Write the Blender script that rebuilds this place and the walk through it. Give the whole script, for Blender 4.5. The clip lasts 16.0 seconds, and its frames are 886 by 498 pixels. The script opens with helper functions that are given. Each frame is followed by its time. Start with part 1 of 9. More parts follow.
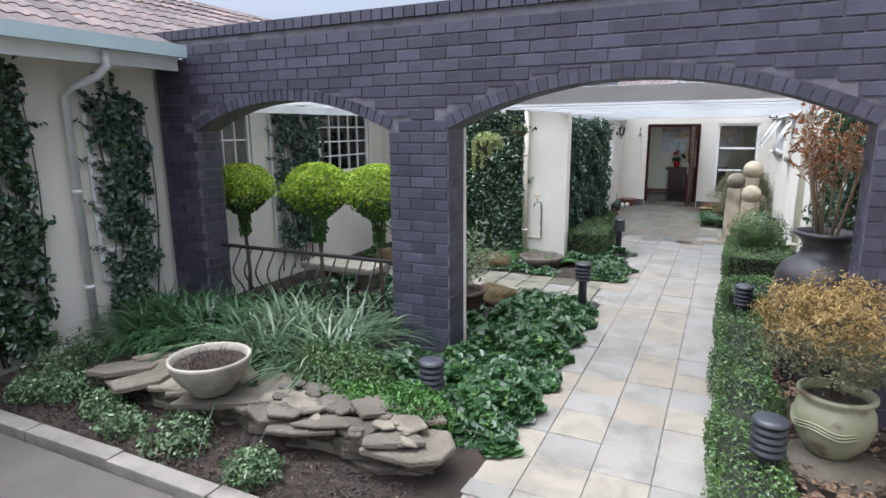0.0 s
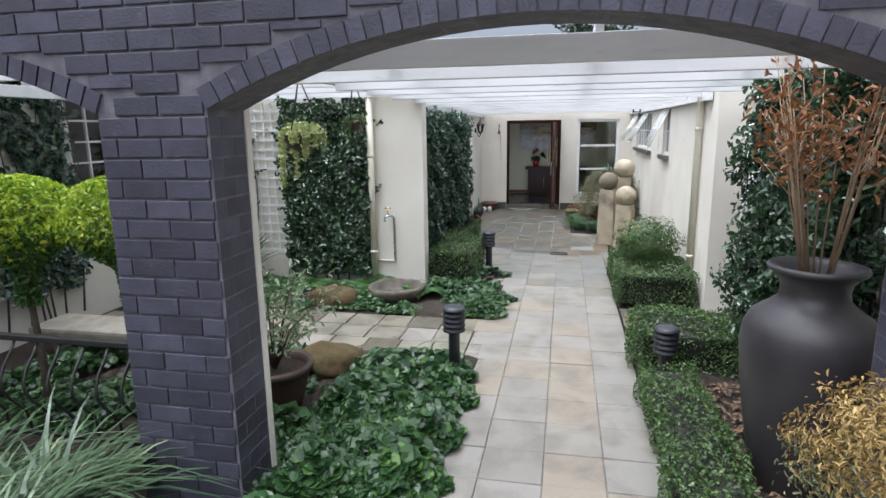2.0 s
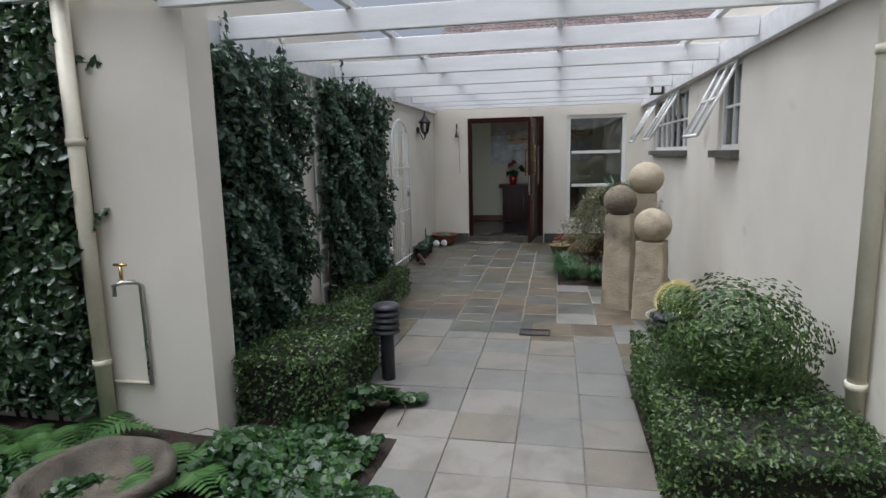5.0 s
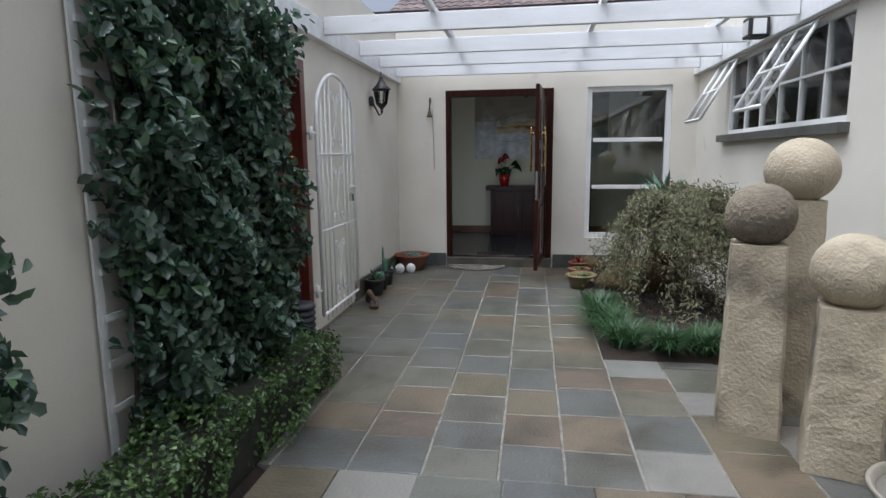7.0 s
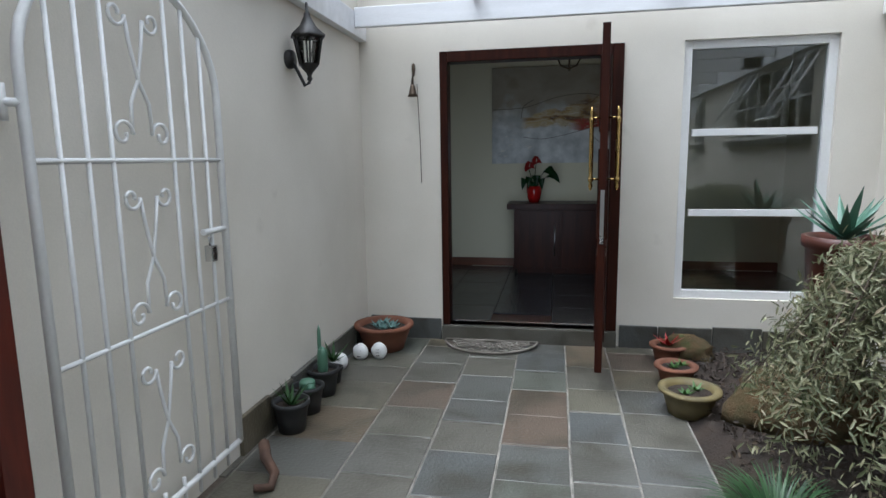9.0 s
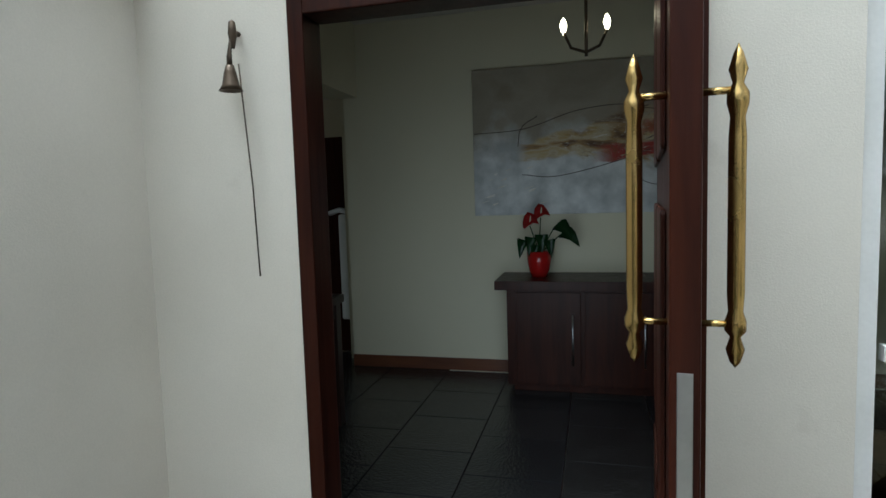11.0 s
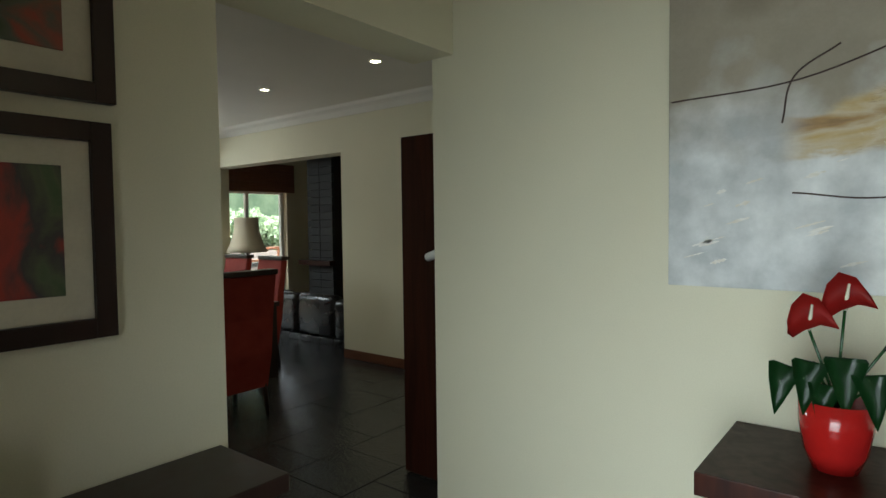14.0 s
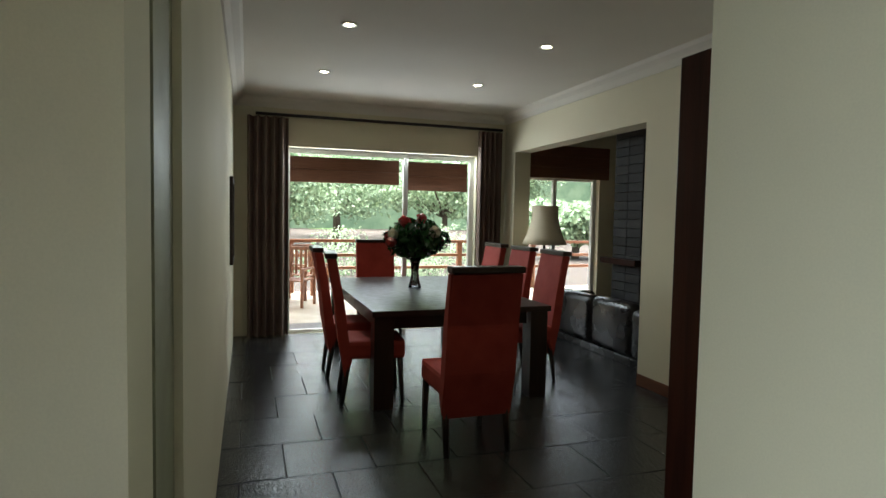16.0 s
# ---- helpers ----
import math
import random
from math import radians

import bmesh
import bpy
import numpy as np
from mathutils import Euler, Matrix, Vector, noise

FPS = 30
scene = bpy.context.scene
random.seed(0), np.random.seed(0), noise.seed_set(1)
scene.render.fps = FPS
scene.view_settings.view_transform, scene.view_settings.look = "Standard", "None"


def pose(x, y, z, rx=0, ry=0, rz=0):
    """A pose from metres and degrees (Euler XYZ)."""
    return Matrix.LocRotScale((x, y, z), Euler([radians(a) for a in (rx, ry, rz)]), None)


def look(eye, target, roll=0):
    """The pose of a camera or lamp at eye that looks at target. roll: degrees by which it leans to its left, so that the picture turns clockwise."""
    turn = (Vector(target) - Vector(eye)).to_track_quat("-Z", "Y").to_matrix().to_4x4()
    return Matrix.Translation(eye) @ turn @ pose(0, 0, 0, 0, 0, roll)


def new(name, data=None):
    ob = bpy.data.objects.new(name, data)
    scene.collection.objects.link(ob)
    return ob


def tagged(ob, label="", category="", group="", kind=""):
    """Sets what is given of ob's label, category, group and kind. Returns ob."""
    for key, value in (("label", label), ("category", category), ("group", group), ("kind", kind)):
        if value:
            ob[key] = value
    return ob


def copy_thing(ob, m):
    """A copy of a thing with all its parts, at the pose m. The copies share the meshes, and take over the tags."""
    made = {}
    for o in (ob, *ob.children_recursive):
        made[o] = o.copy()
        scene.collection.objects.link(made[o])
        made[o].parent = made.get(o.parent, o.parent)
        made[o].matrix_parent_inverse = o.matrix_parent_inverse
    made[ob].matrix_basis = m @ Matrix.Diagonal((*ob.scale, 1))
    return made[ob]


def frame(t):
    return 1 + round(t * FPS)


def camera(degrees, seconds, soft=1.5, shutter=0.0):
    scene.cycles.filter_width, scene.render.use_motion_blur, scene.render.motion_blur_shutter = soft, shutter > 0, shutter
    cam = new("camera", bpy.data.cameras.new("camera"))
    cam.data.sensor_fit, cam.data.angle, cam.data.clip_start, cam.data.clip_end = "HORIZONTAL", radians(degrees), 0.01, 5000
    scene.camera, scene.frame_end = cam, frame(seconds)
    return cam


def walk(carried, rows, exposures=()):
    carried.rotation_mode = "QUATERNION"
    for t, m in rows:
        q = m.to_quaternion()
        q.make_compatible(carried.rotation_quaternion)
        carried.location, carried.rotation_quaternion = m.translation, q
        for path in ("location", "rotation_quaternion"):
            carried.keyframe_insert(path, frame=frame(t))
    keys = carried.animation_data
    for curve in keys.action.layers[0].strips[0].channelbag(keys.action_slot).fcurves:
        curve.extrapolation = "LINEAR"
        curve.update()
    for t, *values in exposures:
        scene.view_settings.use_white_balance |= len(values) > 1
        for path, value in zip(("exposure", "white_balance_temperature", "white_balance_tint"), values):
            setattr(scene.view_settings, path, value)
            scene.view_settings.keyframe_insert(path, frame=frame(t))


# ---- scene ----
cam = camera(74.4, 16.0, shutter=0.0)
PATH = [
    (0, (0.503, 0.673, 2.202), (-0.346, 2.437, 1.797), -0.5),
    (0.5, (0.245, 1.032, 2.19), (-0.387, 2.885, 1.784), -0.9),
    (1, (0.042, 1.573, 2.177), (-0.46, 3.465, 1.768), -0.9),
    (1.5, (-0.035, 2.25, 2.135), (-0.457, 4.16, 1.718), -0.8),
    (2, (-0.05, 2.879, 2.098), (-0.45, 4.796, 1.692), -0.8),
    (2.5, (-0.023, 3.539, 1.995), (-0.404, 5.474, 1.662), -1.2),
    (3, (-0.033, 4.142, 1.847), (-0.399, 6.08, 1.515), -0.8),
    (3.5, (0.014, 4.909, 1.737), (-0.353, 6.846, 1.398), -1.0),
    (4, (0.041, 5.74, 1.727), (-0.331, 7.675, 1.382), -1.1),
    (4.5, (0.087, 6.591, 1.7), (-0.29, 8.525, 1.359), -1.2),
    (4.7, (0.115, 6.937, 1.679), (-0.274, 8.871, 1.351), -1.4),
    (6.8, (-0.391, 10.291, 1.427), (-0.678, 12.245, 1.114), -0.2),
    (7, (-0.409, 10.583, 1.425), (-0.709, 12.536, 1.114), -0.6),
    (7.5, (-0.429, 11.344, 1.419), (-0.757, 13.293, 1.112), -0.7),
    (8, (-0.506, 12.112, 1.411), (-0.875, 14.054, 1.109), -0.8),
    (8.5, (-0.5, 12.836, 1.417), (-0.892, 14.774, 1.113), -0.8),
    (9, (-0.638, 13.624, 1.449), (-1.012, 15.565, 1.146), -0.8),
    (9.5, (-0.63, 14.371, 1.465), (-1.004, 16.311, 1.154), -0.7),
    (10, (-0.544, 15.139, 1.547), (-0.988, 17.06, 1.212), -1.4),
    (10.2, (-0.528, 15.406, 1.545), (-0.994, 17.327, 1.242), -1.7),
    (12.3, (-0.477, 17.345, 1.508), (-1.041, 19.261, 1.406), -0.9),
    (12.5, (-0.516, 17.518, 1.509), (-1.124, 19.42, 1.403), -0.8),
    (13, (-0.599, 17.878, 1.514), (-1.366, 19.722, 1.418), -0.9),
    (13.5, (-0.658, 18.329, 1.535), (-1.619, 20.081, 1.446), -0.7),
    (14, (-0.738, 18.71, 1.616), (-1.981, 20.275, 1.53), -0.7),
    (14.5, (-0.905, 19.064, 1.592), (-2.374, 20.42, 1.517), -0.4),
    (15, (-1.028, 19.386, 1.572), (-2.648, 20.557, 1.500), 0.0),
    (15.5, (-1.175, 19.665, 1.574), (-2.961, 20.559, 1.483), 0.4),
    (16, (-1.408, 19.861, 1.565), (-3.301, 20.497, 1.458), 1.1),
]
EXPOSURES = [(0.0, 1.26, 5550, 10), (2.0, 1.1, 5700, 9), (4.5, 0.4, 5800, 9), (7.0, 0.68, 5600, 9), (8.5, 0.88, 5550, 8), (10.2, 0.95, 5250, 1), (12.3, 1.72, 6100, -1), (13.0, 2.4, 6100, -1), (14.5, 3.2, 6000, -1), (16.0, 3.2, 6000, 1)]
walk(cam, [(t, look(eye, target, roll)) for t, eye, target, roll in PATH], EXPOSURES)

# ---- world and light ----
world = bpy.data.worlds.new("world")
scene.world = world
world.use_nodes = True
wn = world.node_tree
sky = wn.nodes.new("ShaderNodeTexSky")
sky.sky_type, sky.sun_disc = "NISHITA", False
sky.sun_elevation, sky.sun_rotation = radians(75), radians(238)
sky.dust_density, sky.air_density, sky.ozone_density = 9.0, 0.5, 0.3
grey_sky = wn.nodes.new("ShaderNodeHueSaturation")
grey_sky.inputs["Saturation"].default_value = 0.35
wn.links.new(sky.outputs[0], grey_sky.inputs["Color"])
wn.links.new(grey_sky.outputs[0], wn.nodes["Background"].inputs[0])
wn.nodes["Background"].inputs[1].default_value = 0.15
sun_data = bpy.data.lights.new("sun", "SUN")
sun_data.energy, sun_data.angle, sun_data.color = 1.15, radians(110), (1.0, 0.95, 0.88)
sun = new("sun", sun_data)
sun.matrix_basis = look((-1.6, -1.0, 7.0), (0, 0, 0))


def opening_light(name, at, aim, w, h, watts, tint=(0.97, 0.99, 1.0), spread=180):
    """Skylight entering by an opening: an area lamp that fills it, facing the room."""
    ld = bpy.data.lights.new(name, "AREA")
    ld.shape, ld.size, ld.size_y, ld.energy, ld.color = "RECTANGLE", w, h, watts, tint
    ld.spread = radians(spread)
    lo = new(name, ld)
    lo.matrix_basis = look(at, aim)


opening_light("front_door_daylight", (-0.84, 18.25, 1.0), (-1.0, 20.8, 0.7), 1.2, 1.5, 1.9, (0.92, 0.97, 1.0), 100)
opening_light("front_window_daylight", (0.75, 18.34, 1.35), (0.75, 20.0, 1.2), 0.9, 1.7, 0.1)
opening_light("patio_daylight", (-8.75, 21.5, 2.30), (-6.0, 21.5, 0.5), 2.3, 0.16, 4.5)


# ---- materials ----
def rgb(c):
    return (c[0], c[1], c[2], 1.0)


def material(name, base, base2=None, rough=0.7, metal=0.0, scale=6.0, fine=90.0, bump=0.15, depth=0.004, vary="none", spread=0.25, spec=0.5, streak=None, wear=None, warp=0.0):
    """A surface of two colours mixed by broad noise, with fine grain and relief. vary: 'object' or 'island' shifts brightness from piece to piece."""
    m = bpy.data.materials.new(name)
    m.use_nodes = True
    nt = m.node_tree
    bsdf = nt.nodes["Principled BSDF"]
    L = nt.links.new
    coord = nt.nodes.new("ShaderNodeTexCoord")
    geo = nt.nodes.new("ShaderNodeNewGeometry")
    src = geo.outputs["Position"]
    if streak:
        mp = nt.nodes.new("ShaderNodeMapping")
        mp.inputs["Scale"].default_value = streak
        L(src, mp.inputs["Vector"])
        src = mp.outputs[0]
    n1 = nt.nodes.new("ShaderNodeTexNoise")
    n1.inputs["Scale"].default_value, n1.inputs["Detail"].default_value, n1.inputs["Distortion"].default_value = scale, 6.0, warp
    n2 = nt.nodes.new("ShaderNodeTexNoise")
    n2.inputs["Scale"].default_value, n2.inputs["Detail"].default_value = fine, 4.0
    L(src, n1.inputs["Vector"]), L(src, n2.inputs["Vector"])
    ramp = nt.nodes.new("ShaderNodeValToRGB")
    ramp.color_ramp.elements[0].position, ramp.color_ramp.elements[1].position = 0.32, 0.68
    ramp.color_ramp.elements[0].color = rgb(base)
    ramp.color_ramp.elements[1].color = rgb(base2 or [c * 0.82 for c in base])
    L(n1.outputs["Fac"], ramp.inputs["Fac"])
    colour = ramp.outputs["Color"]
    if wear:
        n3 = nt.nodes.new("ShaderNodeTexNoise")
        n3.inputs["Scale"].default_value, n3.inputs["Detail"].default_value = wear[1], 8.0
        L(src, n3.inputs["Vector"])
        r3 = nt.nodes.new("ShaderNodeValToRGB")
        r3.color_ramp.elements[0].position, r3.color_ramp.elements[1].position = wear[2], min(1.0, wear[2] + 0.12)
        L(n3.outputs["Fac"], r3.inputs["Fac"])
        mixw = nt.nodes.new("ShaderNodeMix")
        mixw.data_type = "RGBA"
        L(r3.outputs["Color"], mixw.inputs["Factor"]), L(colour, mixw.inputs["A"])
        mixw.inputs["B"].default_value = rgb(wear[0])
        colour = mixw.outputs["Result"]
    hsv = nt.nodes.new("ShaderNodeHueSaturation")
    L(colour, hsv.inputs["Color"])
    mr = nt.nodes.new("ShaderNodeMapRange")
    mr.inputs["To Min"].default_value, mr.inputs["To Max"].default_value = 1 - spread, 1 + spread
    if vary == "object":
        info = nt.nodes.new("ShaderNodeObjectInfo")
        L(info.outputs["Random"], mr.inputs["Value"])
    elif vary == "island":
        L(geo.outputs["Random Per Island"], mr.inputs["Value"])
    else:
        mr.inputs["To Min"].default_value, mr.inputs["To Max"].default_value = 0.93, 1.07
        L(n2.outputs["Fac"], mr.inputs["Value"])
    L(mr.outputs["Result"], hsv.inputs["Value"])
    L(hsv.outputs["Color"], bsdf.inputs["Base Color"])
    rr = nt.nodes.new("ShaderNodeMapRange")
    rr.inputs["To Min"].default_value, rr.inputs["To Max"].default_value = max(0.02, rough - 0.12), min(1.0, rough + 0.12)
    L(n1.outputs["Fac"], rr.inputs["Value"])
    L(rr.outputs["Result"], bsdf.inputs["Roughness"])
    bsdf.inputs["Metallic"].default_value = metal
    bsdf.inputs["Specular IOR Level"].default_value = spec
    if bump:
        bp = nt.nodes.new("ShaderNodeBump")
        bp.inputs["Strength"].default_value, bp.inputs["Distance"].default_value = bump, depth
        add = nt.nodes.new("ShaderNodeMath")
        add.operation = "ADD"
        L(n1.outputs["Fac"], add.inputs[0]), L(n2.outputs["Fac"], add.inputs[1])
        L(add.outputs[0], bp.inputs["Height"])
        L(bp.outputs["Normal"], bsdf.inputs["Normal"])
    return m


def palette(name, colours, rough=0.6, kind="object", scale=5.0, bump=0.4, depth=0.006, spec=0.5, stain=(0.2, 0.2, 0.19), heavy=0.65):
    """Stone pieces, each of its own colour out of a few, blotched and riven."""
    m = material(name, (0.5, 0.5, 0.5), rough=rough, bump=bump, depth=depth, scale=scale, fine=60, spec=spec)
    nt = m.node_tree
    L = nt.links.new
    ramp = nt.nodes.new("ShaderNodeValToRGB")
    ramp.color_ramp.interpolation = "CONSTANT"
    els = ramp.color_ramp.elements
    while len(els) < len(colours):
        els.new(0.5)
    for i, c in enumerate(colours):
        els[i].position, els[i].color = i / len(colours), rgb(c)
    src = nt.nodes.new("ShaderNodeObjectInfo" if kind == "object" else "ShaderNodeNewGeometry")
    L(src.outputs["Random" if kind == "object" else "Random Per Island"], ramp.inputs["Fac"])
    n = nt.nodes.new("ShaderNodeTexNoise")
    n.inputs["Scale"].default_value, n.inputs["Detail"].default_value, n.inputs["Distortion"].default_value = 3.2, 8.0, 0.6
    geo = nt.nodes.new("ShaderNodeNewGeometry")
    L(geo.outputs["Position"], n.inputs["Vector"])
    r = nt.nodes.new("ShaderNodeMapRange")
    r.inputs["From Min"].default_value, r.inputs["From Max"].default_value, r.inputs["To Max"].default_value = 0.45, 0.75, heavy
    L(n.outputs["Fac"], r.inputs["Value"])
    mix = nt.nodes.new("ShaderNodeMix")
    mix.data_type = "RGBA"
    L(r.outputs["Result"], mix.inputs["Factor"]), L(ramp.outputs["Color"], mix.inputs["A"])
    mix.inputs["B"].default_value = rgb(stain)
    hsv = [x for x in nt.nodes if x.bl_idname == "ShaderNodeHueSaturation"][0]
    L(mix.outputs["Result"], hsv.inputs["Color"])
    return m


def leaf_material(name, dark, light, rough=0.45, through_light=0.25, tip=None, spec=0.5):
    m = bpy.data.materials.new(name)
    m.use_nodes = True
    nt = m.node_tree
    L = nt.links.new
    bsdf = nt.nodes["Principled BSDF"]
    geo = nt.nodes.new("ShaderNodeNewGeometry")
    ramp = nt.nodes.new("ShaderNodeValToRGB")
    ramp.color_ramp.elements[0].color, ramp.color_ramp.elements[1].color = rgb(dark), rgb(light)
    if tip:
        e = ramp.color_ramp.elements.new(0.82)
        e.color = rgb(light)
        ramp.color_ramp.elements[2].color = rgb(tip)
    n = nt.nodes.new("ShaderNodeTexNoise")
    n.inputs["Scale"].default_value = 3.0
    L(geo.outputs["Position"], n.inputs["Vector"])
    mix = nt.nodes.new("ShaderNodeMath")
    mix.operation = "MULTIPLY_ADD"
    mix.inputs[1].default_value = 0.75
    add = nt.nodes.new("ShaderNodeMath")
    add.operation = "MULTIPLY"
    add.inputs[1].default_value = 0.35
    L(n.outputs["Fac"], add.inputs[0]), L(geo.outputs["Random Per Island"], mix.inputs[0]), L(add.outputs[0], mix.inputs[2])
    L(mix.outputs[0], ramp.inputs["Fac"])
    L(ramp.outputs["Color"], bsdf.inputs["Base Color"])
    bsdf.inputs["Roughness"].default_value, bsdf.inputs["Specular IOR Level"].default_value = rough, spec
    trans = nt.nodes.new("ShaderNodeBsdfTranslucent")
    L(ramp.outputs["Color"], trans.inputs["Color"])
    ms = nt.nodes.new("ShaderNodeMixShader")
    ms.inputs[0].default_value = through_light
    L(bsdf.outputs[0], ms.inputs[1]), L(trans.outputs[0], ms.inputs[2])
    L(ms.outputs[0], nt.nodes["Material Output"].inputs["Surface"])
    return m


def glass_material(name, tint=(0.9, 0.93, 0.92), rough=0.0):
    m = bpy.data.materials.new(name)
    m.use_nodes = True
    nt = m.node_tree
    L = nt.links.new
    glossy = nt.nodes.new("ShaderNodeBsdfGlossy")
    glossy.inputs["Roughness"].default_value = rough
    clear = nt.nodes.new("ShaderNodeBsdfTransparent")
    clear.inputs["Color"].default_value = rgb(tint)
    fres = nt.nodes.new("ShaderNodeFresnel")
    fres.inputs["IOR"].default_value = 1.9
    ms = nt.nodes.new("ShaderNodeMixShader")
    L(fres.outputs[0], ms.inputs[0]), L(clear.outputs[0], ms.inputs[1]), L(glossy.outputs[0], ms.inputs[2])
    L(ms.outputs[0], nt.nodes["Material Output"].inputs["Surface"])
    return m


def glow_material(name, colour, strength):
    m = bpy.data.materials.new(name)
    m.use_nodes = True
    b = m.node_tree.nodes["Principled BSDF"]
    b.inputs["Emission Color"].default_value, b.inputs["Emission Strength"].default_value = rgb(colour), strength
    return m


M_PLASTER = material("cream_plaster", (0.74, 0.70, 0.62), (0.66, 0.62, 0.54), rough=0.85, scale=1.3, fine=160, bump=0.25, depth=0.003, wear=((0.52, 0.48, 0.41), 2.2, 0.66))
M_INNER = material("inside_wall_paint", (0.66, 0.62, 0.47), (0.62, 0.58, 0.44), rough=0.8, scale=1.0, fine=200, bump=0.12, depth=0.002)
M_CEIL = material("ceiling_paint", (0.68, 0.65, 0.60), (0.64, 0.61, 0.56), rough=0.9, scale=1.0, fine=150, bump=0.05)
M_WHITE = material("white_gloss_paint", (0.80, 0.80, 0.79), (0.72, 0.72, 0.70), rough=0.4, scale=3, fine=60, bump=0.1)
M_BEAM = material("white_painted_timber", (0.82, 0.82, 0.83), (0.72, 0.72, 0.72), rough=0.5, scale=2.0, fine=40, bump=0.15, streak=(1, 6, 6), wear=((0.55, 0.53, 0.48), 5, 0.68))
M_GUTTER = material("pale_blue_gutter_enamel", (0.50, 0.60, 0.60), (0.44, 0.54, 0.55), rough=0.4, scale=3)
M_PIPE = material("cream_pipe", (0.68, 0.64, 0.53), (0.58, 0.54, 0.42), rough=0.5, scale=3, fine=50)
M_BRICK = material("dark_painted_brick", (0.062, 0.059, 0.085), (0.041, 0.039, 0.057), rough=0.5, scale=7, fine=70, bump=0.5, depth=0.006, vary="object", spread=0.3, wear=((0.125, 0.112, 0.125), 9, 0.68))
M_BRICKI = material("dark_painted_brick_joined", (0.062, 0.059, 0.085), (0.041, 0.039, 0.057), rough=0.5, scale=7, fine=70, bump=0.5, depth=0.006, vary="island", spread=0.3, wear=((0.125, 0.112, 0.125), 9, 0.68))
M_MORTAR = material("dark_painted_mortar", (0.165, 0.155, 0.175), (0.095, 0.090, 0.105), rough=0.8, scale=10, bump=0.5)
M_SLAB = palette("pale_paving_slab", [(0.228, 0.208, 0.178), (0.240, 0.218, 0.184), (0.205, 0.190, 0.166), (0.252, 0.222, 0.174), (0.220, 0.203, 0.178), (0.236, 0.200, 0.155), (0.228, 0.212, 0.188), (0.212, 0.198, 0.176)], rough=0.5, stain=(0.128, 0.114, 0.092), heavy=0.95, bump=0.5)
M_MID = palette("grey_paving_slab", [(0.172, 0.163, 0.144), (0.156, 0.150, 0.137), (0.184, 0.169, 0.143), (0.165, 0.158, 0.141), (0.145, 0.142, 0.133), (0.174, 0.152, 0.123), (0.165, 0.160, 0.147)], rough=0.48, stain=(0.105, 0.098, 0.085), heavy=0.8, bump=0.6)
M_SLATE = palette("mixed_slate_slab", [(0.110, 0.107, 0.092), (0.094, 0.095, 0.086), (0.128, 0.102, 0.070), (0.114, 0.110, 0.088), (0.112, 0.086, 0.064), (0.100, 0.104, 0.086), (0.116, 0.107, 0.080), (0.086, 0.089, 0.085), (0.122, 0.104, 0.070), (0.104, 0.098, 0.080), (0.092, 0.092, 0.084), (0.100, 0.098, 0.086)], rough=0.36, heavy=1.0, stain=(0.044, 0.040, 0.028), bump=0.5, depth=0.007)
M_FLAG = palette("mossy_flagstone", [(0.195, 0.182, 0.136), (0.165, 0.149, 0.108), (0.105, 0.089, 0.066), (0.182, 0.166, 0.128)], rough=0.8, heavy=0.95, stain=(0.058, 0.056, 0.034), bump=0.7, depth=0.01)
M_JOINT = material("sand_joint", (0.262, 0.245, 0.215), (0.140, 0.128, 0.108), rough=0.95, scale=12, bump=0.5)
M_SOIL = material("dark_garden_soil", (0.030, 0.021, 0.015), (0.058, 0.039, 0.027), rough=0.95, scale=9, fine=120, bump=1.0, depth=0.03)
M_STONE = palette("shale_stone", [(0.108, 0.090, 0.068), (0.135, 0.114, 0.086), (0.086, 0.071, 0.054), (0.178, 0.150, 0.112), (0.070, 0.058, 0.045)], rough=0.85, bump=1.0, depth=0.014, stain=(0.060, 0.052, 0.034), heavy=0.9)
M_MOSS = material("mossy_rock", (0.13, 0.075, 0.03), (0.07, 0.06, 0.02), rough=0.95, scale=14, fine=160, bump=1.0, depth=0.02, wear=((0.06, 0.09, 0.02), 6, 0.6))
M_SANDST = material("carved_sandstone", (0.42, 0.36, 0.26), (0.33, 0.28, 0.20), rough=0.9, scale=5, fine=60, bump=0.9, depth=0.010, wear=((0.15, 0.13, 0.095), 2.2, 0.50))
M_SANDDK = material("weathered_dark_sandstone", (0.24, 0.20, 0.14), (0.10, 0.085, 0.065), rough=0.9, scale=4, fine=45, bump=1.0, depth=0.02)
M_ASPHALT = material("tarred_drive", (0.092, 0.080, 0.069), (0.070, 0.061, 0.053), rough=0.9, scale=3, fine=220, bump=0.8, depth=0.006)
M_KERB = material("concrete_kerb", (0.195, 0.176, 0.148), (0.135, 0.121, 0.100), rough=0.9, scale=6, fine=120, bump=0.6, vary="object", spread=0.12)
M_TILE = material("roof_tile", (0.16, 0.11, 0.095), (0.09, 0.075, 0.075), rough=0.85, scale=4, fine=80, bump=0.5, depth=0.006, vary="object", spread=0.3, wear=((0.25, 0.23, 0.21), 8, 0.68))
M_TILEI = material("roof_tile_joined", (0.16, 0.11, 0.095), (0.09, 0.075, 0.075), rough=0.85, scale=4, fine=80, bump=0.5, depth=0.006, vary="island", spread=0.3)
M_BOLL = material("black_plastic_lamp", (0.025, 0.027, 0.035), (0.035, 0.036, 0.042), rough=0.45, scale=20, bump=0.1)
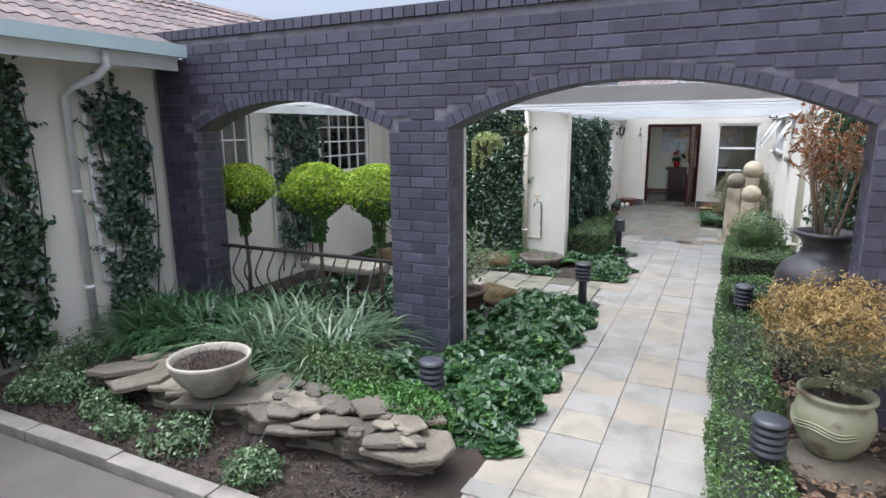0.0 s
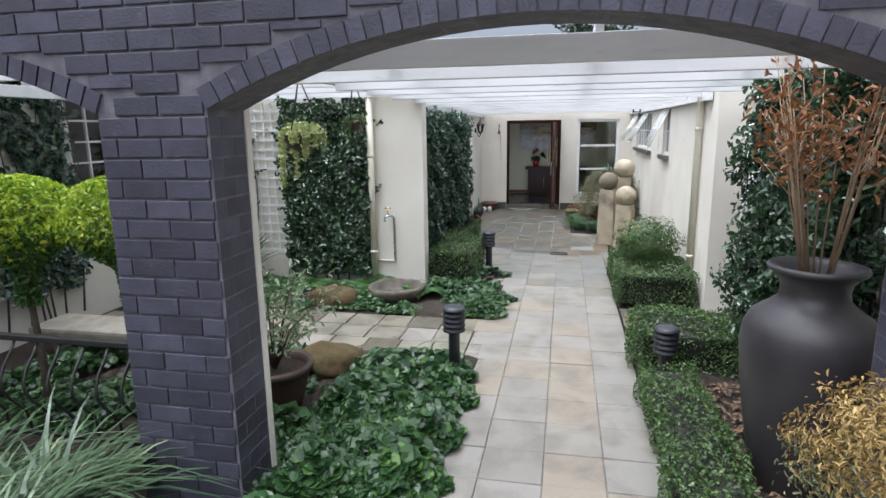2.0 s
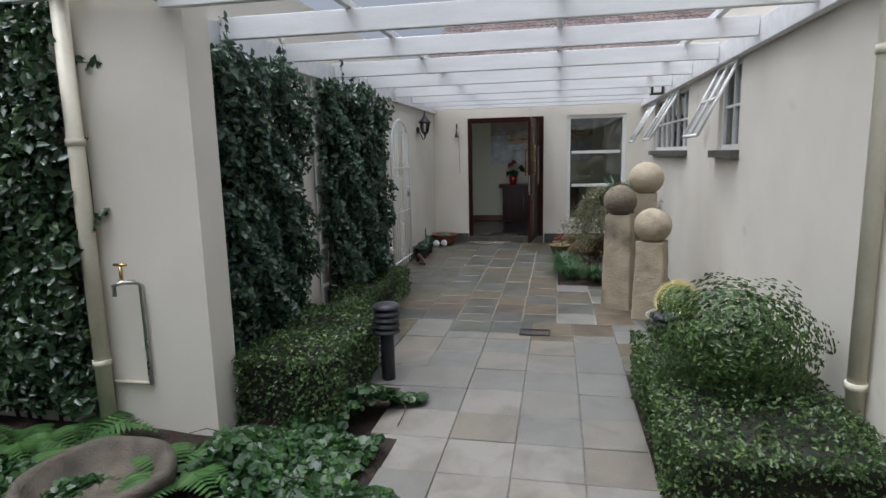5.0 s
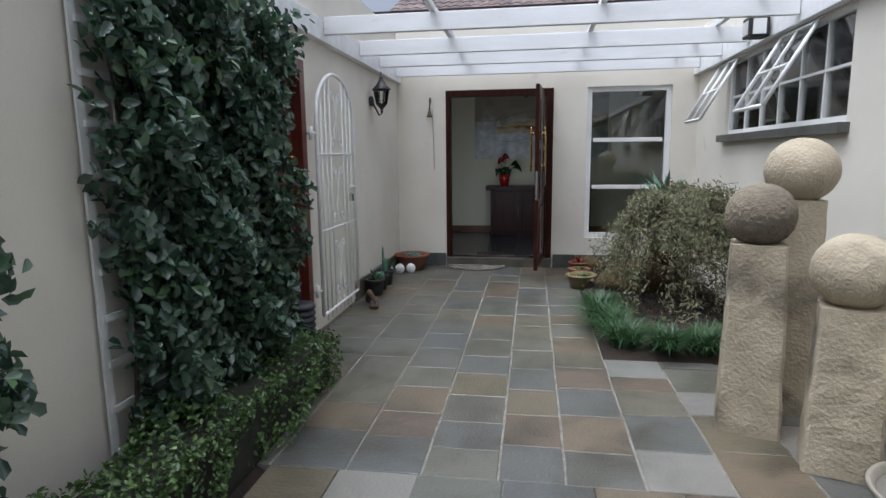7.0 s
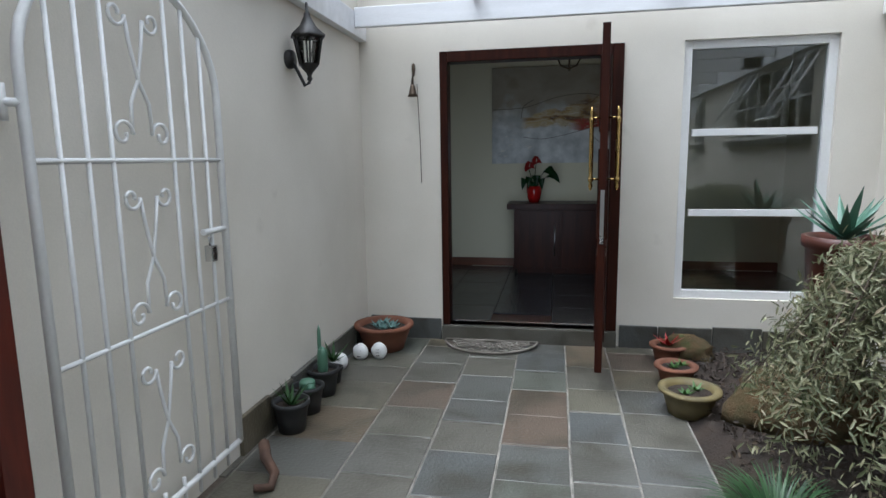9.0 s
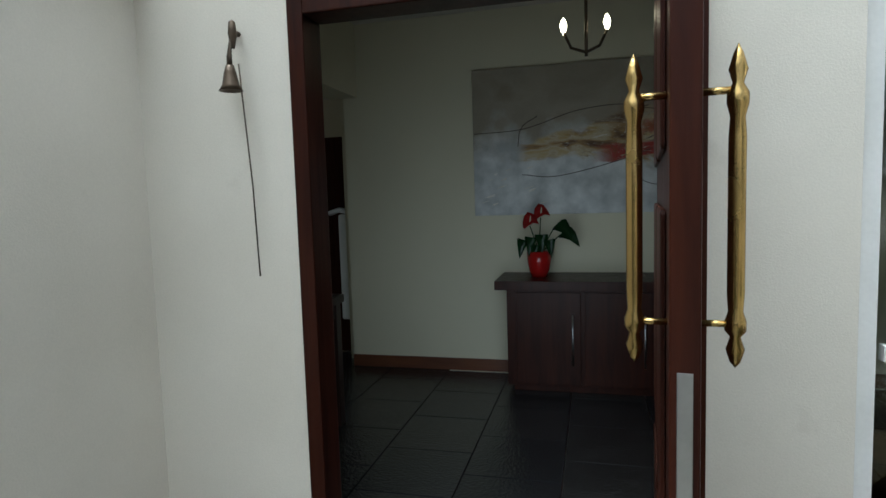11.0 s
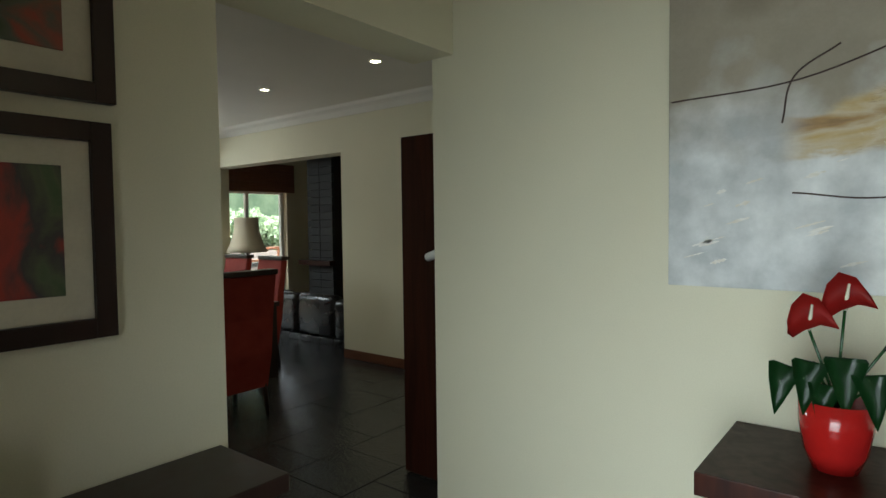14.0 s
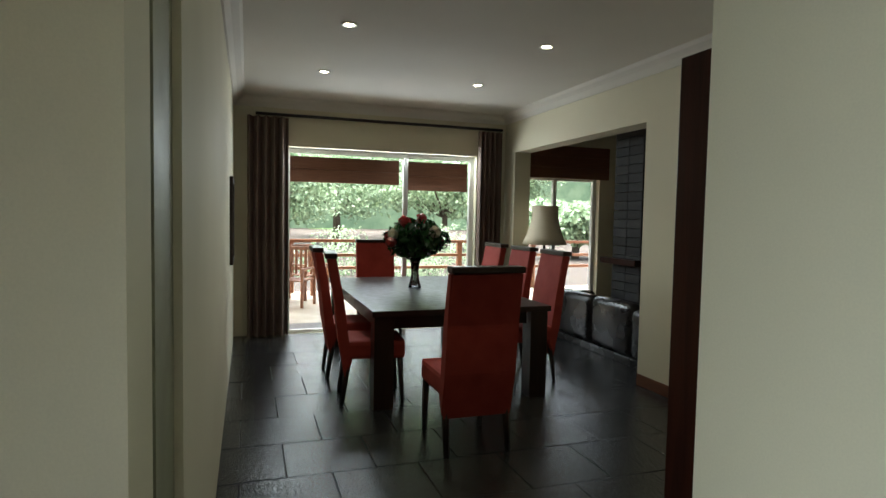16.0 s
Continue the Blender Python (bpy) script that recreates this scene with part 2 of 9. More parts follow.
M_IRON = material("black_wrought_iron", (0.012, 0.011, 0.011), (0.022, 0.020, 0.018), rough=0.5, scale=20, bump=0.2)
M_URN = material("black_glazed_urn", (0.028, 0.025, 0.028), (0.045, 0.04, 0.042), rough=0.42, scale=3, fine=30, bump=0.2)
M_TERRA = material("terracotta", (0.21, 0.080, 0.042), (0.145, 0.060, 0.035), rough=0.85, scale=6, bump=0.3)
M_OXBLOOD = material("oxblood_glaze", (0.115, 0.030, 0.018), (0.070, 0.022, 0.014), rough=0.4, scale=5, bump=0.2)
M_BROWNPOT = material("dark_brown_pot", (0.055, 0.035, 0.028), (0.085, 0.055, 0.042), rough=0.5, scale=5, bump=0.2)
M_GLAZE = material("pale_green_glaze", (0.22, 0.23, 0.14), (0.31, 0.30, 0.20), rough=0.4, scale=5, bump=0.2, wear=((0.13, 0.10, 0.06), 6, 0.55))
M_BOWL = material("weathered_concrete_bowl", (0.32, 0.29, 0.235), (0.21, 0.19, 0.15), rough=0.9, scale=7, bump=0.5)
M_YELLOWPOT = material("ochre_pot", (0.17, 0.13, 0.05), (0.11, 0.09, 0.04), rough=0.6, scale=8)
M_BLACKPOT = material("black_nursery_plastic", (0.02, 0.02, 0.02), rough=0.6)
M_MAHOG = material("dark_mahogany", (0.040, 0.011, 0.006), (0.020, 0.006, 0.004), rough=0.34, spec=0.14, scale=2.2, fine=30, bump=0.1, streak=(9, 9, 0.8), warp=1.0)
M_REDDOOR = material("red_stained_door", (0.115, 0.020, 0.011), (0.060, 0.012, 0.008), rough=0.35, scale=2.2, fine=30, bump=0.12, streak=(9, 9, 0.8), warp=1.0)
M_BRASS = material("polished_brass", (0.55, 0.38, 0.14), (0.42, 0.29, 0.11), rough=0.25, metal=1.0, scale=8, bump=0.05)
M_CHROME = material("brushed_steel", (0.6, 0.6, 0.6), (0.5, 0.5, 0.5), rough=0.3, metal=1.0, scale=8, bump=0.05)
M_GLASS = glass_material("window_glass")
M_DARK = material("dark_room", (0.05, 0.05, 0.05), rough=0.9)
M_BARK = material("bark", (0.11, 0.085, 0.06), (0.06, 0.045, 0.03), rough=0.95, scale=18, fine=120, bump=1.0, depth=0.01)
M_FLOORIN = palette("polished_dark_slate", [(0.020, 0.021, 0.023), (0.026, 0.026, 0.027), (0.017, 0.018, 0.020), (0.030, 0.029, 0.028)], rough=0.07, bump=0.5, depth=0.008, stain=(0.012, 0.012, 0.012), scale=4)
M_REDCLOTH = material("red_upholstery", (0.30, 0.030, 0.018), (0.24, 0.022, 0.014), rough=0.85, scale=8, fine=300, bump=0.2)
M_BLKWOOD = material("black_wood", (0.018, 0.010, 0.008), (0.030, 0.014, 0.010), rough=0.35, spec=0.3, scale=2, bump=0.05, streak=(8, 8, 1))
M_CURTAIN = material("brown_curtain", (0.19, 0.135, 0.11), (0.14, 0.10, 0.085), rough=0.9, scale=3, fine=250, bump=0.15)
M_BLIND = material("woven_blind", (0.20, 0.085, 0.045), (0.13, 0.055, 0.03), rough=0.8, scale=5, fine=200, bump=0.4, streak=(1, 1, 40))
M_LEATHER = material("black_leather", (0.012, 0.011, 0.012), (0.02, 0.018, 0.018), rough=0.28, scale=5, fine=150, bump=0.06)
M_SHADE = material("cream_lamp_shade", (0.80, 0.72, 0.56), (0.76, 0.67, 0.50), rough=0.85, scale=4)
M_SKIRT = material("brown_skirting", (0.15, 0.055, 0.025), (0.10, 0.036, 0.018), rough=0.4, scale=3, streak=(1, 1, 8))
M_CANVAS = material("canvas_edge", (0.6, 0.58, 0.54), rough=0.9)
M_MOUNT = material("cream_mount_board", (0.60, 0.55, 0.43), rough=0.9)
M_REDGLAZE = material("red_glazed_pot", (0.33, 0.010, 0.008), (0.25, 0.008, 0.008), rough=0.15, scale=4, bump=0.0)
M_LIGHT = glow_material("lit_downlight", (1.0, 0.84, 0.55), 6.0)
M_DECK = material("timber_deck", (0.30, 0.20, 0.13), (0.22, 0.14, 0.09), rough=0.6, scale=3, streak=(1, 10, 1))
M_LAWN = material("lawn", (0.09, 0.17, 0.03), (0.13, 0.21, 0.05), rough=0.95, scale=2, fine=40, bump=1.0, depth=0.03)
L_IVY = leaf_material("ivy_leaf", (0.009, 0.031, 0.012), (0.043, 0.100, 0.028), rough=0.34, tip=(0.105, 0.195, 0.034))
L_BOX = leaf_material("box_leaf", (0.025, 0.055, 0.018), (0.088, 0.150, 0.042), rough=0.3, tip=(0.200, 0.290, 0.080))
L_CREEP = leaf_material("creeper_leaf", (0.026, 0.055, 0.038), (0.092, 0.150, 0.100), rough=0.22, tip=(0.130, 0.235, 0.080), spec=0.85)
L_CREEPG = leaf_material("creeper_leaf_green", (0.016, 0.040, 0.022), (0.072, 0.125, 0.062), rough=0.2, tip=(0.130, 0.220, 0.075), spec=0.85)
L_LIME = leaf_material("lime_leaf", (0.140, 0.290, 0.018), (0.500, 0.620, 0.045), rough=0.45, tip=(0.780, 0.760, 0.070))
L_GOLD = leaf_material("golden_conifer", (0.16, 0.105, 0.032), (0.37, 0.255, 0.085), rough=0.6, tip=(0.52, 0.41, 0.18))
L_GRASS = leaf_material("strap_leaf", (0.014, 0.038, 0.020), (0.100, 0.155, 0.078), rough=0.38, tip=(0.360, 0.400, 0.260))
L_MONDO = leaf_material("mondo_leaf", (0.016, 0.048, 0.018), (0.05, 0.11, 0.038), rough=0.4, tip=(0.11, 0.18, 0.08))
L_VARI = leaf_material("variegated_leaf", (0.022, 0.055, 0.018), (0.120, 0.185, 0.080), rough=0.45, tip=(0.46, 0.50, 0.36))
L_PALE = leaf_material("pale_variegated_leaf", (0.08, 0.12, 0.05), (0.24, 0.30, 0.17), rough=0.4, tip=(0.52, 0.52, 0.42))
L_FERN = leaf_material("fern_leaf", (0.018, 0.055, 0.012), (0.05, 0.12, 0.03), rough=0.5)
L_FERNG = leaf_material("fern_frond", (0.030, 0.085, 0.020), (0.085, 0.180, 0.045), rough=0.5)
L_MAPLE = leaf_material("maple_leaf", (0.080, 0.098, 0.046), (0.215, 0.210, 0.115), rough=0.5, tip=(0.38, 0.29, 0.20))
L_DONKEY = leaf_material("trailing_succulent", (0.28, 0.36, 0.12), (0.52, 0.56, 0.25), rough=0.5, tip=(0.66, 0.62, 0.36))
L_NANDINA = leaf_material("russet_leaf", (0.16, 0.06, 0.025), (0.34, 0.15, 0.05), rough=0.5, tip=(0.46, 0.27, 0.13))
L_DRY = leaf_material("dry_leaf_litter", (0.05, 0.028, 0.015), (0.20, 0.13, 0.08), rough=0.8, through_light=0.05)
L_MULCH = leaf_material("dark_mulch", (0.012, 0.009, 0.006), (0.050, 0.034, 0.022), rough=0.8, through_light=0.03, tip=(0.13, 0.09, 0.055))
L_TREE = leaf_material("tree_leaf", (0.12, 0.19, 0.10), (0.32, 0.40, 0.24), rough=0.5, tip=(0.50, 0.56, 0.36))
L_DARKTREE = leaf_material("distant_tree_leaf", (0.02, 0.04, 0.02), (0.05, 0.08, 0.04), rough=0.6)
L_ALOE = leaf_material("aloe_leaf", (0.05, 0.13, 0.09), (0.10, 0.20, 0.13), rough=0.4, through_light=0.05)
L_ANTH = leaf_material("anthurium_leaf", (0.008, 0.035, 0.010), (0.02, 0.07, 0.018), rough=0.2, through_light=0.1)
L_RED = leaf_material("red_flower", (0.26, 0.008, 0.008), (0.42, 0.02, 0.016), rough=0.3, through_light=0.15)
L_SUCC = leaf_material("blue_green_succulent", (0.06, 0.14, 0.12), (0.15, 0.26, 0.24), rough=0.5, through_light=0.05)


# ---- building tools ----
def B():
    return bmesh.new()


def box(bm, x0, x1, y0, y1, z0, z1, bevel=0.0):
    vs = [bm.verts.new((x, y, z)) for x in (x0, x1) for y in (y0, y1) for z in (z0, z1)]
    fs = [bm.faces.new([vs[i] for i in q]) for q in ((0, 1, 3, 2), (4, 6, 7, 5), (0, 4, 5, 1), (2, 3, 7, 6), (0, 2, 6, 4), (1, 5, 7, 3))]
    if bevel:
        es = list({e for f in fs for e in f.edges})
        bmesh.ops.bevel(bm, geom=es, offset=bevel, segments=2, affect="EDGES", profile=0.6)
    return vs


def prism(bm, pts, axis, a, b):
    """A flat outline of (u, v) points swept along an axis from a to b."""
    def at(u, v, w):
        return {"x": (w, u, v), "y": (u, w, v), "z": (u, v, w)}[axis]
    v0 = [bm.verts.new(at(u, v, a)) for u, v in pts]
    v1 = [bm.verts.new(at(u, v, b)) for u, v in pts]
    n = len(pts)
    bm.faces.new(v0), bm.faces.new(v1[::-1])
    for i in range(n):
        bm.faces.new((v0[i], v1[i], v1[(i + 1) % n], v0[(i + 1) % n]))


def tube(bm, pts, r, sides=8, r2=None, cap=True):
    pts = [Vector(p) for p in pts]
    rings = []
    n = len(pts)
    ref = Vector((0.13, 0.27, 0.95))
    for i, p in enumerate(pts):
        d = (pts[min(i + 1, n - 1)] - pts[max(i - 1, 0)]).normalized()
        a = d.cross(ref)
        if a.length < 0.05:
            a = d.cross(Vector((1, 0, 0)))
        a.normalize()
        b = d.cross(a)
        rad = r if r2 is None else r + (r2 - r) * i / max(1, n - 1)
        rings.append([bm.verts.new(p + rad * (math.cos(2 * math.pi * k / sides) * a + math.sin(2 * math.pi * k / sides) * b)) for k in range(sides)])
    for i in range(n - 1):
        for k in range(sides):
            bm.faces.new((rings[i][k], rings[i][(k + 1) % sides], rings[i + 1][(k + 1) % sides], rings[i + 1][k])).smooth = True
    if cap:
        bm.faces.new(rings[0][::-1]), bm.faces.new(rings[-1])


def lathe(bm, profile, cx, cy, cz=0.0, sides=28, wobble=0.0):
    rings = []
    for r, z in profile:
        if r < 1e-4:
            rings.append([bm.verts.new((cx, cy, cz + z))])
        else:
            rings.append([bm.verts.new((cx + r * (1 + wobble * math.sin(3 * a + 9 * z)) * math.cos(a), cy + r * math.sin(a), cz + z)) for a in (2 * math.pi * k / sides for k in range(sides))])
    for p, q in zip(rings, rings[1:]):
        for k in range(sides):
            j = (k + 1) % sides
            if len(p) == 1 and len(q) == 1:
                continue
            f = bm.faces.new((p[0], q[j], q[k])) if len(p) == 1 else bm.faces.new((p[k], p[j], q[0])) if len(q) == 1 else bm.faces.new((p[k], p[j], q[j], q[k]))
            f.smooth = True


def lump(bm, c, r, seed=0, rough=0.15, sub=3, freq=2.0):
    """A rounded uneven stone."""
    made = bmesh.ops.create_icosphere(bm, subdivisions=sub, radius=1.0)
    off = Vector((seed * 3.1, seed * 1.7, seed))
    for v in made["verts"]:
        k = 1 + rough * noise.noise(v.co * freq + off) + rough * 0.4 * noise.noise(v.co * freq * 3 + off)
        v.co = Vector((c[0] + v.co.x * r[0] * k, c[1] + v.co.y * r[1] * k, c[2] + v.co.z * r[2] * k))
    for f in bm.faces:
        f.smooth = True


def mesh_of(name, bm, mat):
    bmesh.ops.recalc_face_normals(bm, faces=bm.faces)
    me = bpy.data.meshes.new(name)
    bm.to_mesh(me)
    bm.free()
    me.materials.append(mat)
    return me


def hang(ob, parent):
    ob.parent = parent
    if parent is not None and parent.type == "EMPTY":
        ob.matrix_parent_inverse = Matrix.Translation(-parent.location)
    return ob


def part(name, bm, mat, parent, label=""):
    return tagged(hang(new(name, mesh_of(name, bm, mat)), parent), label)


def thing(name, at, label, category, group=""):
    ob = new(name)
    ob.empty_display_size = 0.1
    ob.location = at
    return tagged(ob, label, category, group)


def structure(name, bm, mat, label="", category=""):
    return tagged(new(name, mesh_of(name, bm, mat)), label, category, "", "structure")


def wall_boxes(bm, axis, a, b, u0, u1, z0, z1, holes):
    """A wall from a to b through its thickness along axis ('x' or 'y'), from u0 to u1 and z0 to z1, with (u0, u1, z0, z1) holes."""
    us = sorted({u0, u1, *[h[0] for h in holes], *[h[1] for h in holes]})
    for p, q in zip(us, us[1:]):
        mid = (p + q) / 2
        cuts = sorted((h[2], h[3]) for h in holes if h[0] <= mid <= h[1])
        z = z0
        for c, d in cuts + [(z1, z1)]:
            if c > z + 1e-4:
                if axis == "y":
                    box(bm, p, q, a, b, z, c)
                else:
                    box(bm, a, b, p, q, z, c)
            z = d


RNG = np.random.default_rng(7)


def foliage(name, pos, out, size, mat, parent, label="", width=0.55, fold=0.25, jitter=0.9, up=0.0, seed=1, spread=0.35, shape="oval"):
    """Many small folded leaves as one mesh: pos (n, 3) where they sit, out (n, 3) the way they face."""
    g = np.random.default_rng(seed)
    n = len(pos)
    nrm = out + jitter * g.normal(size=(n, 3))
    nrm[:, 2] += up
    nrm /= np.linalg.norm(nrm, axis=1, keepdims=True) + 1e-9
    t = g.normal(size=(n, 3))
    t -= nrm * np.sum(t * nrm, axis=1, keepdims=True)
    t /= np.linalg.norm(t, axis=1, keepdims=True) + 1e-9
    s = np.cross(nrm, t)
    L = (size * (1 + spread * g.uniform(-1, 1, n)))[:, None]
    W = L * width
    up_ = nrm * L * fold
    if shape == "round":
        cols = [pos - 0.5 * L * t, pos - 0.3 * L * t + 0.45 * W * s + 0.5 * up_, pos + 0.15 * L * t + 0.55 * W * s + 0.6 * up_, pos + 0.5 * L * t + 0.1 * up_, pos + 0.15 * L * t - 0.55 * W * s + 0.6 * up_, pos - 0.3 * L * t - 0.45 * W * s + 0.5 * up_]
    else:
        cols = [pos - 0.5 * L * t, pos - 0.2 * L * t + 0.5 * W * s + up_ * 0.6, pos + 0.18 * L * t + 0.4 * W * s + up_ * 0.5, pos + 0.5 * L * t - up_ * 0.3, pos + 0.18 * L * t - 0.4 * W * s + up_ * 0.5, pos - 0.2 * L * t - 0.5 * W * s + up_ * 0.6]
    v = np.stack(cols, 1).reshape(-1, 3)
    i = np.arange(n)[:, None] * 6
    f = np.concatenate([i + [0, 1, 2, 3], i + [0, 3, 4, 5]], 1).reshape(-1, 4)
    me = bpy.data.meshes.new(name)
    me.vertices.add(len(v))
    me.vertices.foreach_set("co", v.astype(np.float32).ravel())
    me.loops.add(f.size)
    me.loops.foreach_set("vertex_index", f.astype(np.int32).ravel())
    me.polygons.add(len(f))
    me.polygons.foreach_set("loop_start", np.arange(0, f.size, 4, dtype=np.int32))
    me.update(calc_edges=True)
    me.validate()
    me.materials.append(mat)
    return tagged(hang(new(name, me), parent), label)


def blades(name, roots, length, mat, parent, label="", width=0.008, lean=0.9, seed=1, droop=1.0, heading=None):
    """Long arching strap leaves from roots (n, 3), five joints each."""
    g = np.random.default_rng(seed)
    n = len(roots)
    a = g.uniform(0, 2 * math.pi, n) if heading is None else heading
    d = np.stack([np.cos(a), np.sin(a), 0 * a], 1)
    s = np.stack([-np.sin(a), np.cos(a), 0 * a], 1)
    L = length * g.uniform(0.6, 1.15, n)
    ln = lean * g.uniform(0.35, 1.0, n)
    rows = []
    for k in range(6):
        u = k / 5
        hor = ln * L * (u ** 1.5)
        ver = L * (u - droop * ln * 0.55 * u ** 2.4)
        c = roots + d * hor[:, None] + np.array([0, 0, 1.0]) * ver[:, None]
        w = width * (1 - u ** 2) + 0.001
        rows += [c + s * w, c - s * w]
    v = np.stack(rows, 1).reshape(-1, 3)
    i = np.arange(n)[:, None] * 12
    f = np.concatenate([i + [2 * k, 2 * k + 1, 2 * k + 3, 2 * k + 2] for k in range(5)], 1).reshape(-1, 4)
    me = bpy.data.meshes.new(name)
    me.vertices.add(len(v))
    me.vertices.foreach_set("co", v.astype(np.float32).ravel())
    me.loops.add(f.size)
    me.loops.foreach_set("vertex_index", f.astype(np.int32).ravel())
    me.polygons.add(len(f))
    me.polygons.foreach_set("loop_start", np.arange(0, f.size, 4, dtype=np.int32))
    me.update(calc_edges=True)
    me.validate()
    me.materials.append(mat)
    return tagged(hang(new(name, me), parent), label)


def on_box(n, x0, x1, y0, y1, z0, z1, seed=0, depth=0.05, faces="xXyYZ", lumpy=0.04):
    """n points and outward directions on the faces of a clipped block, a little uneven."""
    g = np.random.default_rng(seed)
    dx, dy, dz = x1 - x0, y1 - y0, z1 - z0
    areas = {"x": dy * dz, "X": dy * dz, "y": dx * dz, "Y": dx * dz, "Z": dx * dy}
    tot = sum(areas[f] for f in faces)
    P, N = [], []
    for f in faces:
        k = int(n * areas[f] / tot) + 1
        u, v, w = g.random(k), g.random(k), -depth * g.random(k) ** 1.5
        if f in "xX":
            sgn = 1 if f == "X" else -1
            p = np.stack([np.full(k, x1 if f == "X" else x0) + sgn * w, y0 + dy * u, z0 + dz * v], 1)
            q = np.tile([sgn, 0, 0.25], (k, 1))
        elif f in "yY":
            sgn = 1 if f == "Y" else -1
            p = np.stack([x0 + dx * u, np.full(k, y1 if f == "Y" else y0) + sgn * w, z0 + dz * v], 1)
            q = np.tile([0, sgn, 0.25], (k, 1))
        else:
            p = np.stack([x0 + dx * u, y0 + dy * v, z1 + w], 1)
            q = np.tile([0, 0, 1.0], (k, 1))
        P.append(p), N.append(q)
    P, N = np.concatenate(P), np.concatenate(N).astype(float)
    wob = lumpy * (np.sin(P[:, 0] * 9 + P[:, 1] * 5.3 + seed) + np.sin(P[:, 1] * 8 - P[:, 2] * 11 + 2 * seed))
    P = P + (N / np.linalg.norm(N, axis=1, keepdims=True)) * wob[:, None]
    return P, N


def on_ball(n, c, r, seed=0, depth=0.25, squash=(1, 1, 1), lumpy=0.12):
    g = np.random.default_rng(seed)
    d = g.normal(size=(n, 3))
    d /= np.linalg.norm(d, axis=1, keepdims=True)
    k = 1 - depth * g.random(n) ** 1.6 + lumpy * np.sin(d[:, 0] * 5 + seed) * np.sin(d[:, 1] * 6 + 2 * seed) * np.sin(d[:, 2] * 5 + 1)
    return np.array(c) + d * (r * k)[:, None] * np.array(squash), d


def filler(bm, x0, x1, y0, y1, z0, z1):
    box(bm, x0, x1, y0, y1, z0, z1, 0.03)


M_BRONZE = material("dark_bronze", (0.10, 0.07, 0.045), (0.06, 0.045, 0.03), rough=0.5, metal=0.6, scale=10)
M_RUST = material("rusty_iron", (0.10, 0.055, 0.035), (0.06, 0.035, 0.025), rough=0.9, scale=12, bump=0.5)
M_CANE = material("dry_cane", (0.38, 0.28, 0.18), (0.27, 0.18, 0.11), rough=0.7, scale=12)
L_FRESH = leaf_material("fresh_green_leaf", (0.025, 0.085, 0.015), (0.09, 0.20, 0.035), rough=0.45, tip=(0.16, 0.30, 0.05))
M_DECKPALE = material("pale_deck", (0.42, 0.36, 0.28), (0.34, 0.28, 0.21), rough=0.7, scale=3)
M_MAHOGL = material("orange_brown_timber", (0.26, 0.10, 0.045), (0.18, 0.07, 0.03), rough=0.5, scale=3, streak=(1, 6, 6))
L_HILL = material("wooded_hill", (0.10, 0.16, 0.09), (0.20, 0.27, 0.16), rough=1.0, scale=0.5, fine=3, bump=0)
# near-black: the shade inside a hedge is put into this colour
M_SHADECORE = material("hedge_inner_shade", (0.020, 0.022, 0.012), (0.012, 0.012, 0.008), rough=0.95, scale=20, bump=0.8)
M_HEARTH = material("dark_hearth_stone", (0.022, 0.022, 0.023), (0.035, 0.034, 0.033), rough=0.8, scale=5, bump=0.6, depth=0.01, vary="object", spread=0.35)

# ---- ground, drive, paths ----
WALL_E, WALL_W, DOOR_Y = 1.55, -5.5, 18.17
bm = B()
bmesh.ops.create_grid(bm, x_segments=2, y_segments=2, size=700, matrix=Matrix.Translation((0, 0, -0.06)))
structure("ground", bm, M_SOIL, "dark brown garden soil", "ground")
bm = B()
box(bm, -14, 12, -14, 2.84, -0.2, 0.0)
structure("road", bm, M_ASPHALT, "worn grey tarred driveway beside the garden", "driveway")
bm = B()
box(bm, -0.93, 0.604, 2.84, 13.0, -0.2, -0.012), box(bm, -2.5, 0.104, 13.0, DOOR_Y, -0.2, -0.0045), box(bm, 0.104, 1.52, 13.0, 14.66, -0.2, -0.0045), box(bm, 0.604, 1.52, 11.78, 13.0, -0.2, -0.0125), box(bm, -5.2, -0.95, 7.9, 9.05, -0.2, -0.016), box(bm, -1.62, -0.95, 11.3, 13.0, -0.2, -0.014)
box(bm, 0.70, 1.8, 9.0, 9.75, -0.2, -0.014)
pavement = structure("pavement", bm, M_JOINT, "sandy joints between garden paving slabs", "paving")

# garden soil beds, slightly humped
def bed(name, x0, x1, y0, y1, z, seed, label):
    bm = B()
    nx, ny = max(3, int((x1 - x0) / 0.12)), max(3, int((y1 - y0) / 0.12))
    g = [[bm.verts.new((x0 + (x1 - x0) * i / nx, y0 + (y1 - y0) * j / ny, (z + 0.03 * noise.noise(Vector((i * 0.3 + seed, j * 0.3, 0)))) if 0 < i < nx and 0 < j < ny else -0.05)) for j in range(ny + 1)] for i in range(nx + 1)]
    for i in range(nx):
        for j in range(ny):
            bm.faces.new((g[i][j], g[i + 1][j], g[i + 1][j + 1], g[i][j + 1])).smooth = True
    return structure(name, bm, M_SOIL, label, "flower bed")
bed("bed_front", -5.45, -0.74, 3.0, 8.0, 0.03, 1, "bare reddish soil of the front flower bed")
bed("bed_back", -5.45, -0.74, 9.0, 10.6, 0.02, 2, "dark soil of the shaded fern bed")
bed("bed_right", 0.60, 2.3, 2.9, 9.1, 0.03, 3, "soil and leaf litter beside the path")
bed("bed_maple", 0.06, 1.54, 14.62, 18.165, 0.03, 4, "soil bed under the weeping maple")
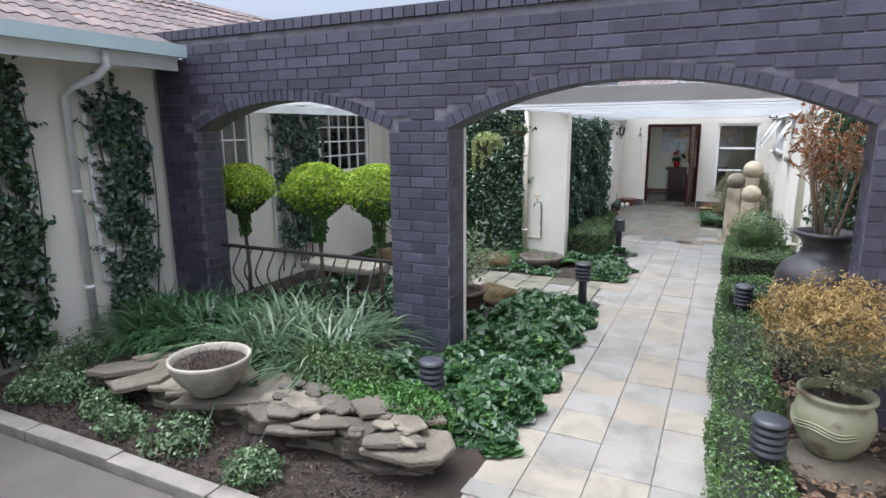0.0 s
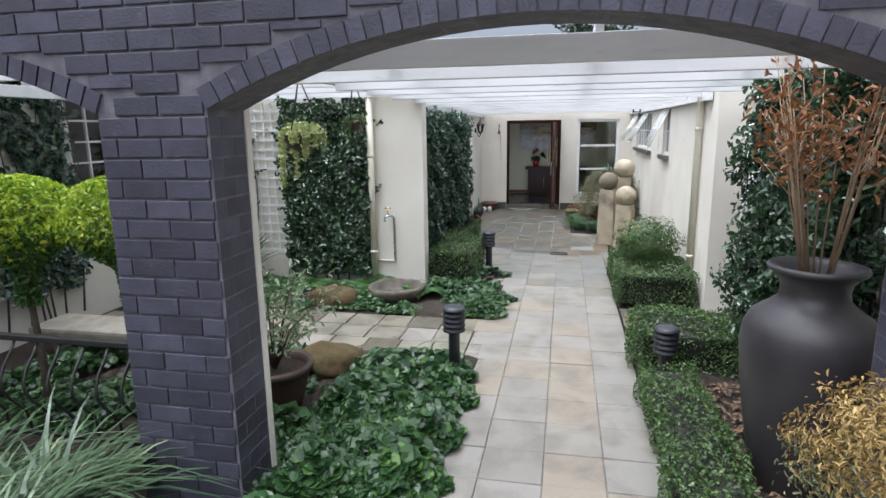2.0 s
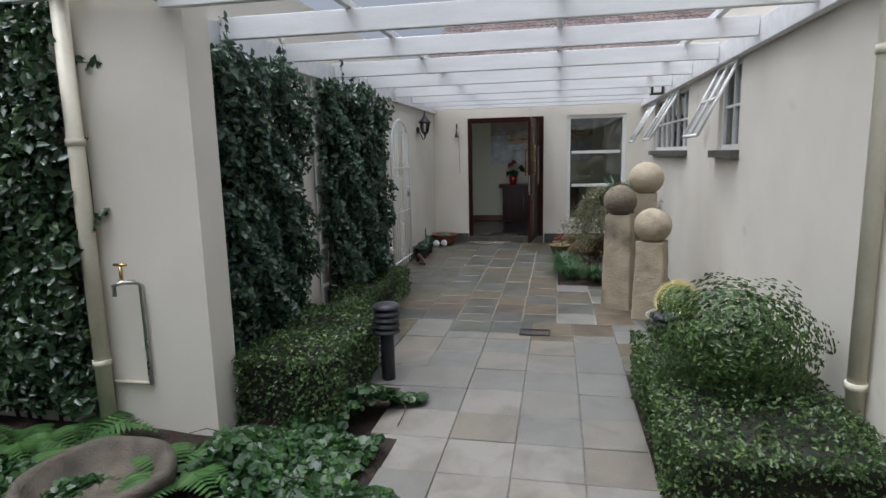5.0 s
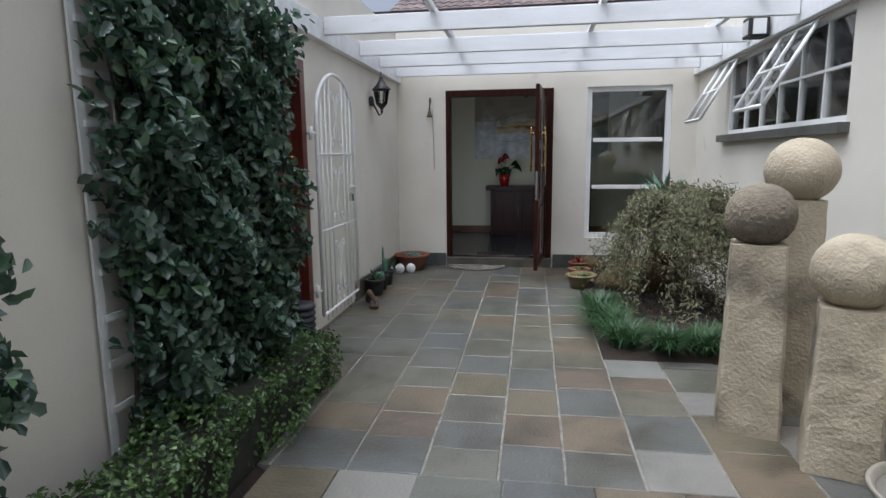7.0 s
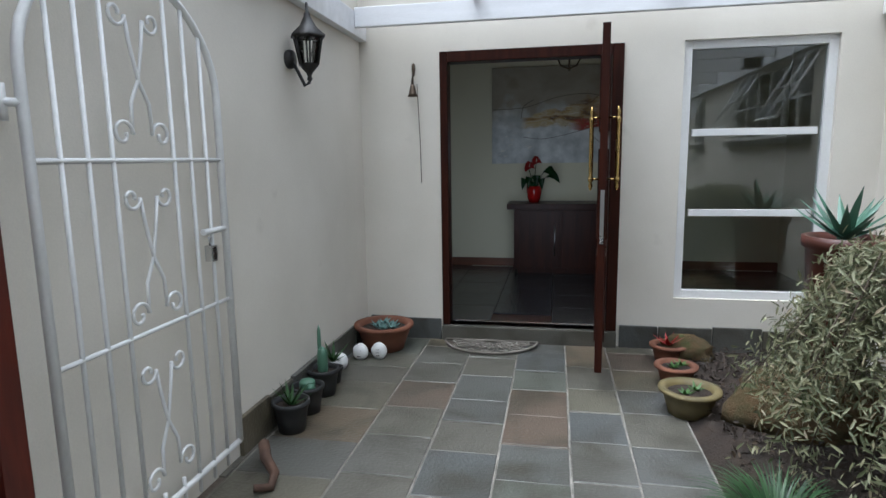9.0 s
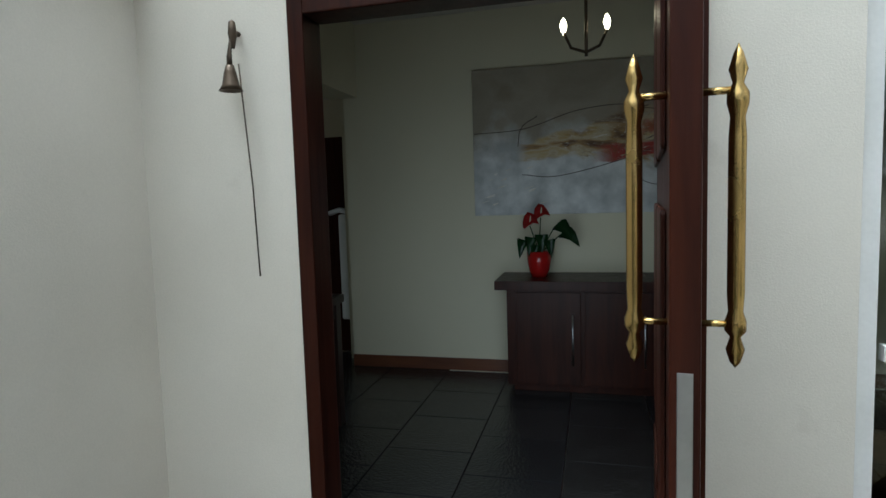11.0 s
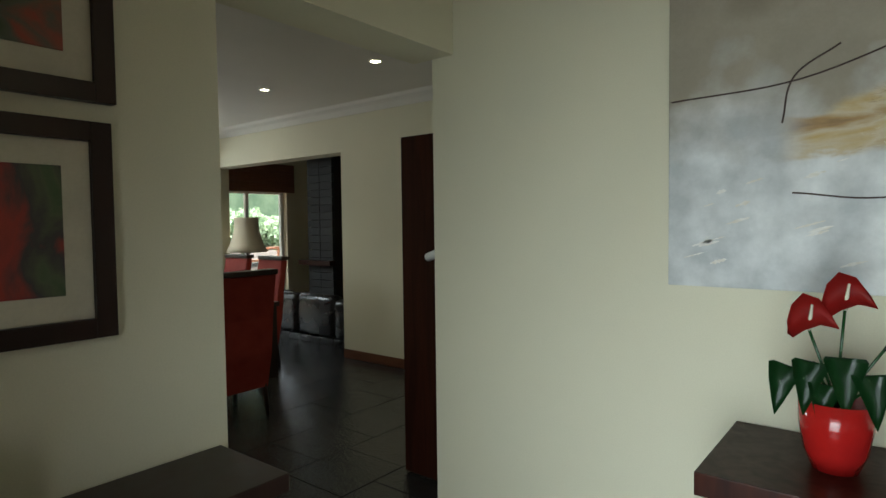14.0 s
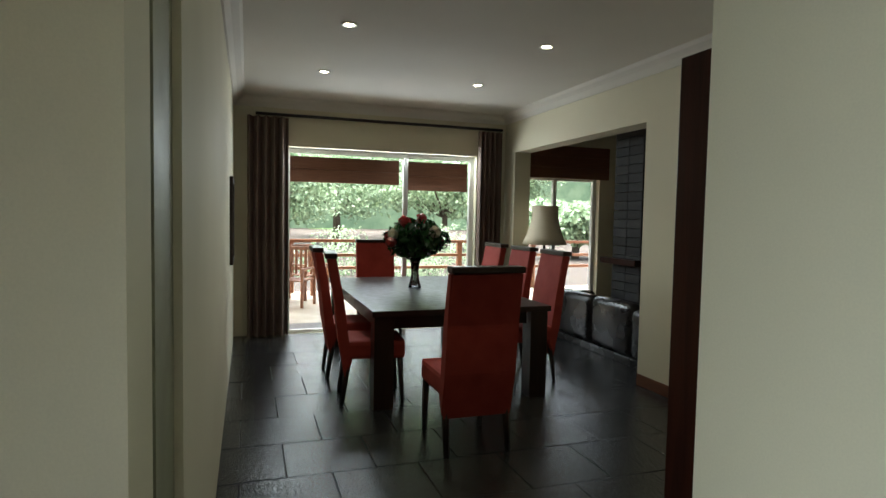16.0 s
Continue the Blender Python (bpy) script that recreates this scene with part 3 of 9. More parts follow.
bed("bed_hedge", -2.1, -1.28, 10.5, 11.75, 0.02, 5, "soil strip under the low hedge")
bed("bed_hedge_far", -2.14, -1.62, 11.75, 14.0, 0.02, 6, "soil strip under the low hedge")

# kerb stones
def kerb_mesh():
    bm = B()
    box(bm, -0.45, 0.45, -0.065, 0.065, -0.15, 0.065, 0.010)
    return mesh_of("kerb_stone", bm, M_KERB)
KERB = kerb_mesh()
kerb = thing("kerb", (-4, 2.92, 0), "pale concrete kerb stones along the driveway edge", "kerb")
for i in range(12):
    k = hang(new("kerb_stone", KERB), kerb)
    k.matrix_basis = pose(-10.8 + i * 0.912, 2.92 + 0.006 * (i % 3), 0, 0, 0, 0.5 * ((i * 7) % 3 - 1))

# ---- outside walls ----
bm = B()
wall_boxes(bm, "y", DOOR_Y, DOOR_Y + 0.13, -2.45, 1.9, -0.1, 3.0, [(-1.52, -0.16, 0.12, 2.26), (0.25, 1.25, 0.39, 2.26)])
structure("wall_north", bm, M_PLASTER, "cream plastered house wall with the front door", "wall")
bm = B()
wall_boxes(bm, "x", WALL_E, WALL_E + 0.25, 9.75, DOOR_Y, -0.1, 2.9, [(14.7, 17.1, 1.62, 2.36), (12.72, 13.36, 1.62, 2.38)])
box(bm, WALL_E + 0.25, 2.2, 9.75, 10.0, -0.1, 2.9)
wall_boxes(bm, "x", 1.95, 2.2, 2.0, 9.75, -0.1, 2.9, [(8.40, 9.73, 0.12, 2.2)])
structure("wall_east", bm, M_PLASTER, "sunlit cream plastered house wall along the path", "wall")
bm = B()
box(bm, -2.45, -2.16, 14.97, DOOR_Y, -0.1, 3.0)
box(bm, -2.45, -2.16, 10.62, 14.07, -0.1, 3.0)
box(bm, -2.45, -2.16, 14.07, 14.97, 2.16, 3.0)
box(bm, -2.62, -1.87, 10.38, 10.62, -0.1, 2.55)
structure("wall_gate_side", bm, M_PLASTER, "cream plastered wall of the entrance court", "wall")
bm = B()
wall_boxes(bm, "y", 10.46, 10.62, WALL_W, -2.62, -0.1, 2.75, [])
box(bm, WALL_W, -2.62, 10.40, 10.46, 0.0, 0.38)
structure("wall_trellis_side", bm, M_PLASTER, "cream plastered wall behind the trellis", "wall")
bm = B()
wall_boxes(bm, "x", WALL_W - 0.25, WALL_W, -2.0, 10.62, -0.1, 3.0, [(6.25, 7.0, 1.25, 2.5), (8.55, 10.02, 1.47, 2.52)])
structure("wall_west", bm, M_PLASTER, "cream plastered side wall of the house", "wall")
bm = B()
box(bm, -12, -5.75, -2.0, -1.8, -0.1, 3), box(bm, -11, -10.8, -1.8, 18, -0.1, 3), box(bm, 2.2, 8, 2.0, 2.2, -0.1, 2.9), box(bm, 8, 8.2, 2.0, 24, -0.1, 2.9)
structure("wall_house_back", bm, M_PLASTER, "plain plastered rear walls of the house", "wall")
# dark plinth along the entrance court
plinth = tagged(new("baseboard"), "dark slate pieces set along the foot of the wall", "skirting", "", "structure")
rp = random.Random(31)
def plinth_run(axis, w, u0, u1):
    u = u0
    while u < u1 - 0.02:
        e = min(u1, u + rp.uniform(0.24, 0.44))
        bm = B()
        d, h = 0.018 + rp.uniform(0, 0.014), 0.185 + rp.uniform(-0.022, 0.018)
        if axis == "y":
            box(bm, u + 0.003, e - 0.003, w - d, w, -0.01, h, 0.006)
        else:
            box(bm, w, w + d, u + 0.003, e - 0.003, -0.01, h, 0.006)
        part("slate", bm, M_SLATE, plinth)
        u = e
plinth_run("y", DOOR_Y, -2.13, -1.53), plinth_run("y", DOOR_Y, -0.14, 1.54), plinth_run("x", -2.16, 16.1, DOOR_Y - 0.04)
bm = B()
box(bm, -1.52, -0.16, DOOR_Y - 0.05, DOOR_Y + 0.13, -0.05, 0.12, 0.008)
structure("door_step", bm, M_SLATE, "dark slate doorstep below the front door", "step")

# ---- roofs ----
def tile_mesh():
    """One double-roll roof tile, 0.32 wide and 0.38 long, its top side waved."""
    bm = B()
    n = 14
    low, high = [], []
    for i in range(n + 1):
        u = i / n
        w = 0.022 * (0.5 - 0.5 * math.cos(4 * math.pi * u)) ** 0.8
        low.append((0.33 * u - 0.165, w)), high.append((0.33 * u - 0.165, w + 0.016))
    prism(bm, low + high[::-1], "x", 0.0, 0.40)
    return mesh_of("roof_tile", bm, M_TILE)
TILE = tile_mesh()
def tiled_roof(name, origin, along, slope_dir, rows, cols, pitch, label, keep=300):
    """Rows of overlapping tiles: origin at the eave's start; along: unit vector of the eave; slope_dir: unit vector uphill in plan."""
    roof = thing(name, origin, label, "roof")
    along, uphill = Vector(along), Vector(slope_dir)
    up = (uphill * math.cos(pitch) + Vector((0, 0, math.sin(pitch)))).normalized()
    nrm = up.cross(along) if up.cross(along).z > 0 else along.cross(up)
    rest = B()
    for r in range(rows):
        for c in range(cols):
            p = Vector(origin) + along * (0.31 * c + 0.155) + up * (0.33 * r) + nrm * 0.02
            tilt = up - nrm * 0.06
            tilt.normalize()
            rot = Matrix((tilt, along, nrm)).transposed().to_4x4()
            if r * cols + c < keep:
                t = hang(new("tile", TILE), roof)
                t.matrix_basis = Matrix.Translation(p) @ rot
            else:
                k = len(rest.verts)
                rest.from_mesh(TILE)
                rest.verts.ensure_lookup_table()
                bmesh.ops.transform(rest, matrix=Matrix.Translation(p) @ rot, verts=rest.verts[k:])
    if len(rest.verts):
        tagged(part("tiles", rest, M_TILEI, roof), kind="stuff")
    else:
        rest.free()
    bm = B()
    a, b = Vector(origin) - nrm * 0.05, along * (0.31 * cols)
    e = up * (0.33 * rows)
    vs = [bm.verts.new(x) for x in (a, a + b, a + b + e, a + e)]
    ws = [bm.verts.new(v.co - nrm * 0.06) for v in vs]
    bm.faces.new(vs), bm.faces.new(ws[::-1])
    for i in range(4):
        bm.faces.new((vs[i], ws[i], ws[(i + 1) % 4], vs[(i + 1) % 4]))
    part("roof_deck", bm, M_BLKWOOD, roof)
    return roof
tiled_roof("roof_west", (-4.98, -1.2, 3.06), (0, 1, 0), (-1, 0, 0), 9, 38, radians(24), "brown concrete roof tiles with pale lichen", 200)
tiled_roof("roof_north", (-2.6, 18.35, 2.98), (1, 0, 0), (0, 1, 0), 14, 22, radians(24), "dark brown tiled roof over the front door")
tiled_roof("roof_east", (2.05, 2.0, 2.98), (0, 1, 0), (1, 0, 0), 4, 52, radians(24), "dark brown tiled roof along the side wing", 0)
# pale corrugated sheet roof behind the trellis wall
sheet = thing("sheet_roof", (-4.0, 14.2, 3.0), "pale corrugated sheet roof behind the creeper wall", "roof")
bm = B()
edge_lo = []
for k in range(201):
    y = 10.75 + 0.0375 * k
    w = 0.020 * math.sin(2 * math.pi * k / 4)
    edge_lo.append((y, w))
def sheet_row(x, z):
    return [bm.verts.new((x, y, z + w)) for y, w in edge_lo]
row_a, row_b = sheet_row(-2.42, 3.05), sheet_row(-5.7, 3.75)
for k in range(200):
    bm.faces.new((row_a[k], row_a[k + 1], row_b[k + 1], row_b[k]))
bmesh.ops.solidify(bm, geom=bm.faces[:], thickness=0.006)
part("sheeting", bm, M_WHITE, sheet)
for x, z in ((-2.5, 3.02), (-3.6, 3.255), (-4.8, 3.51)):
    bm = B()
    box(bm, x - 0.03, x + 0.03, 10.75, 18.2, z - 0.12, z - 0.012, 0.004)
    part("batten", bm, M_BEAM, sheet)
# ceilings under the eaves
bm = B()
box(bm, -5.5, -4.98, -2, 10.6, 2.96, 2.99)
structure("eave_soffit", bm, M_WHITE, "white painted eave board", "eave")
gutter = thing("gutter", (-4.95, 2, 3.0), "pale blue enamelled gutter along the tiled eave", "gutter")
bm = B()
prism(bm, [(-5.0, 2.98), (-5.0, 3.10), (-4.99, 3.10), (-4.99, 2.99), (-4.88, 2.99), (-4.86, 3.02), (-4.86, 3.09), (-4.84, 3.10), (-4.84, 2.97)], "y", -1.0, 5.44)
part("trough", bm, M_GUTTER, gutter)
bm = B()
box(bm, -5.03, -5.0, -1.0, 5.44, 2.84, 3.02)
part("fascia", bm, M_WHITE, gutter, "white fascia board")
def downpipe(name, pts, r, mat, label, clips):
    d = thing(name, pts[-1], label, "drainpipe")
    bm = B()
    tube(bm, pts, r, 12)
    part("pipe", bm, mat, d)
    for c in clips:
        bm = B()
        tube(bm, [(c[0], c[1], c[2] - 0.02), (c[0], c[1], c[2] + 0.02)], r + 0.008, 12)
        part("bracket", bm, mat, d)
downpipe("downpipe", [(-4.93, 4.55, 2.98), (-4.93, 4.55, 2.82), (-5.05, 4.52, 2.72), (-5.30, 4.45, 2.64), (-5.42, 4.42, 2.54), (-5.43, 4.42, 0.02)], 0.04, M_WHITE, "white painted downpipe against the house wall", [(-5.43, 4.42, 1.6), (-5.43, 4.42, 0.6)])
downpipe("downpipe", [(-2.56, 10.32, 2.62), (-2.56, 10.32, 0.02)], 0.045, M_PIPE, "cream downpipe with a creeper stem beside it", [(-2.56, 10.32, 1.75), (-2.56, 10.32, 0.46)])
downpipe("downpipe", [(0.98, 10.42, 2.70), (1.08, 10.42, 2.66), (1.36, 10.42, 2.64), (1.48, 10.42, 2.58), (1.50, 10.42, 2.46), (1.50, 10.42, 0.1)], 0.04, M_PIPE, "cream downpipe on the side wall", [(1.50, 10.42, 2.05), (1.50, 10.42, 0.5)])
downpipe("downpipe", [(-4.95, 10.40, 2.62), (-4.95, 10.38, 0.1)], 0.045, M_PIPE, "cream downpipe in the shaded corner", [(-4.95, 10.38, 1.5)])
downpipe("downpipe", [(1.62, 5.3, 2.95), (1.75, 4.6, 2.90), (1.85, 3.4, 2.86)], 0.05, M_WHITE, "white pipe end below the eave", [])

# ---- dark brick arch wall ----
ARCH_Y, ARCH_T, ARCH_TOP = 5.485, 0.34, 3.17
def arc(x0, x1, zs, rise, n=22):
    c, h = (x0 + x1) / 2, (x1 - x0) / 2
    R = (h * h + rise * rise) / (2 * rise)
    return [(c + h * (2 * i / n - 1), zs + rise - R + math.sqrt(max(0, R * R - (h * (2 * i / n - 1)) ** 2))) for i in range(n + 1)]
PIER_R = -1.755
ARCHES = [(-4.87, -2.37, 2.19, 0.30), (PIER_R, 1.40, 2.20, 0.37)]
outline = [(-5.42, -0.1), (-4.87, -0.1), *arc(*ARCHES[0]), (-2.37, -0.1), (PIER_R, -0.1), *arc(*ARCHES[1]), (1.40, -0.1), (2.05, -0.1), (2.05, ARCH_TOP), (-5.42, ARCH_TOP)]
bm = B()
prism(bm, outline, "y", ARCH_Y + 0.012, ARCH_Y + ARCH_T)
arch_wall = structure("wall_arch", bm, M_MORTAR, "dark painted brick wall with two shallow arches", "wall")
bm = B()
prism(bm, [(-2.37, -0.1), (PIER_R + 0.01, -0.1), (PIER_R + 0.01, 2.22), (-2.37, 2.22)], "y", ARCH_Y + ARCH_T, ARCH_Y + ARCH_T + 0.05)
part("plaster_back", bm, M_PLASTER, arch_wall, "white plastered back of the pier")
def arch_z(x):
    for x0, x1, zs, rise in ARCHES:
        if x0 < x < x1:
            h = (x1 - x0) / 2
            R = (h * h + rise * rise) / (2 * rise)
            return zs + rise - R + math.sqrt(max(0, R * R - (x - (x0 + x1) / 2) ** 2))
    return None
COURSE, LONG = 0.1035, 0.252
def brick_mesh(w, h, d):
    bm = B()
    box(bm, -w / 2, w / 2, 0, d, -h / 2, h / 2, 0.005)
    return mesh_of("brick", bm, M_BRICK)
BRICKS = {k: brick_mesh(k * LONG - 0.012, COURSE - 0.012, 0.10) for k in (1.0, 0.5)}
count = 0
far_bricks = B()
row = 0
z = COURSE / 2
while z < ARCH_TOP - 0.02:
    x = -5.42 - (LONG / 2 if row % 2 else 0)
    while x < 2.05:
        x0, x1 = max(x, -5.42), min(x + LONG, 2.05)
        mid = (x0 + x1) / 2
        bottom = z - COURSE / 2 + 0.006
        # pier edges cut the bricks
        for a, b, zs, rise in ARCHES:
            if x0 < b and x1 > a:
                if z < zs + 0.02:
                    if x0 < a:
                        x1 = a
                    elif x1 > b:
                        x0 = b
                    else:
                        x1 = x0
                else:
                    top = max(arch_z(max(a + 0.001, min(b - 0.001, q))) for q in (x0, mid, x1))
                    bottom = max(bottom, top + 0.112)
        w = x1 - x0
        if w > 0.05 and bottom < z + COURSE / 2 - 0.02:
            near = -2.45 < mid < -1.70 or (z > 2.2 and mid > -2.6)
            mid = (x0 + x1) / 2
            if near and count < 290 and bottom < z - COURSE / 2 + 0.007:
                ob = hang(new("brick", BRICKS[1.0]), arch_wall)
                ob.matrix_basis = Matrix.Translation((mid, ARCH_Y + random.uniform(-0.002, 0.002), z)) @ Matrix.Diagonal((max(0.1, (w - 0.012) / (LONG - 0.012)), 1, 1, 1))
                count += 1
            else:
                box(far_bricks, x0 + 0.006, x1 - 0.006, ARCH_Y + random.uniform(-0.002, 0.002), ARCH_Y + 0.1, bottom, z + COURSE / 2 - 0.006)
        x += LONG
    row += 1
    z += COURSE
# side faces of the middle pier
row, z = 0, COURSE / 2
while z < 2.2:
    cuts = [0.01, 0.215, 0.33] if row % 2 else [0.01, 0.105, 0.33]
    for p, q in zip(cuts, cuts[1:]):
        box(far_bricks, -4.87 - 0.09, -4.87 + 0.004, ARCH_Y + p + 0.006, ARCH_Y + q - 0.004, z - COURSE / 2 + 0.006, z + COURSE / 2 - 0.006)
        box(far_bricks, 1.40 - 0.004, 1.40 + 0.09, ARCH_Y + p + 0.006, ARCH_Y + q - 0.004, z - COURSE / 2 + 0.006, z + COURSE / 2 - 0.006)
        for xx in (PIER_R, -2.37 + 0.01):
            box(far_bricks, xx - 0.09 if xx > -2 else xx - 0.012, xx + 0.002 if xx > -2 else xx + 0.05, ARCH_Y + p + 0.006, ARCH_Y + q - 0.004, z - COURSE / 2 + 0.006, z + COURSE / 2 - 0.006)
    row += 1
    z += COURSE
# rings of bricks on edge round the arches
for x0, x1, zs, rise in ARCHES:
    pts = arc(x0, x1, zs, rise, 2 * int((x1 - x0) / 0.16))
    for (ax, az), (bx, bz) in zip(pts, pts[1:]):
        d = Vector((bx - ax, 0, bz - az))
        L = d.length
        d.normalize()
        nrm = Vector((-d.z, 0, d.x))
        a, b = Vector((ax, 0, az)) + d * 0.005, Vector((bx, 0, bz)) - d * 0.005
        q = [a + nrm * 0.0, b + nrm * 0.0, b + nrm * 0.105, a + nrm * 0.105]
        prism(far_bricks, [(v.x, v.z) for v in q], "y", ARCH_Y - 0.004, ARCH_Y + ARCH_T - 0.005)
# coping course
x = -5.42
while x < 2.0:
    box(far_bricks, x + 0.005, x + 0.105, ARCH_Y - 0.015, ARCH_Y + ARCH_T + 0.015, ARCH_TOP + 0.002, ARCH_TOP + 0.10)
    x += 0.112
tagged(part("bricks", far_bricks, M_BRICKI, arch_wall), kind="stuff")

# ---- pergola ----
pergola = thing("pergola", (0, 12, 2.55), "white painted timber pergola over the path", "pergola")
def beam(x0, x1, y, z0, z1):
    bm = B()
    box(bm, x0, x1, y - 0.024, y + 0.024, z0, z1, 0.006)
    part("cross_beam", bm, M_BEAM, pergola)
for y in (6.0, 6.8, 7.6, 8.4, 9.22, 10.28, 11.13, 12.10, 13.16, 14.2, 15.33, 16.34, 17.1, 17.9):
    beam(-1.92 if y < 10.4 else -2.09, 1.87 if y < 9.75 else 1.47, y, 2.41, 2.55)
    if y < 10.4:
        beam(-5.0, -1.985, y, 2.50, 2.64)
for x, y0, y1, z0, z1 in ((-1.95, 5.92, 10.37, 2.46, 2.63), (-2.125, 10.62, 18.16, 2.36, 2.53), (1.508, 10.01, 18.16, 2.36, 2.53), (1.91, 5.92, 9.74, 2.36, 2.53), (-4.6, 5.92, 10.45, 2.40, 2.498)):
    bm = B()
    box(bm, x - 0.032, x + 0.032, y0, y1, z0, z1, 0.005)
    part("side_rail", bm, M_BEAM, pergola)
for x in (-3.4, -2.5, -1.2, 0.1, 1.2):
    bm = B()
    box(bm, x - 0.022, x + 0.022, 6.0, 10.4 if x < -1.9 else 17.95, 2.642 if x < -1.9 else 2.552, 2.69 if x < -1.9 else 2.60, 0.004)
    part("purlin", bm, M_BEAM, pergola)

# ---- paving pieces ----
def slab_mesh(name, mat, seed):
    bm = B()
    box(bm, -0.5, 0.5, -0.5, 0.5, -0.03, 0.0, 0.012)
    return mesh_of(name, bm, mat)
SLAB, MID, SLATE, FLAG = slab_mesh("slab", M_SLAB, 1), slab_mesh("grey_slab", M_MID, 4), slab_mesh("slate", M_SLATE, 2), slab_mesh("flag", M_FLAG, 3)
def lay(mesh, x0, x1, y0, y1, z=0.0, gap=0.008, gap_y=0.008):
    ob = hang(new("slab", mesh), pavement)
    ob.matrix_basis = Matrix.Translation(((x0 + x1) / 2, (y0 + y1) / 2, z + random.uniform(-0.003, 0.003))) @ pose(0, 0, 0, random.uniform(-0.25, 0.25), random.uniform(-0.25, 0.25), random.uniform(-0.3, 0.3)) @ Matrix.Diagonal((x1 - x0 - gap, y1 - y0 - gap_y, 1, 1))
COLS = [-0.52, -0.13, 0.245, 0.60]
y = 2.86
rng = random.Random(5)
while y < 12.95:
    h = rng.choice([0.36, 0.38, 0.40, 0.37])
    if rng.random() < 0.16:
        h = 0.17
    left = -0.74 if y < 8.0 else -0.90
    for a, b in zip([left - rng.choice([0, 0.06, 0.1])] + COLS, COLS):
        grey = (y - 9.4) / 2.2 + rng.uniform(-0.35, 0.35)
        dark = (y - 11.6) / 1.4 + rng.uniform(-0.35, 0.35)
        lay(SLATE if dark > 0.75 else MID if grey > 0.5 else SLAB, a, b, y, min(y + h, 13.0), 0.0, 0.005, 0.005)
    if y > 11.3:
        lay(MID, -1.28, -0.90, y, min(y + h, 13.0))
        if y > 11.7:
            lay(SLATE, -1.62, -1.28, y, min(y + h, 13.0))
    y += h
XS = [-2.50, -2.12, -1.62, -1.25, -0.895, -0.545, -0.245, 0.10]
for a, b in zip(XS, XS[1:]):
    y = 13.0
    h = rng.uniform(0.16, 0.40)
    while y < DOOR_Y - 0.04:
        end = min(y + h, DOOR_Y - 0.03)
        if end > DOOR_Y - 0.15:
            end = DOOR_Y - 0.03
        lay(SLATE, a, b, y, end, 0.0, 0.009, 0.004)
        y = end
        h = rng.choice([0.36, 0.39, 0.37, 0.41, 0.30, 0.34])
for a, b in ((0.10, 0.47), (0.47, 0.84), (0.84, 1.2), (1.2, 1.5)):
    y = 13.0
    while y < 14.6:
        h = rng.choice([0.36, 0.40, 0.33, 0.22])
        lay(SLATE if rng.random() < 0.7 else MID, a, b, y, min(y + h, 14.66), 0.0, 0.009, 0.004)
        y += h
for a, b in ((0.60, 0.90), (0.90, 1.2), (1.2, 1.5)):
    y = 11.8
    while y < 12.95:
        h = rng.choice([0.36, 0.40, 0.33])
        lay(SLATE if rng.random() < 0.45 else MID, a, b, y, 13.0 if y + h > 12.88 else y + h, 0.0, 0.009, 0.004)
        y += h if y + h <= 12.88 else 2.0
for j in range(3):
    x = -0.93
    while x > -5.0:
        w = rng.choice([0.36, 0.38, 0.34])
        lay(FLAG if rng.random() < 0.92 else SLAB, x - w, x, 7.92 + 0.375 * j, 7.92 + 0.375 * (j + 1), gap=0.02)
        x -= w
for k in range(3):
    lay(SLATE, 0.62 + 0.39 * k, 1.0 + 0.39 * k, 9.06, 9.4), lay(SLATE, 0.62 + 0.39 * k, 1.0 + 0.39 * k, 9.4, 9.72)

# ---- windows and doors outside ----
def casement(name, axis, w, u0, u1, z0, z1, nu, nz, mat, label, face, sill=None, bar=0.022, frame_w=0.045):
    """A glazed window in a wall whose outer face is at w; face: which way is outside, +1 or -1 along axis."""
    win = tagged(new(name), label, "window", "", "structure")
    def put(nm, a0, a1, b0, b1, d0, d1, mt, lab="", par=None):
        bm = B()
        lo, hi = min(w + face * d0, w + face * d1), max(w + face * d0, w + face * d1)
        if axis == "y":
            box(bm, a0, a1, lo, hi, b0, b1, 0.003)
        else:
            box(bm, lo, hi, a0, a1, b0, b1, 0.003)
        return part(nm, bm, mt, par or win, lab)
    f = put("window_frame", u0, u0 + frame_w, z0, z1, -0.09, -0.03, mat)
    put("jamb", u1 - frame_w, u1, z0, z1, -0.09, -0.03, mat, par=f)
    put("head", u0 + frame_w, u1 - frame_w, z1 - frame_w, z1, -0.09, -0.03, mat, par=f)
    put("foot", u0 + frame_w, u1 - frame_w, z0, z0 + frame_w, -0.09, -0.03, mat, par=f)
    us = [u0 + frame_w + (u1 - u0 - 2 * frame_w) * i / nu for i in range(nu + 1)]
    zs = [z0 + frame_w + (z1 - z0 - 2 * frame_w) * i / nz for i in range(nz + 1)]
    for u in us[1:-1]:
        put("glazing_bar", u - bar / 2, u + bar / 2, z0 + frame_w, z1 - frame_w, -0.08, -0.04, mat)
    for z in zs[1:-1]:
        for a, b in zip(us, us[1:]):
            put("glazing_bar", a + bar / 2, b - bar / 2, z - bar / 2, z + bar / 2, -0.079, -0.041, mat)
    p = put("pane", u0 + frame_w, u1 - frame_w, z0 + frame_w, z1 - frame_w, -0.064, -0.058, M_GLASS)
    p.visible_shadow = False
    if sill:
        put("window_sill", u0 - 0.05, u1 + 0.05, z0 - 0.07, z0 - 0.002, -0.09, 0.07, sill, "dark sill")
    return win
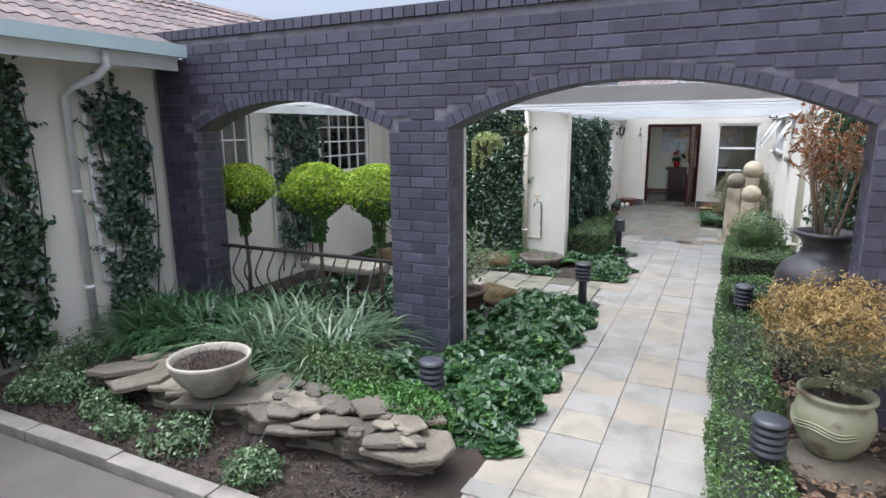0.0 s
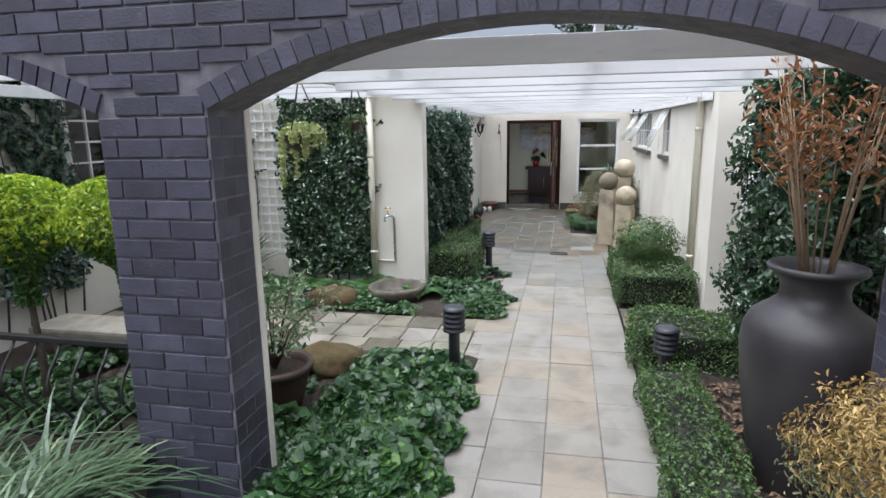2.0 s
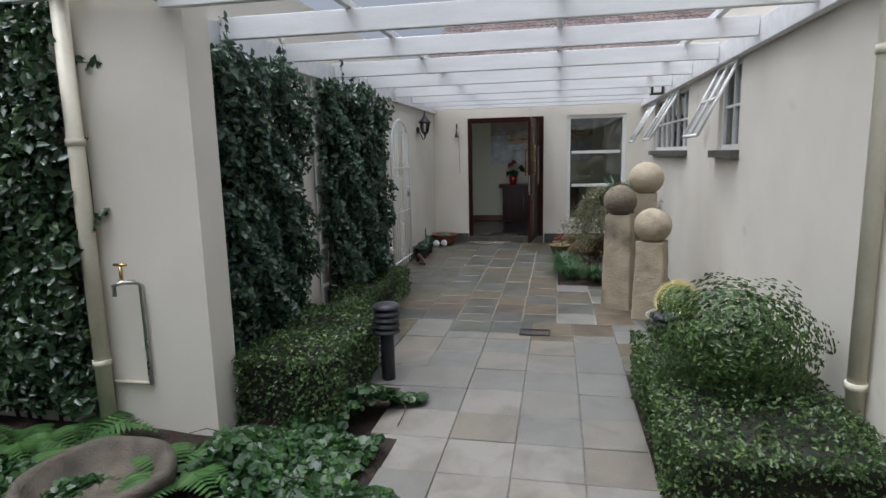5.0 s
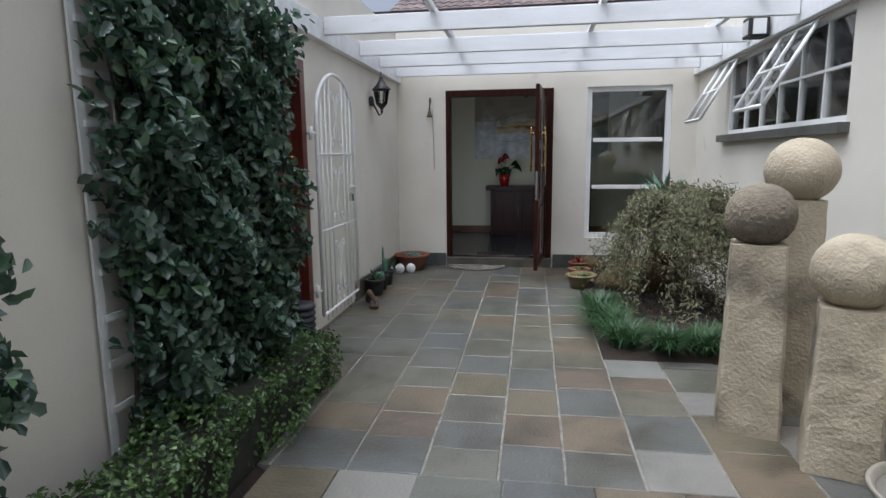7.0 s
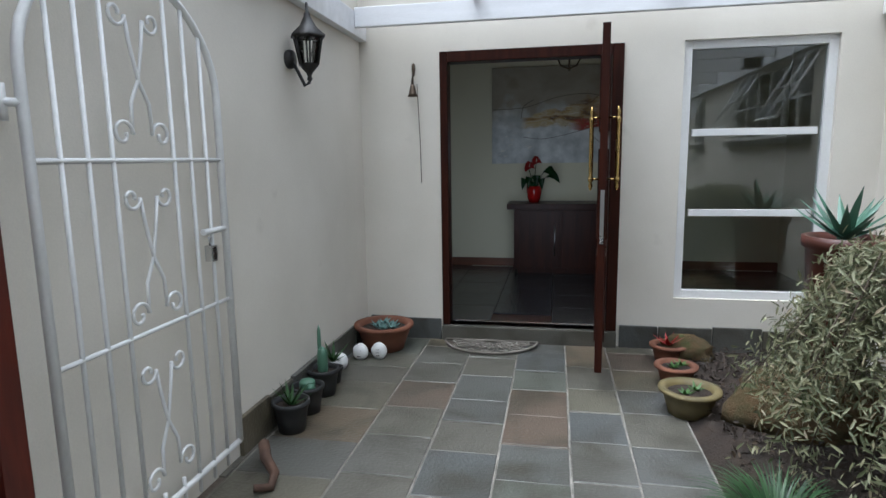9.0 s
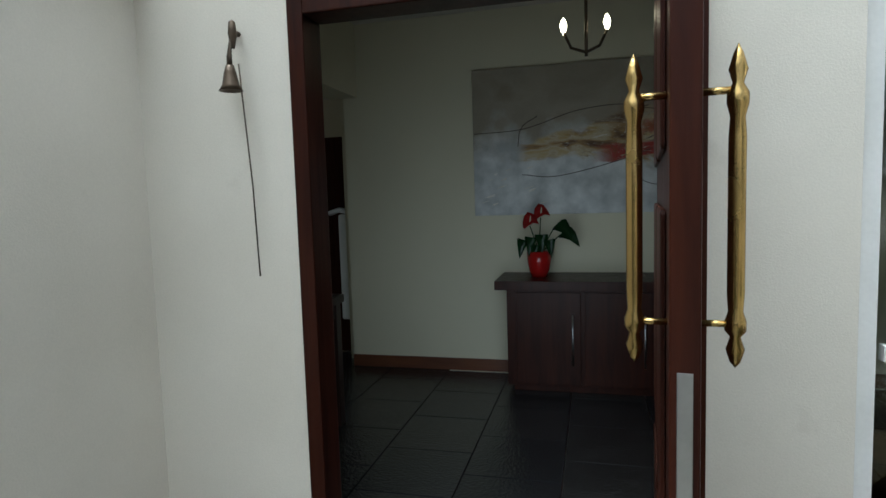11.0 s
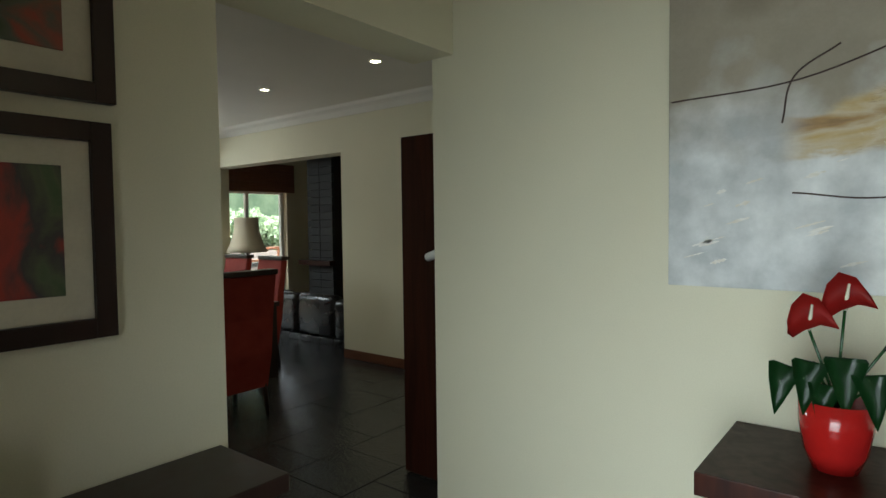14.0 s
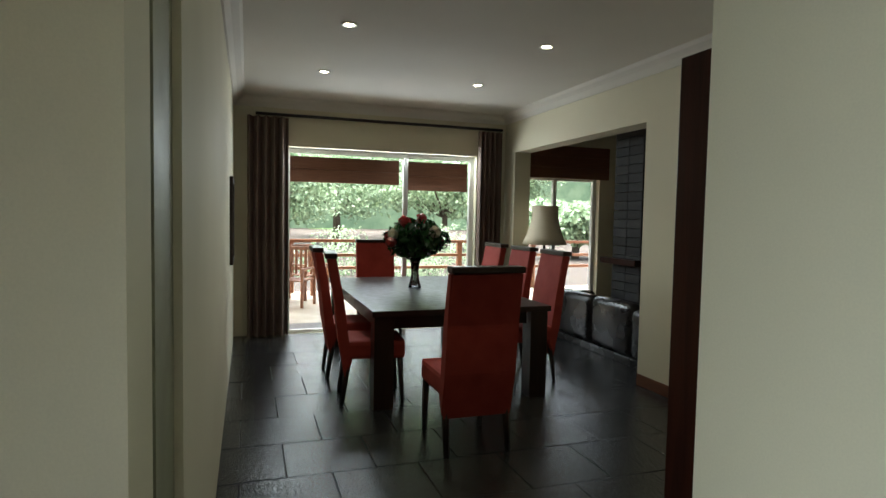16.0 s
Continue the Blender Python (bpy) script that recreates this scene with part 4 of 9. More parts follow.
casement("window_1", "y", DOOR_Y, 0.25, 1.25, 0.39, 2.26, 1, 3, M_WHITE, "tall white framed window of three panes beside the front door", -1, bar=0.05, frame_w=0.06)
casement("window_2", "x", WALL_E, 14.7, 17.1, 1.62, 2.36, 6, 2, M_WHITE, "long white steel window with a dark sill", -1, M_SLATE)
casement("window_3", "x", WALL_E, 12.72, 13.36, 1.62, 2.38, 2, 2, M_WHITE, "small white steel window with a dark sill", -1, M_SLATE)
casement("window_4", "x", WALL_W, 6.25, 7.0, 1.25, 2.5, 3, 3, M_WHITE, "white steel cottage window", 1)
casement("window_5", "x", WALL_W, 8.55, 10.02, 1.47, 2.52, 5, 4, M_WHITE, "white cottage pane window with a dark sill", 1, M_SLATE)
def open_sash(y0, y1, z0, z1, swing, name):
    """A top-hung opened sash that swings out over the path."""
    s = thing(name, (WALL_E, y0, z0), "white steel top-hung sash standing open", "window sash", "open sashes")
    top, bot = Vector((WALL_E - 0.02, 0, z1)), Vector((WALL_E - 0.02 - (z1 - z0) * math.sin(swing), 0, z1 - (z1 - z0) * math.cos(swing)))
    for y in (y0, (y0 + y1) / 2, y1):
        bm = B()
        tube(bm, [(top.x, y, top.z), (bot.x, y, bot.z)], 0.016, 4)
        part("stile", bm, M_WHITE, s)
    for k in (0, 0.5, 1):
        p = top.lerp(bot, k)
        bm = B()
        tube(bm, [(p.x, y0, p.z), (p.x, y1, p.z)], 0.016, 4)
        part("rail", bm, M_WHITE, s)
    bm = B()
    vs = [bm.verts.new(v) for v in ((top.x, y0, top.z), (top.x, y1, top.z), (bot.x, y1, bot.z), (bot.x, y0, bot.z))]
    bm.faces.new(vs)
    bmesh.ops.solidify(bm, geom=bm.faces[:], thickness=0.004)
    p = part("pane", bm, M_GLASS, s)
    p.visible_shadow = False
open_sash(16.75, 17.3, 1.68, 2.33, radians(30), "window_sash"), open_sash(15.15, 15.75, 1.68, 2.33, radians(30), "window_sash"), open_sash(12.76, 13.32, 1.68, 2.34, radians(26), "window_sash")
# dark rooms behind the small windows
for nm, x0, x1, y0, y1 in (("room_east", 1.80, 5.0, 10.0, 18.1), ("room_east_near", 2.2, 5.0, 2.3, 9.7), ("room_west", -9.5, -5.75, -1.7, 17.8)):
    bm = B()
    box(bm, x0 - (0.0 if x0 > 0 else 0.2), x1, y0, y1, 0.02, 0.08), box(bm, x0, x1, y0, y1, 2.7, 2.78)
    box(bm, (x1 - 0.1) if x0 > 0 else x0, x1 if x0 > 0 else x0 + 0.1, y0, y1, 0.08, 2.7)
    structure(nm, bm, M_INNER, "dim room behind a window", "room")

# front door frame, open leaf outward
door = tagged(new("door_1"), "dark mahogany front door standing open with brass pulls", "door", "", "structure")
bm = B()
box(bm, -1.52, -1.46, DOOR_Y - 0.02, DOOR_Y + 0.12, 0.12, 2.26, 0.006), box(bm, -0.24, -0.16, DOOR_Y - 0.02, DOOR_Y + 0.12, 0.12, 2.26, 0.006), box(bm, -1.46, -0.24, DOOR_Y - 0.02, DOOR_Y + 0.12, 2.18, 2.26, 0.006)
part("door_frame", bm, M_MAHOG, door)
LEAF = Matrix.Translation((-0.26, DOOR_Y - 0.03, 0)) @ pose(0, 0, 0, 0, 0, -4.8)
def leaf_box(name, x0, x1, y0, y1, z0, z1, mat, par, bev=0.004, label=""):
    bm = B()
    box(bm, x0, x1, y0, y1, z0, z1, bev)
    bmesh.ops.transform(bm, matrix=LEAF, verts=bm.verts)
    return part(name, bm, mat, par, label)
leaf = leaf_box("door_leaf", -0.045, 0.0, -0.98, 0.0, 0.14, 2.2, M_MAHOG, door)
for z0, z1 in ((0.3, 0.85), (0.95, 1.5), (1.6, 2.05)):
    for y0, y1 in ((-0.86, -0.52), (-0.44, -0.10)):
        for x0, x1 in ((-0.055, -0.045), (0.0, 0.010)):
            leaf_box("raised_panel", x0, x1, y0, y1, z0, z1, M_MAHOG, leaf, 0.008)
leaf_box("lock_plate", -0.034, -0.011, -0.983, -0.979, 0.94, 1.26, M_CHROME, leaf, 0.001, "steel lock plate")
for side in (-0.095, 0.055):
    bm = B()
    pr = [(0, 0), (0.008, 0.01), (0.014, 0.03), (0.008, 0.05), (0.016, 0.06), (0.016, 0.075), (0.011, 0.09), (0.013, 0.12), (0.013, 0.36), (0.011, 0.39), (0.016, 0.41), (0.016, 0.425), (0.008, 0.44), (0.014, 0.46), (0.007, 0.485), (0, 0.50)]
    lathe(bm, pr, side, -0.90, 1.25, 12)
    tube(bm, [(side, -0.90, 1.32), (-0.045 if side < 0 else 0.0, -0.90, 1.32)], 0.006, 6), tube(bm, [(side, -0.90, 1.68), (-0.045 if side < 0 else 0.0, -0.90, 1.68)], 0.006, 6)
    bmesh.ops.transform(bm, matrix=LEAF, verts=bm.verts)
    part("pull_handle", bm, M_BRASS, leaf, "turned brass pull handle")
# red half-glazed side door
red = tagged(new("door_2"), "red stained half-glazed wooden door beside the creeper", "door", "", "structure")
def red_piece(nm, y0, y1, z0, z1, x0=-2.27, x1=-2.225, par=None, mat=M_REDDOOR, bev=0.004, lab=""):
    bm = B()
    box(bm, x0, x1, y0, y1, z0, z1, bev)
    return part(nm, bm, mat, par or red, lab)
red_piece("door_jamb", 14.88, 14.97, 0.02, 2.16, -2.30, -2.14)
red_piece("door_jamb", 14.07, 14.16, 0.02, 2.16, -2.30, -2.14)
red_piece("door_head", 14.16, 14.88, 2.08, 2.16, -2.30, -2.14)
rl = red_piece("door_leaf", 14.17, 14.87, 0.03, 0.16)
red_piece("stile", 14.17, 14.28, 0.16, 2.07, par=rl), red_piece("stile", 14.75, 14.87, 0.16, 2.07, par=rl)
red_piece("mid_rail", 14.28, 14.75, 1.20, 1.37, par=rl), red_piece("top_rail", 14.28, 14.75, 1.95, 2.07, par=rl)
red_piece("glazing_bar", 14.28, 14.75, 1.60, 1.625, -2.262, -2.232, rl), red_piece("glazing_bar", 14.28, 14.75, 1.78, 1.805, -2.262, -2.232, rl)
red_piece("glazing_bar", 14.50, 14.525, 1.37, 1.95, -2.260, -2.234, rl)
p = red_piece("pane", 14.28, 14.75, 1.37, 1.95, -2.25, -2.245, rl, M_GLASS, 0.0)
p.visible_shadow = False
for k in range(5):
    red_piece("board", 14.284 + k * 0.0935, 14.372 + k * 0.0935, 0.16, 1.20, -2.262, -2.236, rl)
bm = B()
box(bm, -2.222, -2.215, 14.80, 14.84, 1.30, 1.50, 0.003), tube(bm, [(-2.215, 14.82, 1.44), (-2.17, 14.82, 1.44), (-2.168, 14.70, 1.435)], 0.009, 8)
part("door_handle", bm, M_BRASS, rl, "brass lever handle")
# open white security gate folded back on the wall
gate = thing("security_gate", (-2.10, 15.1, 0.1), "white wrought-iron security gate with scrolls, folded open", "gate")
GX = -2.085
def rod(pts, r, name, mat=M_WHITE, par=gate, sides=6):
    bm = B()
    tube(bm, pts, r, sides)
    return part(name, bm, mat, par)
G0, G1 = 15.03, 15.99
GM, GR = (G0 + G1) / 2, (G1 - G0) / 2
top = [(GX, GM - GR * math.cos(a), 1.72 + 0.40 * math.sin(a)) for a in np.linspace(0, math.pi, 21)]
rod([(GX, G0, 0.15)] + top + [(GX, G1, 0.15)], 0.016, "gate_frame")
rod([(GX, G0, 0.15), (GX, G1, 0.15)], 0.017, "bottom_rail", sides=4)
for z in (0.84, 1.46):
    rod([(GX, G0, z), (GX, G1, z)], 0.010, "cross_rail", sides=4)
for k in range(1, 9):
    if k in (4, 5):
        continue
    y = G0 + (G1 - G0) * k / 9
    rod([(GX, y, 0.08), (GX, y, 1.72 + 0.40 * math.sqrt(max(0, 1 - ((y - GM) / GR) ** 2)))], 0.008, "bar")
for h in (1, -1):
    rod([(GX, GM + h * 0.058, 0.08), (GX, GM + h * 0.058, 0.20)], 0.008, "bar")
def spiral(cy, cz, hand, up, r0=0.052):
    return [(GX - 0.002, cy - hand * r0 * (1 - 0.72 * u) * math.cos(6.6 * u), cz + up * r0 * (1 - 0.72 * u) * math.sin(6.6 * u)) for u in np.linspace(0, 1, 20)]
# two stems that cross between paired scrolls, three times up the gate
for z0, z1 in ((0.22, 0.72), (0.86, 1.36), (1.50, 1.98)):
    for h in (1, -1):
        rod([(GX - 0.003, GM + h * 0.052, z0 + 0.05), (GX - 0.003, GM + h * 0.046, z0 + 0.16), (GX - 0.003, GM, (z0 + z1) / 2), (GX - 0.003, GM - h * 0.03, z1 - 0.12), (GX - 0.003, GM - h * 0.045, z1 - 0.03)], 0.007, "scroll_stem")
        rod(spiral(GM + h * 0.10, z0 + 0.05, h, 1), 0.007, "scroll"), rod(spiral(GM + h * 0.088, z1 - 0.03, h, -1, 0.045), 0.007, "scroll")
bm = B()
box(bm, GX - 0.02, GX + 0.02, 15.85, 15.89, 1.03, 1.10, 0.006), tube(bm, [(GX, 15.865, 1.10), (GX, 15.86, 1.135), (GX, 15.88, 1.135), (GX, 15.88, 1.10)], 0.006, 6)
part("padlock", bm, M_CHROME, gate, "grey steel padlock")
rod([(GX, 15.82, 1.16), (GX, G1, 1.16)], 0.014, "lock_bar")
for z in (0.36, 1.62):
    hg = rod([(-2.155, 14.99, z), (-2.11, 14.99, z), (GX, G0, z)], 0.013, "hinge")
    rod([(-2.115, 14.99, z - 0.05), (-2.115, 14.99, z + 0.05)], 0.016, "hinge_pin", par=hg)

# security gate on the near side wall
sg = thing("security_gate", (1.93, 8.4, 0.12), "white barred security gate in a doorway", "gate")
for y in (8.44, 9.70):
    rod([(1.86, y, 0.12), (1.86, y, 2.18)], 0.022, "gate_frame", par=sg, sides=4)
for z in (0.16, 0.8, 1.3, 2.16):
    rod([(1.86, 8.44, z), (1.86, 9.70, z)], 0.014, "cross_rail", par=sg, sides=4)
for k in range(1, 11):
    rod([(1.86, 8.44 + 0.1145 * k, 0.16), (1.86, 8.44 + 0.1145 * k, 2.16)], 0.008, "bar", par=sg)
bm = B()
box(bm, 2.08, 2.12, 8.41, 9.72, 0.12, 2.2)
part("dark_door", bm, M_MAHOG, sg)
ss = thing("stepping_stone", (0.77, 9.39, 0), "round cream cast stone with a leaf pattern beside the path", "stepping stone")
bm = B()
lathe(bm, [(0, 0.016), (0.085, 0.016), (0.09, 0.024), (0.112, 0.024), (0.118, 0.016), (0.118, -0.01)], 0.77, 9.39, 0, 32)
part("disc", bm, M_YELLOWPOT, ss)
for k in range(5):
    a = 2 * math.pi * k / 5
    bm = B()
    lump(bm, (0.77 + 0.05 * math.cos(a), 9.39 + 0.05 * math.sin(a), 0.017), (0.022, 0.022, 0.007), 40 + k, 0.2, 2)
    part("leaf_relief", bm, M_STONE, ss)

# ---- trellises ----
def trellis(axis, w, u0, u1, z0, z1, label, step=0.125, face=-1):
    tr = thing("trellis", (u0, w, z0) if axis == "y" else (w, u0, z0), label, "trellis", "white garden trellises")
    def strip(a0, a1, b0, b1, d0, d1, nm):
        bm = B()
        lo, hi = min(w + face * d0, w + face * d1), max(w + face * d0, w + face * d1)
        if axis == "y":
            box(bm, a0, a1, lo, hi, b0, b1)
        else:
            box(bm, lo, hi, a0, a1, b0, b1)
        part(nm, bm, M_WHITE, tr)
    n, m = round((u1 - u0) / step), round((z1 - z0) / step)
    for i in range(n + 1):
        u = u0 + (u1 - u0) * i / n
        ww = 0.028 if 0 < i < n else 0.04
        strip(u - ww / 2, u + ww / 2, z0, z1, 0.02, 0.032, "upright")
    for j in range(m + 1):
        z = z0 + (z1 - z0) * j / m
        ww = 0.028 if 0 < j < m else 0.04
        strip(u0, u1, z - ww / 2, z + ww / 2, 0.033, 0.045, "slat")
trellis("y", 10.46, -4.75, -2.66, 0.42, 2.48, "white painted square lattice trellis on the shaded wall")
trellis("x", WALL_W, 4.62, 5.28, 0.62, 2.55, "white painted lattice trellis under a dark creeper", 0.16, 1)
trellis("x", WALL_W, 7.35, 8.45, 0.5, 2.7, "white painted lattice trellis under a dark creeper", 0.16, 1)
trellis("x", -2.16, 10.8, 12.0, 0.2, 2.35, "white painted lattice trellis under a dense creeper", 0.2, 1)
trellis("x", -2.16, 12.65, 13.85, 0.2, 2.35, "white painted lattice trellis under a dense creeper", 0.2, 1)
trellis("x", 1.95, 6.75, 8.36, 0.1, 2.6, "brown weathered lattice under a glossy creeper", 0.2, -1)

# ---- lamps and fittings ----
def bollard(x, y, z=0.0, h=0.55):
    b = thing("bollard_lamp", (x, y, z), "black louvred plastic garden bollard lamp", "garden lamp", "garden bollard lamps")
    bm = B()
    lathe(bm, [(0.0, -0.1), (0.05, -0.1), (0.05, h - 0.22)], x, y, z, 20)
    part("post", bm, M_BOLL, b)
    for k in range(4):
        bm = B()
        zz = h - 0.22 + 0.045 * k
        lathe(bm, [(0.05, zz - 0.002), (0.098, zz - 0.004), (0.098, zz + 0.006), (0.078, zz + 0.036), (0.05, zz + 0.038)], x, y, z, 24)
        part("louvre", bm, M_BOLL, b)
    bm = B()
    zz = h - 0.04
    lathe(bm, [(0.05, zz), (0.10, zz - 0.002), (0.10, zz + 0.012), (0.085, zz + 0.03), (0.075, zz + 0.034), (0.0, zz + 0.04)], x, y, z, 24)
    part("cap", bm, M_BOLL, b)
for x, y, h in ((-1.36, 4.33, 0.52), (-0.95, 7.62, 0.60), (0.80, 7.66, 0.50), (0.86, 4.30, 0.55), (-1.13, 11.43, 0.58), (0.88, 11.85, 0.45), (-2.02, 14.42, 0.42)):
    bollard(x, y, 0.0, h)
lan = thing("wall_lantern", (-2.14, 16.85, 1.95), "black cast-iron coach lantern on a bracket", "wall lamp")
bm = B()
lathe(bm, [(0, -0.06), (0.05, -0.05), (0.055, 0), (0.05, 0.05), (0, 0.06)], 0, 0, 0, 12)
bmesh.ops.transform(bm, matrix=Matrix.Translation((-2.145, 16.88, 2.03)) @ pose(0, 0, 0, 0, 90, 0) @ Matrix.Diagonal((1, 1, 0.4, 1)), verts=bm.verts)
part("back_plate", bm, M_IRON, lan)
bm = B()
tube(bm, [(-2.14, 16.88, 2.03), (-2.10, 16.88, 1.96), (-2.06, 16.88, 1.88), (-2.03, 16.88, 1.90)], 0.01, 8)
part("arm", bm, M_IRON, lan)
LX, LY = -2.03, 16.88
bm = B()
lathe(bm, [(0, 2.34), (0.008, 2.33), (0.008, 2.29), (0.02, 2.27), (0.02, 2.26), (0.055, 2.20), (0.105, 2.155), (0.105, 2.145), (0.07, 2.14)], LX, LY, 0, 6)
part("roof", bm, M_IRON, lan)
bm = B()
lathe(bm, [(0.06, 2.0), (0.045, 1.975), (0.02, 1.95), (0.012, 1.93), (0.018, 1.915), (0, 1.895)], LX, LY, 0, 6)
part("base", bm, M_IRON, lan)
for k in range(6):
    a = 2 * math.pi * k / 6
    bm = B()
    tube(bm, [(LX + 0.055 * math.cos(a), LY + 0.055 * math.sin(a), 1.99), (LX + 0.085 * math.cos(a), LY + 0.085 * math.sin(a), 2.145)], 0.006, 6)
    part("rib", bm, M_IRON, lan)
bm = B()
lathe(bm, [(0.05, 1.995), (0.078, 2.14)], LX, LY, 0, 6)
p = part("glass", bm, M_GLASS, lan)
p.visible_shadow = False
fl = thing("floodlight", (1.42, 15.9, 2.4), "small black floodlight under the pergola", "floodlight")
bm = B()
box(bm, 1.30, 1.46, 15.82, 15.98, 2.36, 2.52, 0.012)
part("housing", bm, M_IRON, fl)
bm = B()
box(bm, 1.295, 1.301, 15.84, 15.96, 2.38, 2.49), box(bm, 1.33, 1.43, 15.814, 15.821, 2.38, 2.50)
part("lens", bm, M_WHITE, fl, "pale glass lens")
bm = B()
tube(bm, [(1.40, 15.90, 2.52), (1.46, 15.90, 2.56)], 0.012, 6)
part("bracket", bm, M_IRON, fl)
tap = thing("garden_tap", (-2.33, 10.36, 0.9), "old brass garden tap on a wall pipe", "tap")
bm = B()
tube(bm, [(-2.28, 10.365, 0.32), (-2.28, 10.365, 0.93), (-2.30, 10.34, 0.95), (-2.34, 10.28, 0.96), (-2.38, 10.27, 0.94), (-2.38, 10.27, 0.88)], 0.014, 8)
part("spout", bm, M_CHROME, tap)
bm = B()
tube(bm, [(-2.34, 10.29, 0.96), (-2.34, 10.29, 1.05)], 0.01, 6), tube(bm, [(-2.38, 10.29, 1.06), (-2.30, 10.29, 1.06)], 0.009, 6)
part("tap_handle", bm, M_BRASS, tap)
bm = B()
tube(bm, [(-2.52, 10.36, 0.33), (-2.28, 10.36, 0.33)], 0.012, 6)
part("feed_pipe", bm, M_PIPE, tap)
bell = thing("door_bell", (-1.72, 18.12, 2.0), "small bronze door bell with a hanging pull cord", "door bell")
bm = B()
lathe(bm, [(0, 0.09), (0.014, 0.088), (0.022, 0.06), (0.03, 0.02), (0.042, 0.0), (0.036, 0.002), (0, 0.02)], -1.72, 18.10, 1.93, 14)
part("bell", bm, M_BRONZE, bell)
bm = B()
tube(bm, [(-1.72, 18.165, 2.14), (-1.72, 18.12, 2.14), (-1.72, 18.10, 2.05), (-1.72, 18.10, 2.02)], 0.010, 6), lathe(bm, [(0, 0.1), (0.012, 0.09), (0.016, 0.05), (0.006, 0.0)], -1.715, 18.12, 2.08, 8)
part("bracket", bm, M_BRONZE, bell)
bm = B()
tube(bm, [(-1.685, 18.10, 2.02), (-1.675, 18.13, 1.6), (-1.672, 18.14, 1.27)], 0.003, 5)
part("cord", bm, M_BRONZE, bell)
grate = thing("drain_grate", (-0.1, 12.67, 0), "dark iron drain grate set in the paving", "drain")
bm = B()
for x0, x1, y0, y1 in ((-0.24, -0.22, 12.58, 12.76), (0.02, 0.04, 12.58, 12.76), (-0.22, 0.02, 12.58, 12.60), (-0.22, 0.02, 12.74, 12.76)):
    box(bm, x0, x1, y0, y1, 0.0, 0.012)
part("rim", bm, M_IRON, grate)
for k in range(9):
    bm = B()
    box(bm, -0.21 + 0.025 * k, -0.20 + 0.025 * k, 12.60, 12.74, 0.001, 0.010)
    part("bar", bm, M_IRON, grate)
# ---- ironwork between the piers ----
rail = thing("iron_balustrade", (-3.6, 5.75, 0.3), "black wrought-iron balustrade with bellied bars", "railing")
bm = B()
box(bm, -4.87, -2.37, 5.70, 5.75, 0.84, 0.875, 0.006)
part("handrail", bm, M_IRON, rail)
bm = B()
box(bm, -4.87, -2.37, 5.71, 5.74, 0.20, 0.22)
part("bottom_rail", bm, M_IRON, rail)
x = -4.75
while x < -2.4:
    bm = B()
    tube(bm, [(x, 5.725 - 0.16 * math.sin(math.pi * min(1, 1.25 * u)) ** 1.5 * (1 - 0.3 * u) + 0.06 * max(0, u - 0.7), 0.84 - 0.63 * u) for u in np.linspace(0, 1, 10)], 0.010, 6)
    part("bar", bm, M_IRON, rail)
    x += 0.17

# ---- stone ledge, bowl, rocks ----
ledge = thing("stone_ledge", (-2.5, 3.6, 0), "low dry-laid brown shale ledge round the flower bed", "stone wall")
def flat_stone(cx, cy, cz, r, h, seed):
    g = random.Random(seed)
    n = g.randint(5, 7)
    slim, tilt = g.uniform(0.55, 0.85), g.uniform(-0.5, 0.5)
    ring = [(r * g.uniform(0.58, 1.15), 2 * math.pi * (k + 0.35 * g.random()) / n) for k in range(n)]
    ring = [(q * math.cos(a), slim * q * math.sin(a)) for q, a in ring]
    pts = [(cx + u * math.cos(tilt) - v * math.sin(tilt), cy + u * math.sin(tilt) + v * math.cos(tilt)) for u, v in ring]
    bm = B()
    prism(bm, pts, "z", cz, cz + h)
    bmesh.ops.bevel(bm, geom=bm.edges[:], offset=min(0.008, h * 0.3), segments=1, affect="EDGES")
    ang = pose(0, 0, 0, g.uniform(-7, 7), g.uniform(-7, 7), 0)
    c = Vector((cx, cy, cz))
    for v in bm.verts:
        v.co = c + (ang.to_3x3() @ (v.co - c)) + Vector((0, 0, 0.004 * noise.noise(v.co * 20)))
    part("stone", bm, M_STONE, ledge)
g = random.Random(11)
for k in range(14):
    x = -4.0 + 0.215 * k
    for cz in (-0.03, 0.05, 0.13):
        flat_stone(x + g.uniform(-0.05, 0.05), 3.70 + g.uniform(-0.03, 0.03), cz, g.uniform(0.19, 0.27), g.uniform(0.065, 0.08), 100 + 3 * k + int(cz * 30))
for k in range(11):
    flat_stone(-3.95 + 0.285 * k, 3.64 + g.uniform(-0.05, 0.08), 0.205 + g.uniform(0, 0.012), g.uniform(0.27, 0.38), g.uniform(0.03, 0.05), 300 + k)
for k in range(9):
    flat_stone(-3.9 + 0.33 * k, 3.95 + g.uniform(-0.05, 0.06), 0.212 + g.uniform(0, 0.012), g.uniform(0.2, 0.3), g.uniform(0.03, 0.045), 340 + k)
for k in range(13):
    flat_stone(g.uniform(-2.3, -1.15), g.uniform(3.55, 3.98), 0.252 + 0.012 * (k % 4), g.uniform(0.12, 0.24), g.uniform(0.02, 0.04), 400 + k)
for k in range(34):
    flat_stone(g.uniform(-2.4, -1.1), g.uniform(3.5, 3.98), 0.27 + g.uniform(0, 0.03), g.uniform(0.03, 0.10), g.uniform(0.015, 0.03), 440 + k)
bowl = thing("stone_bowl", (-2.86, 3.62, 0.28), "weathered concrete planting bowl filled with dry soil", "bowl")
bm = B()
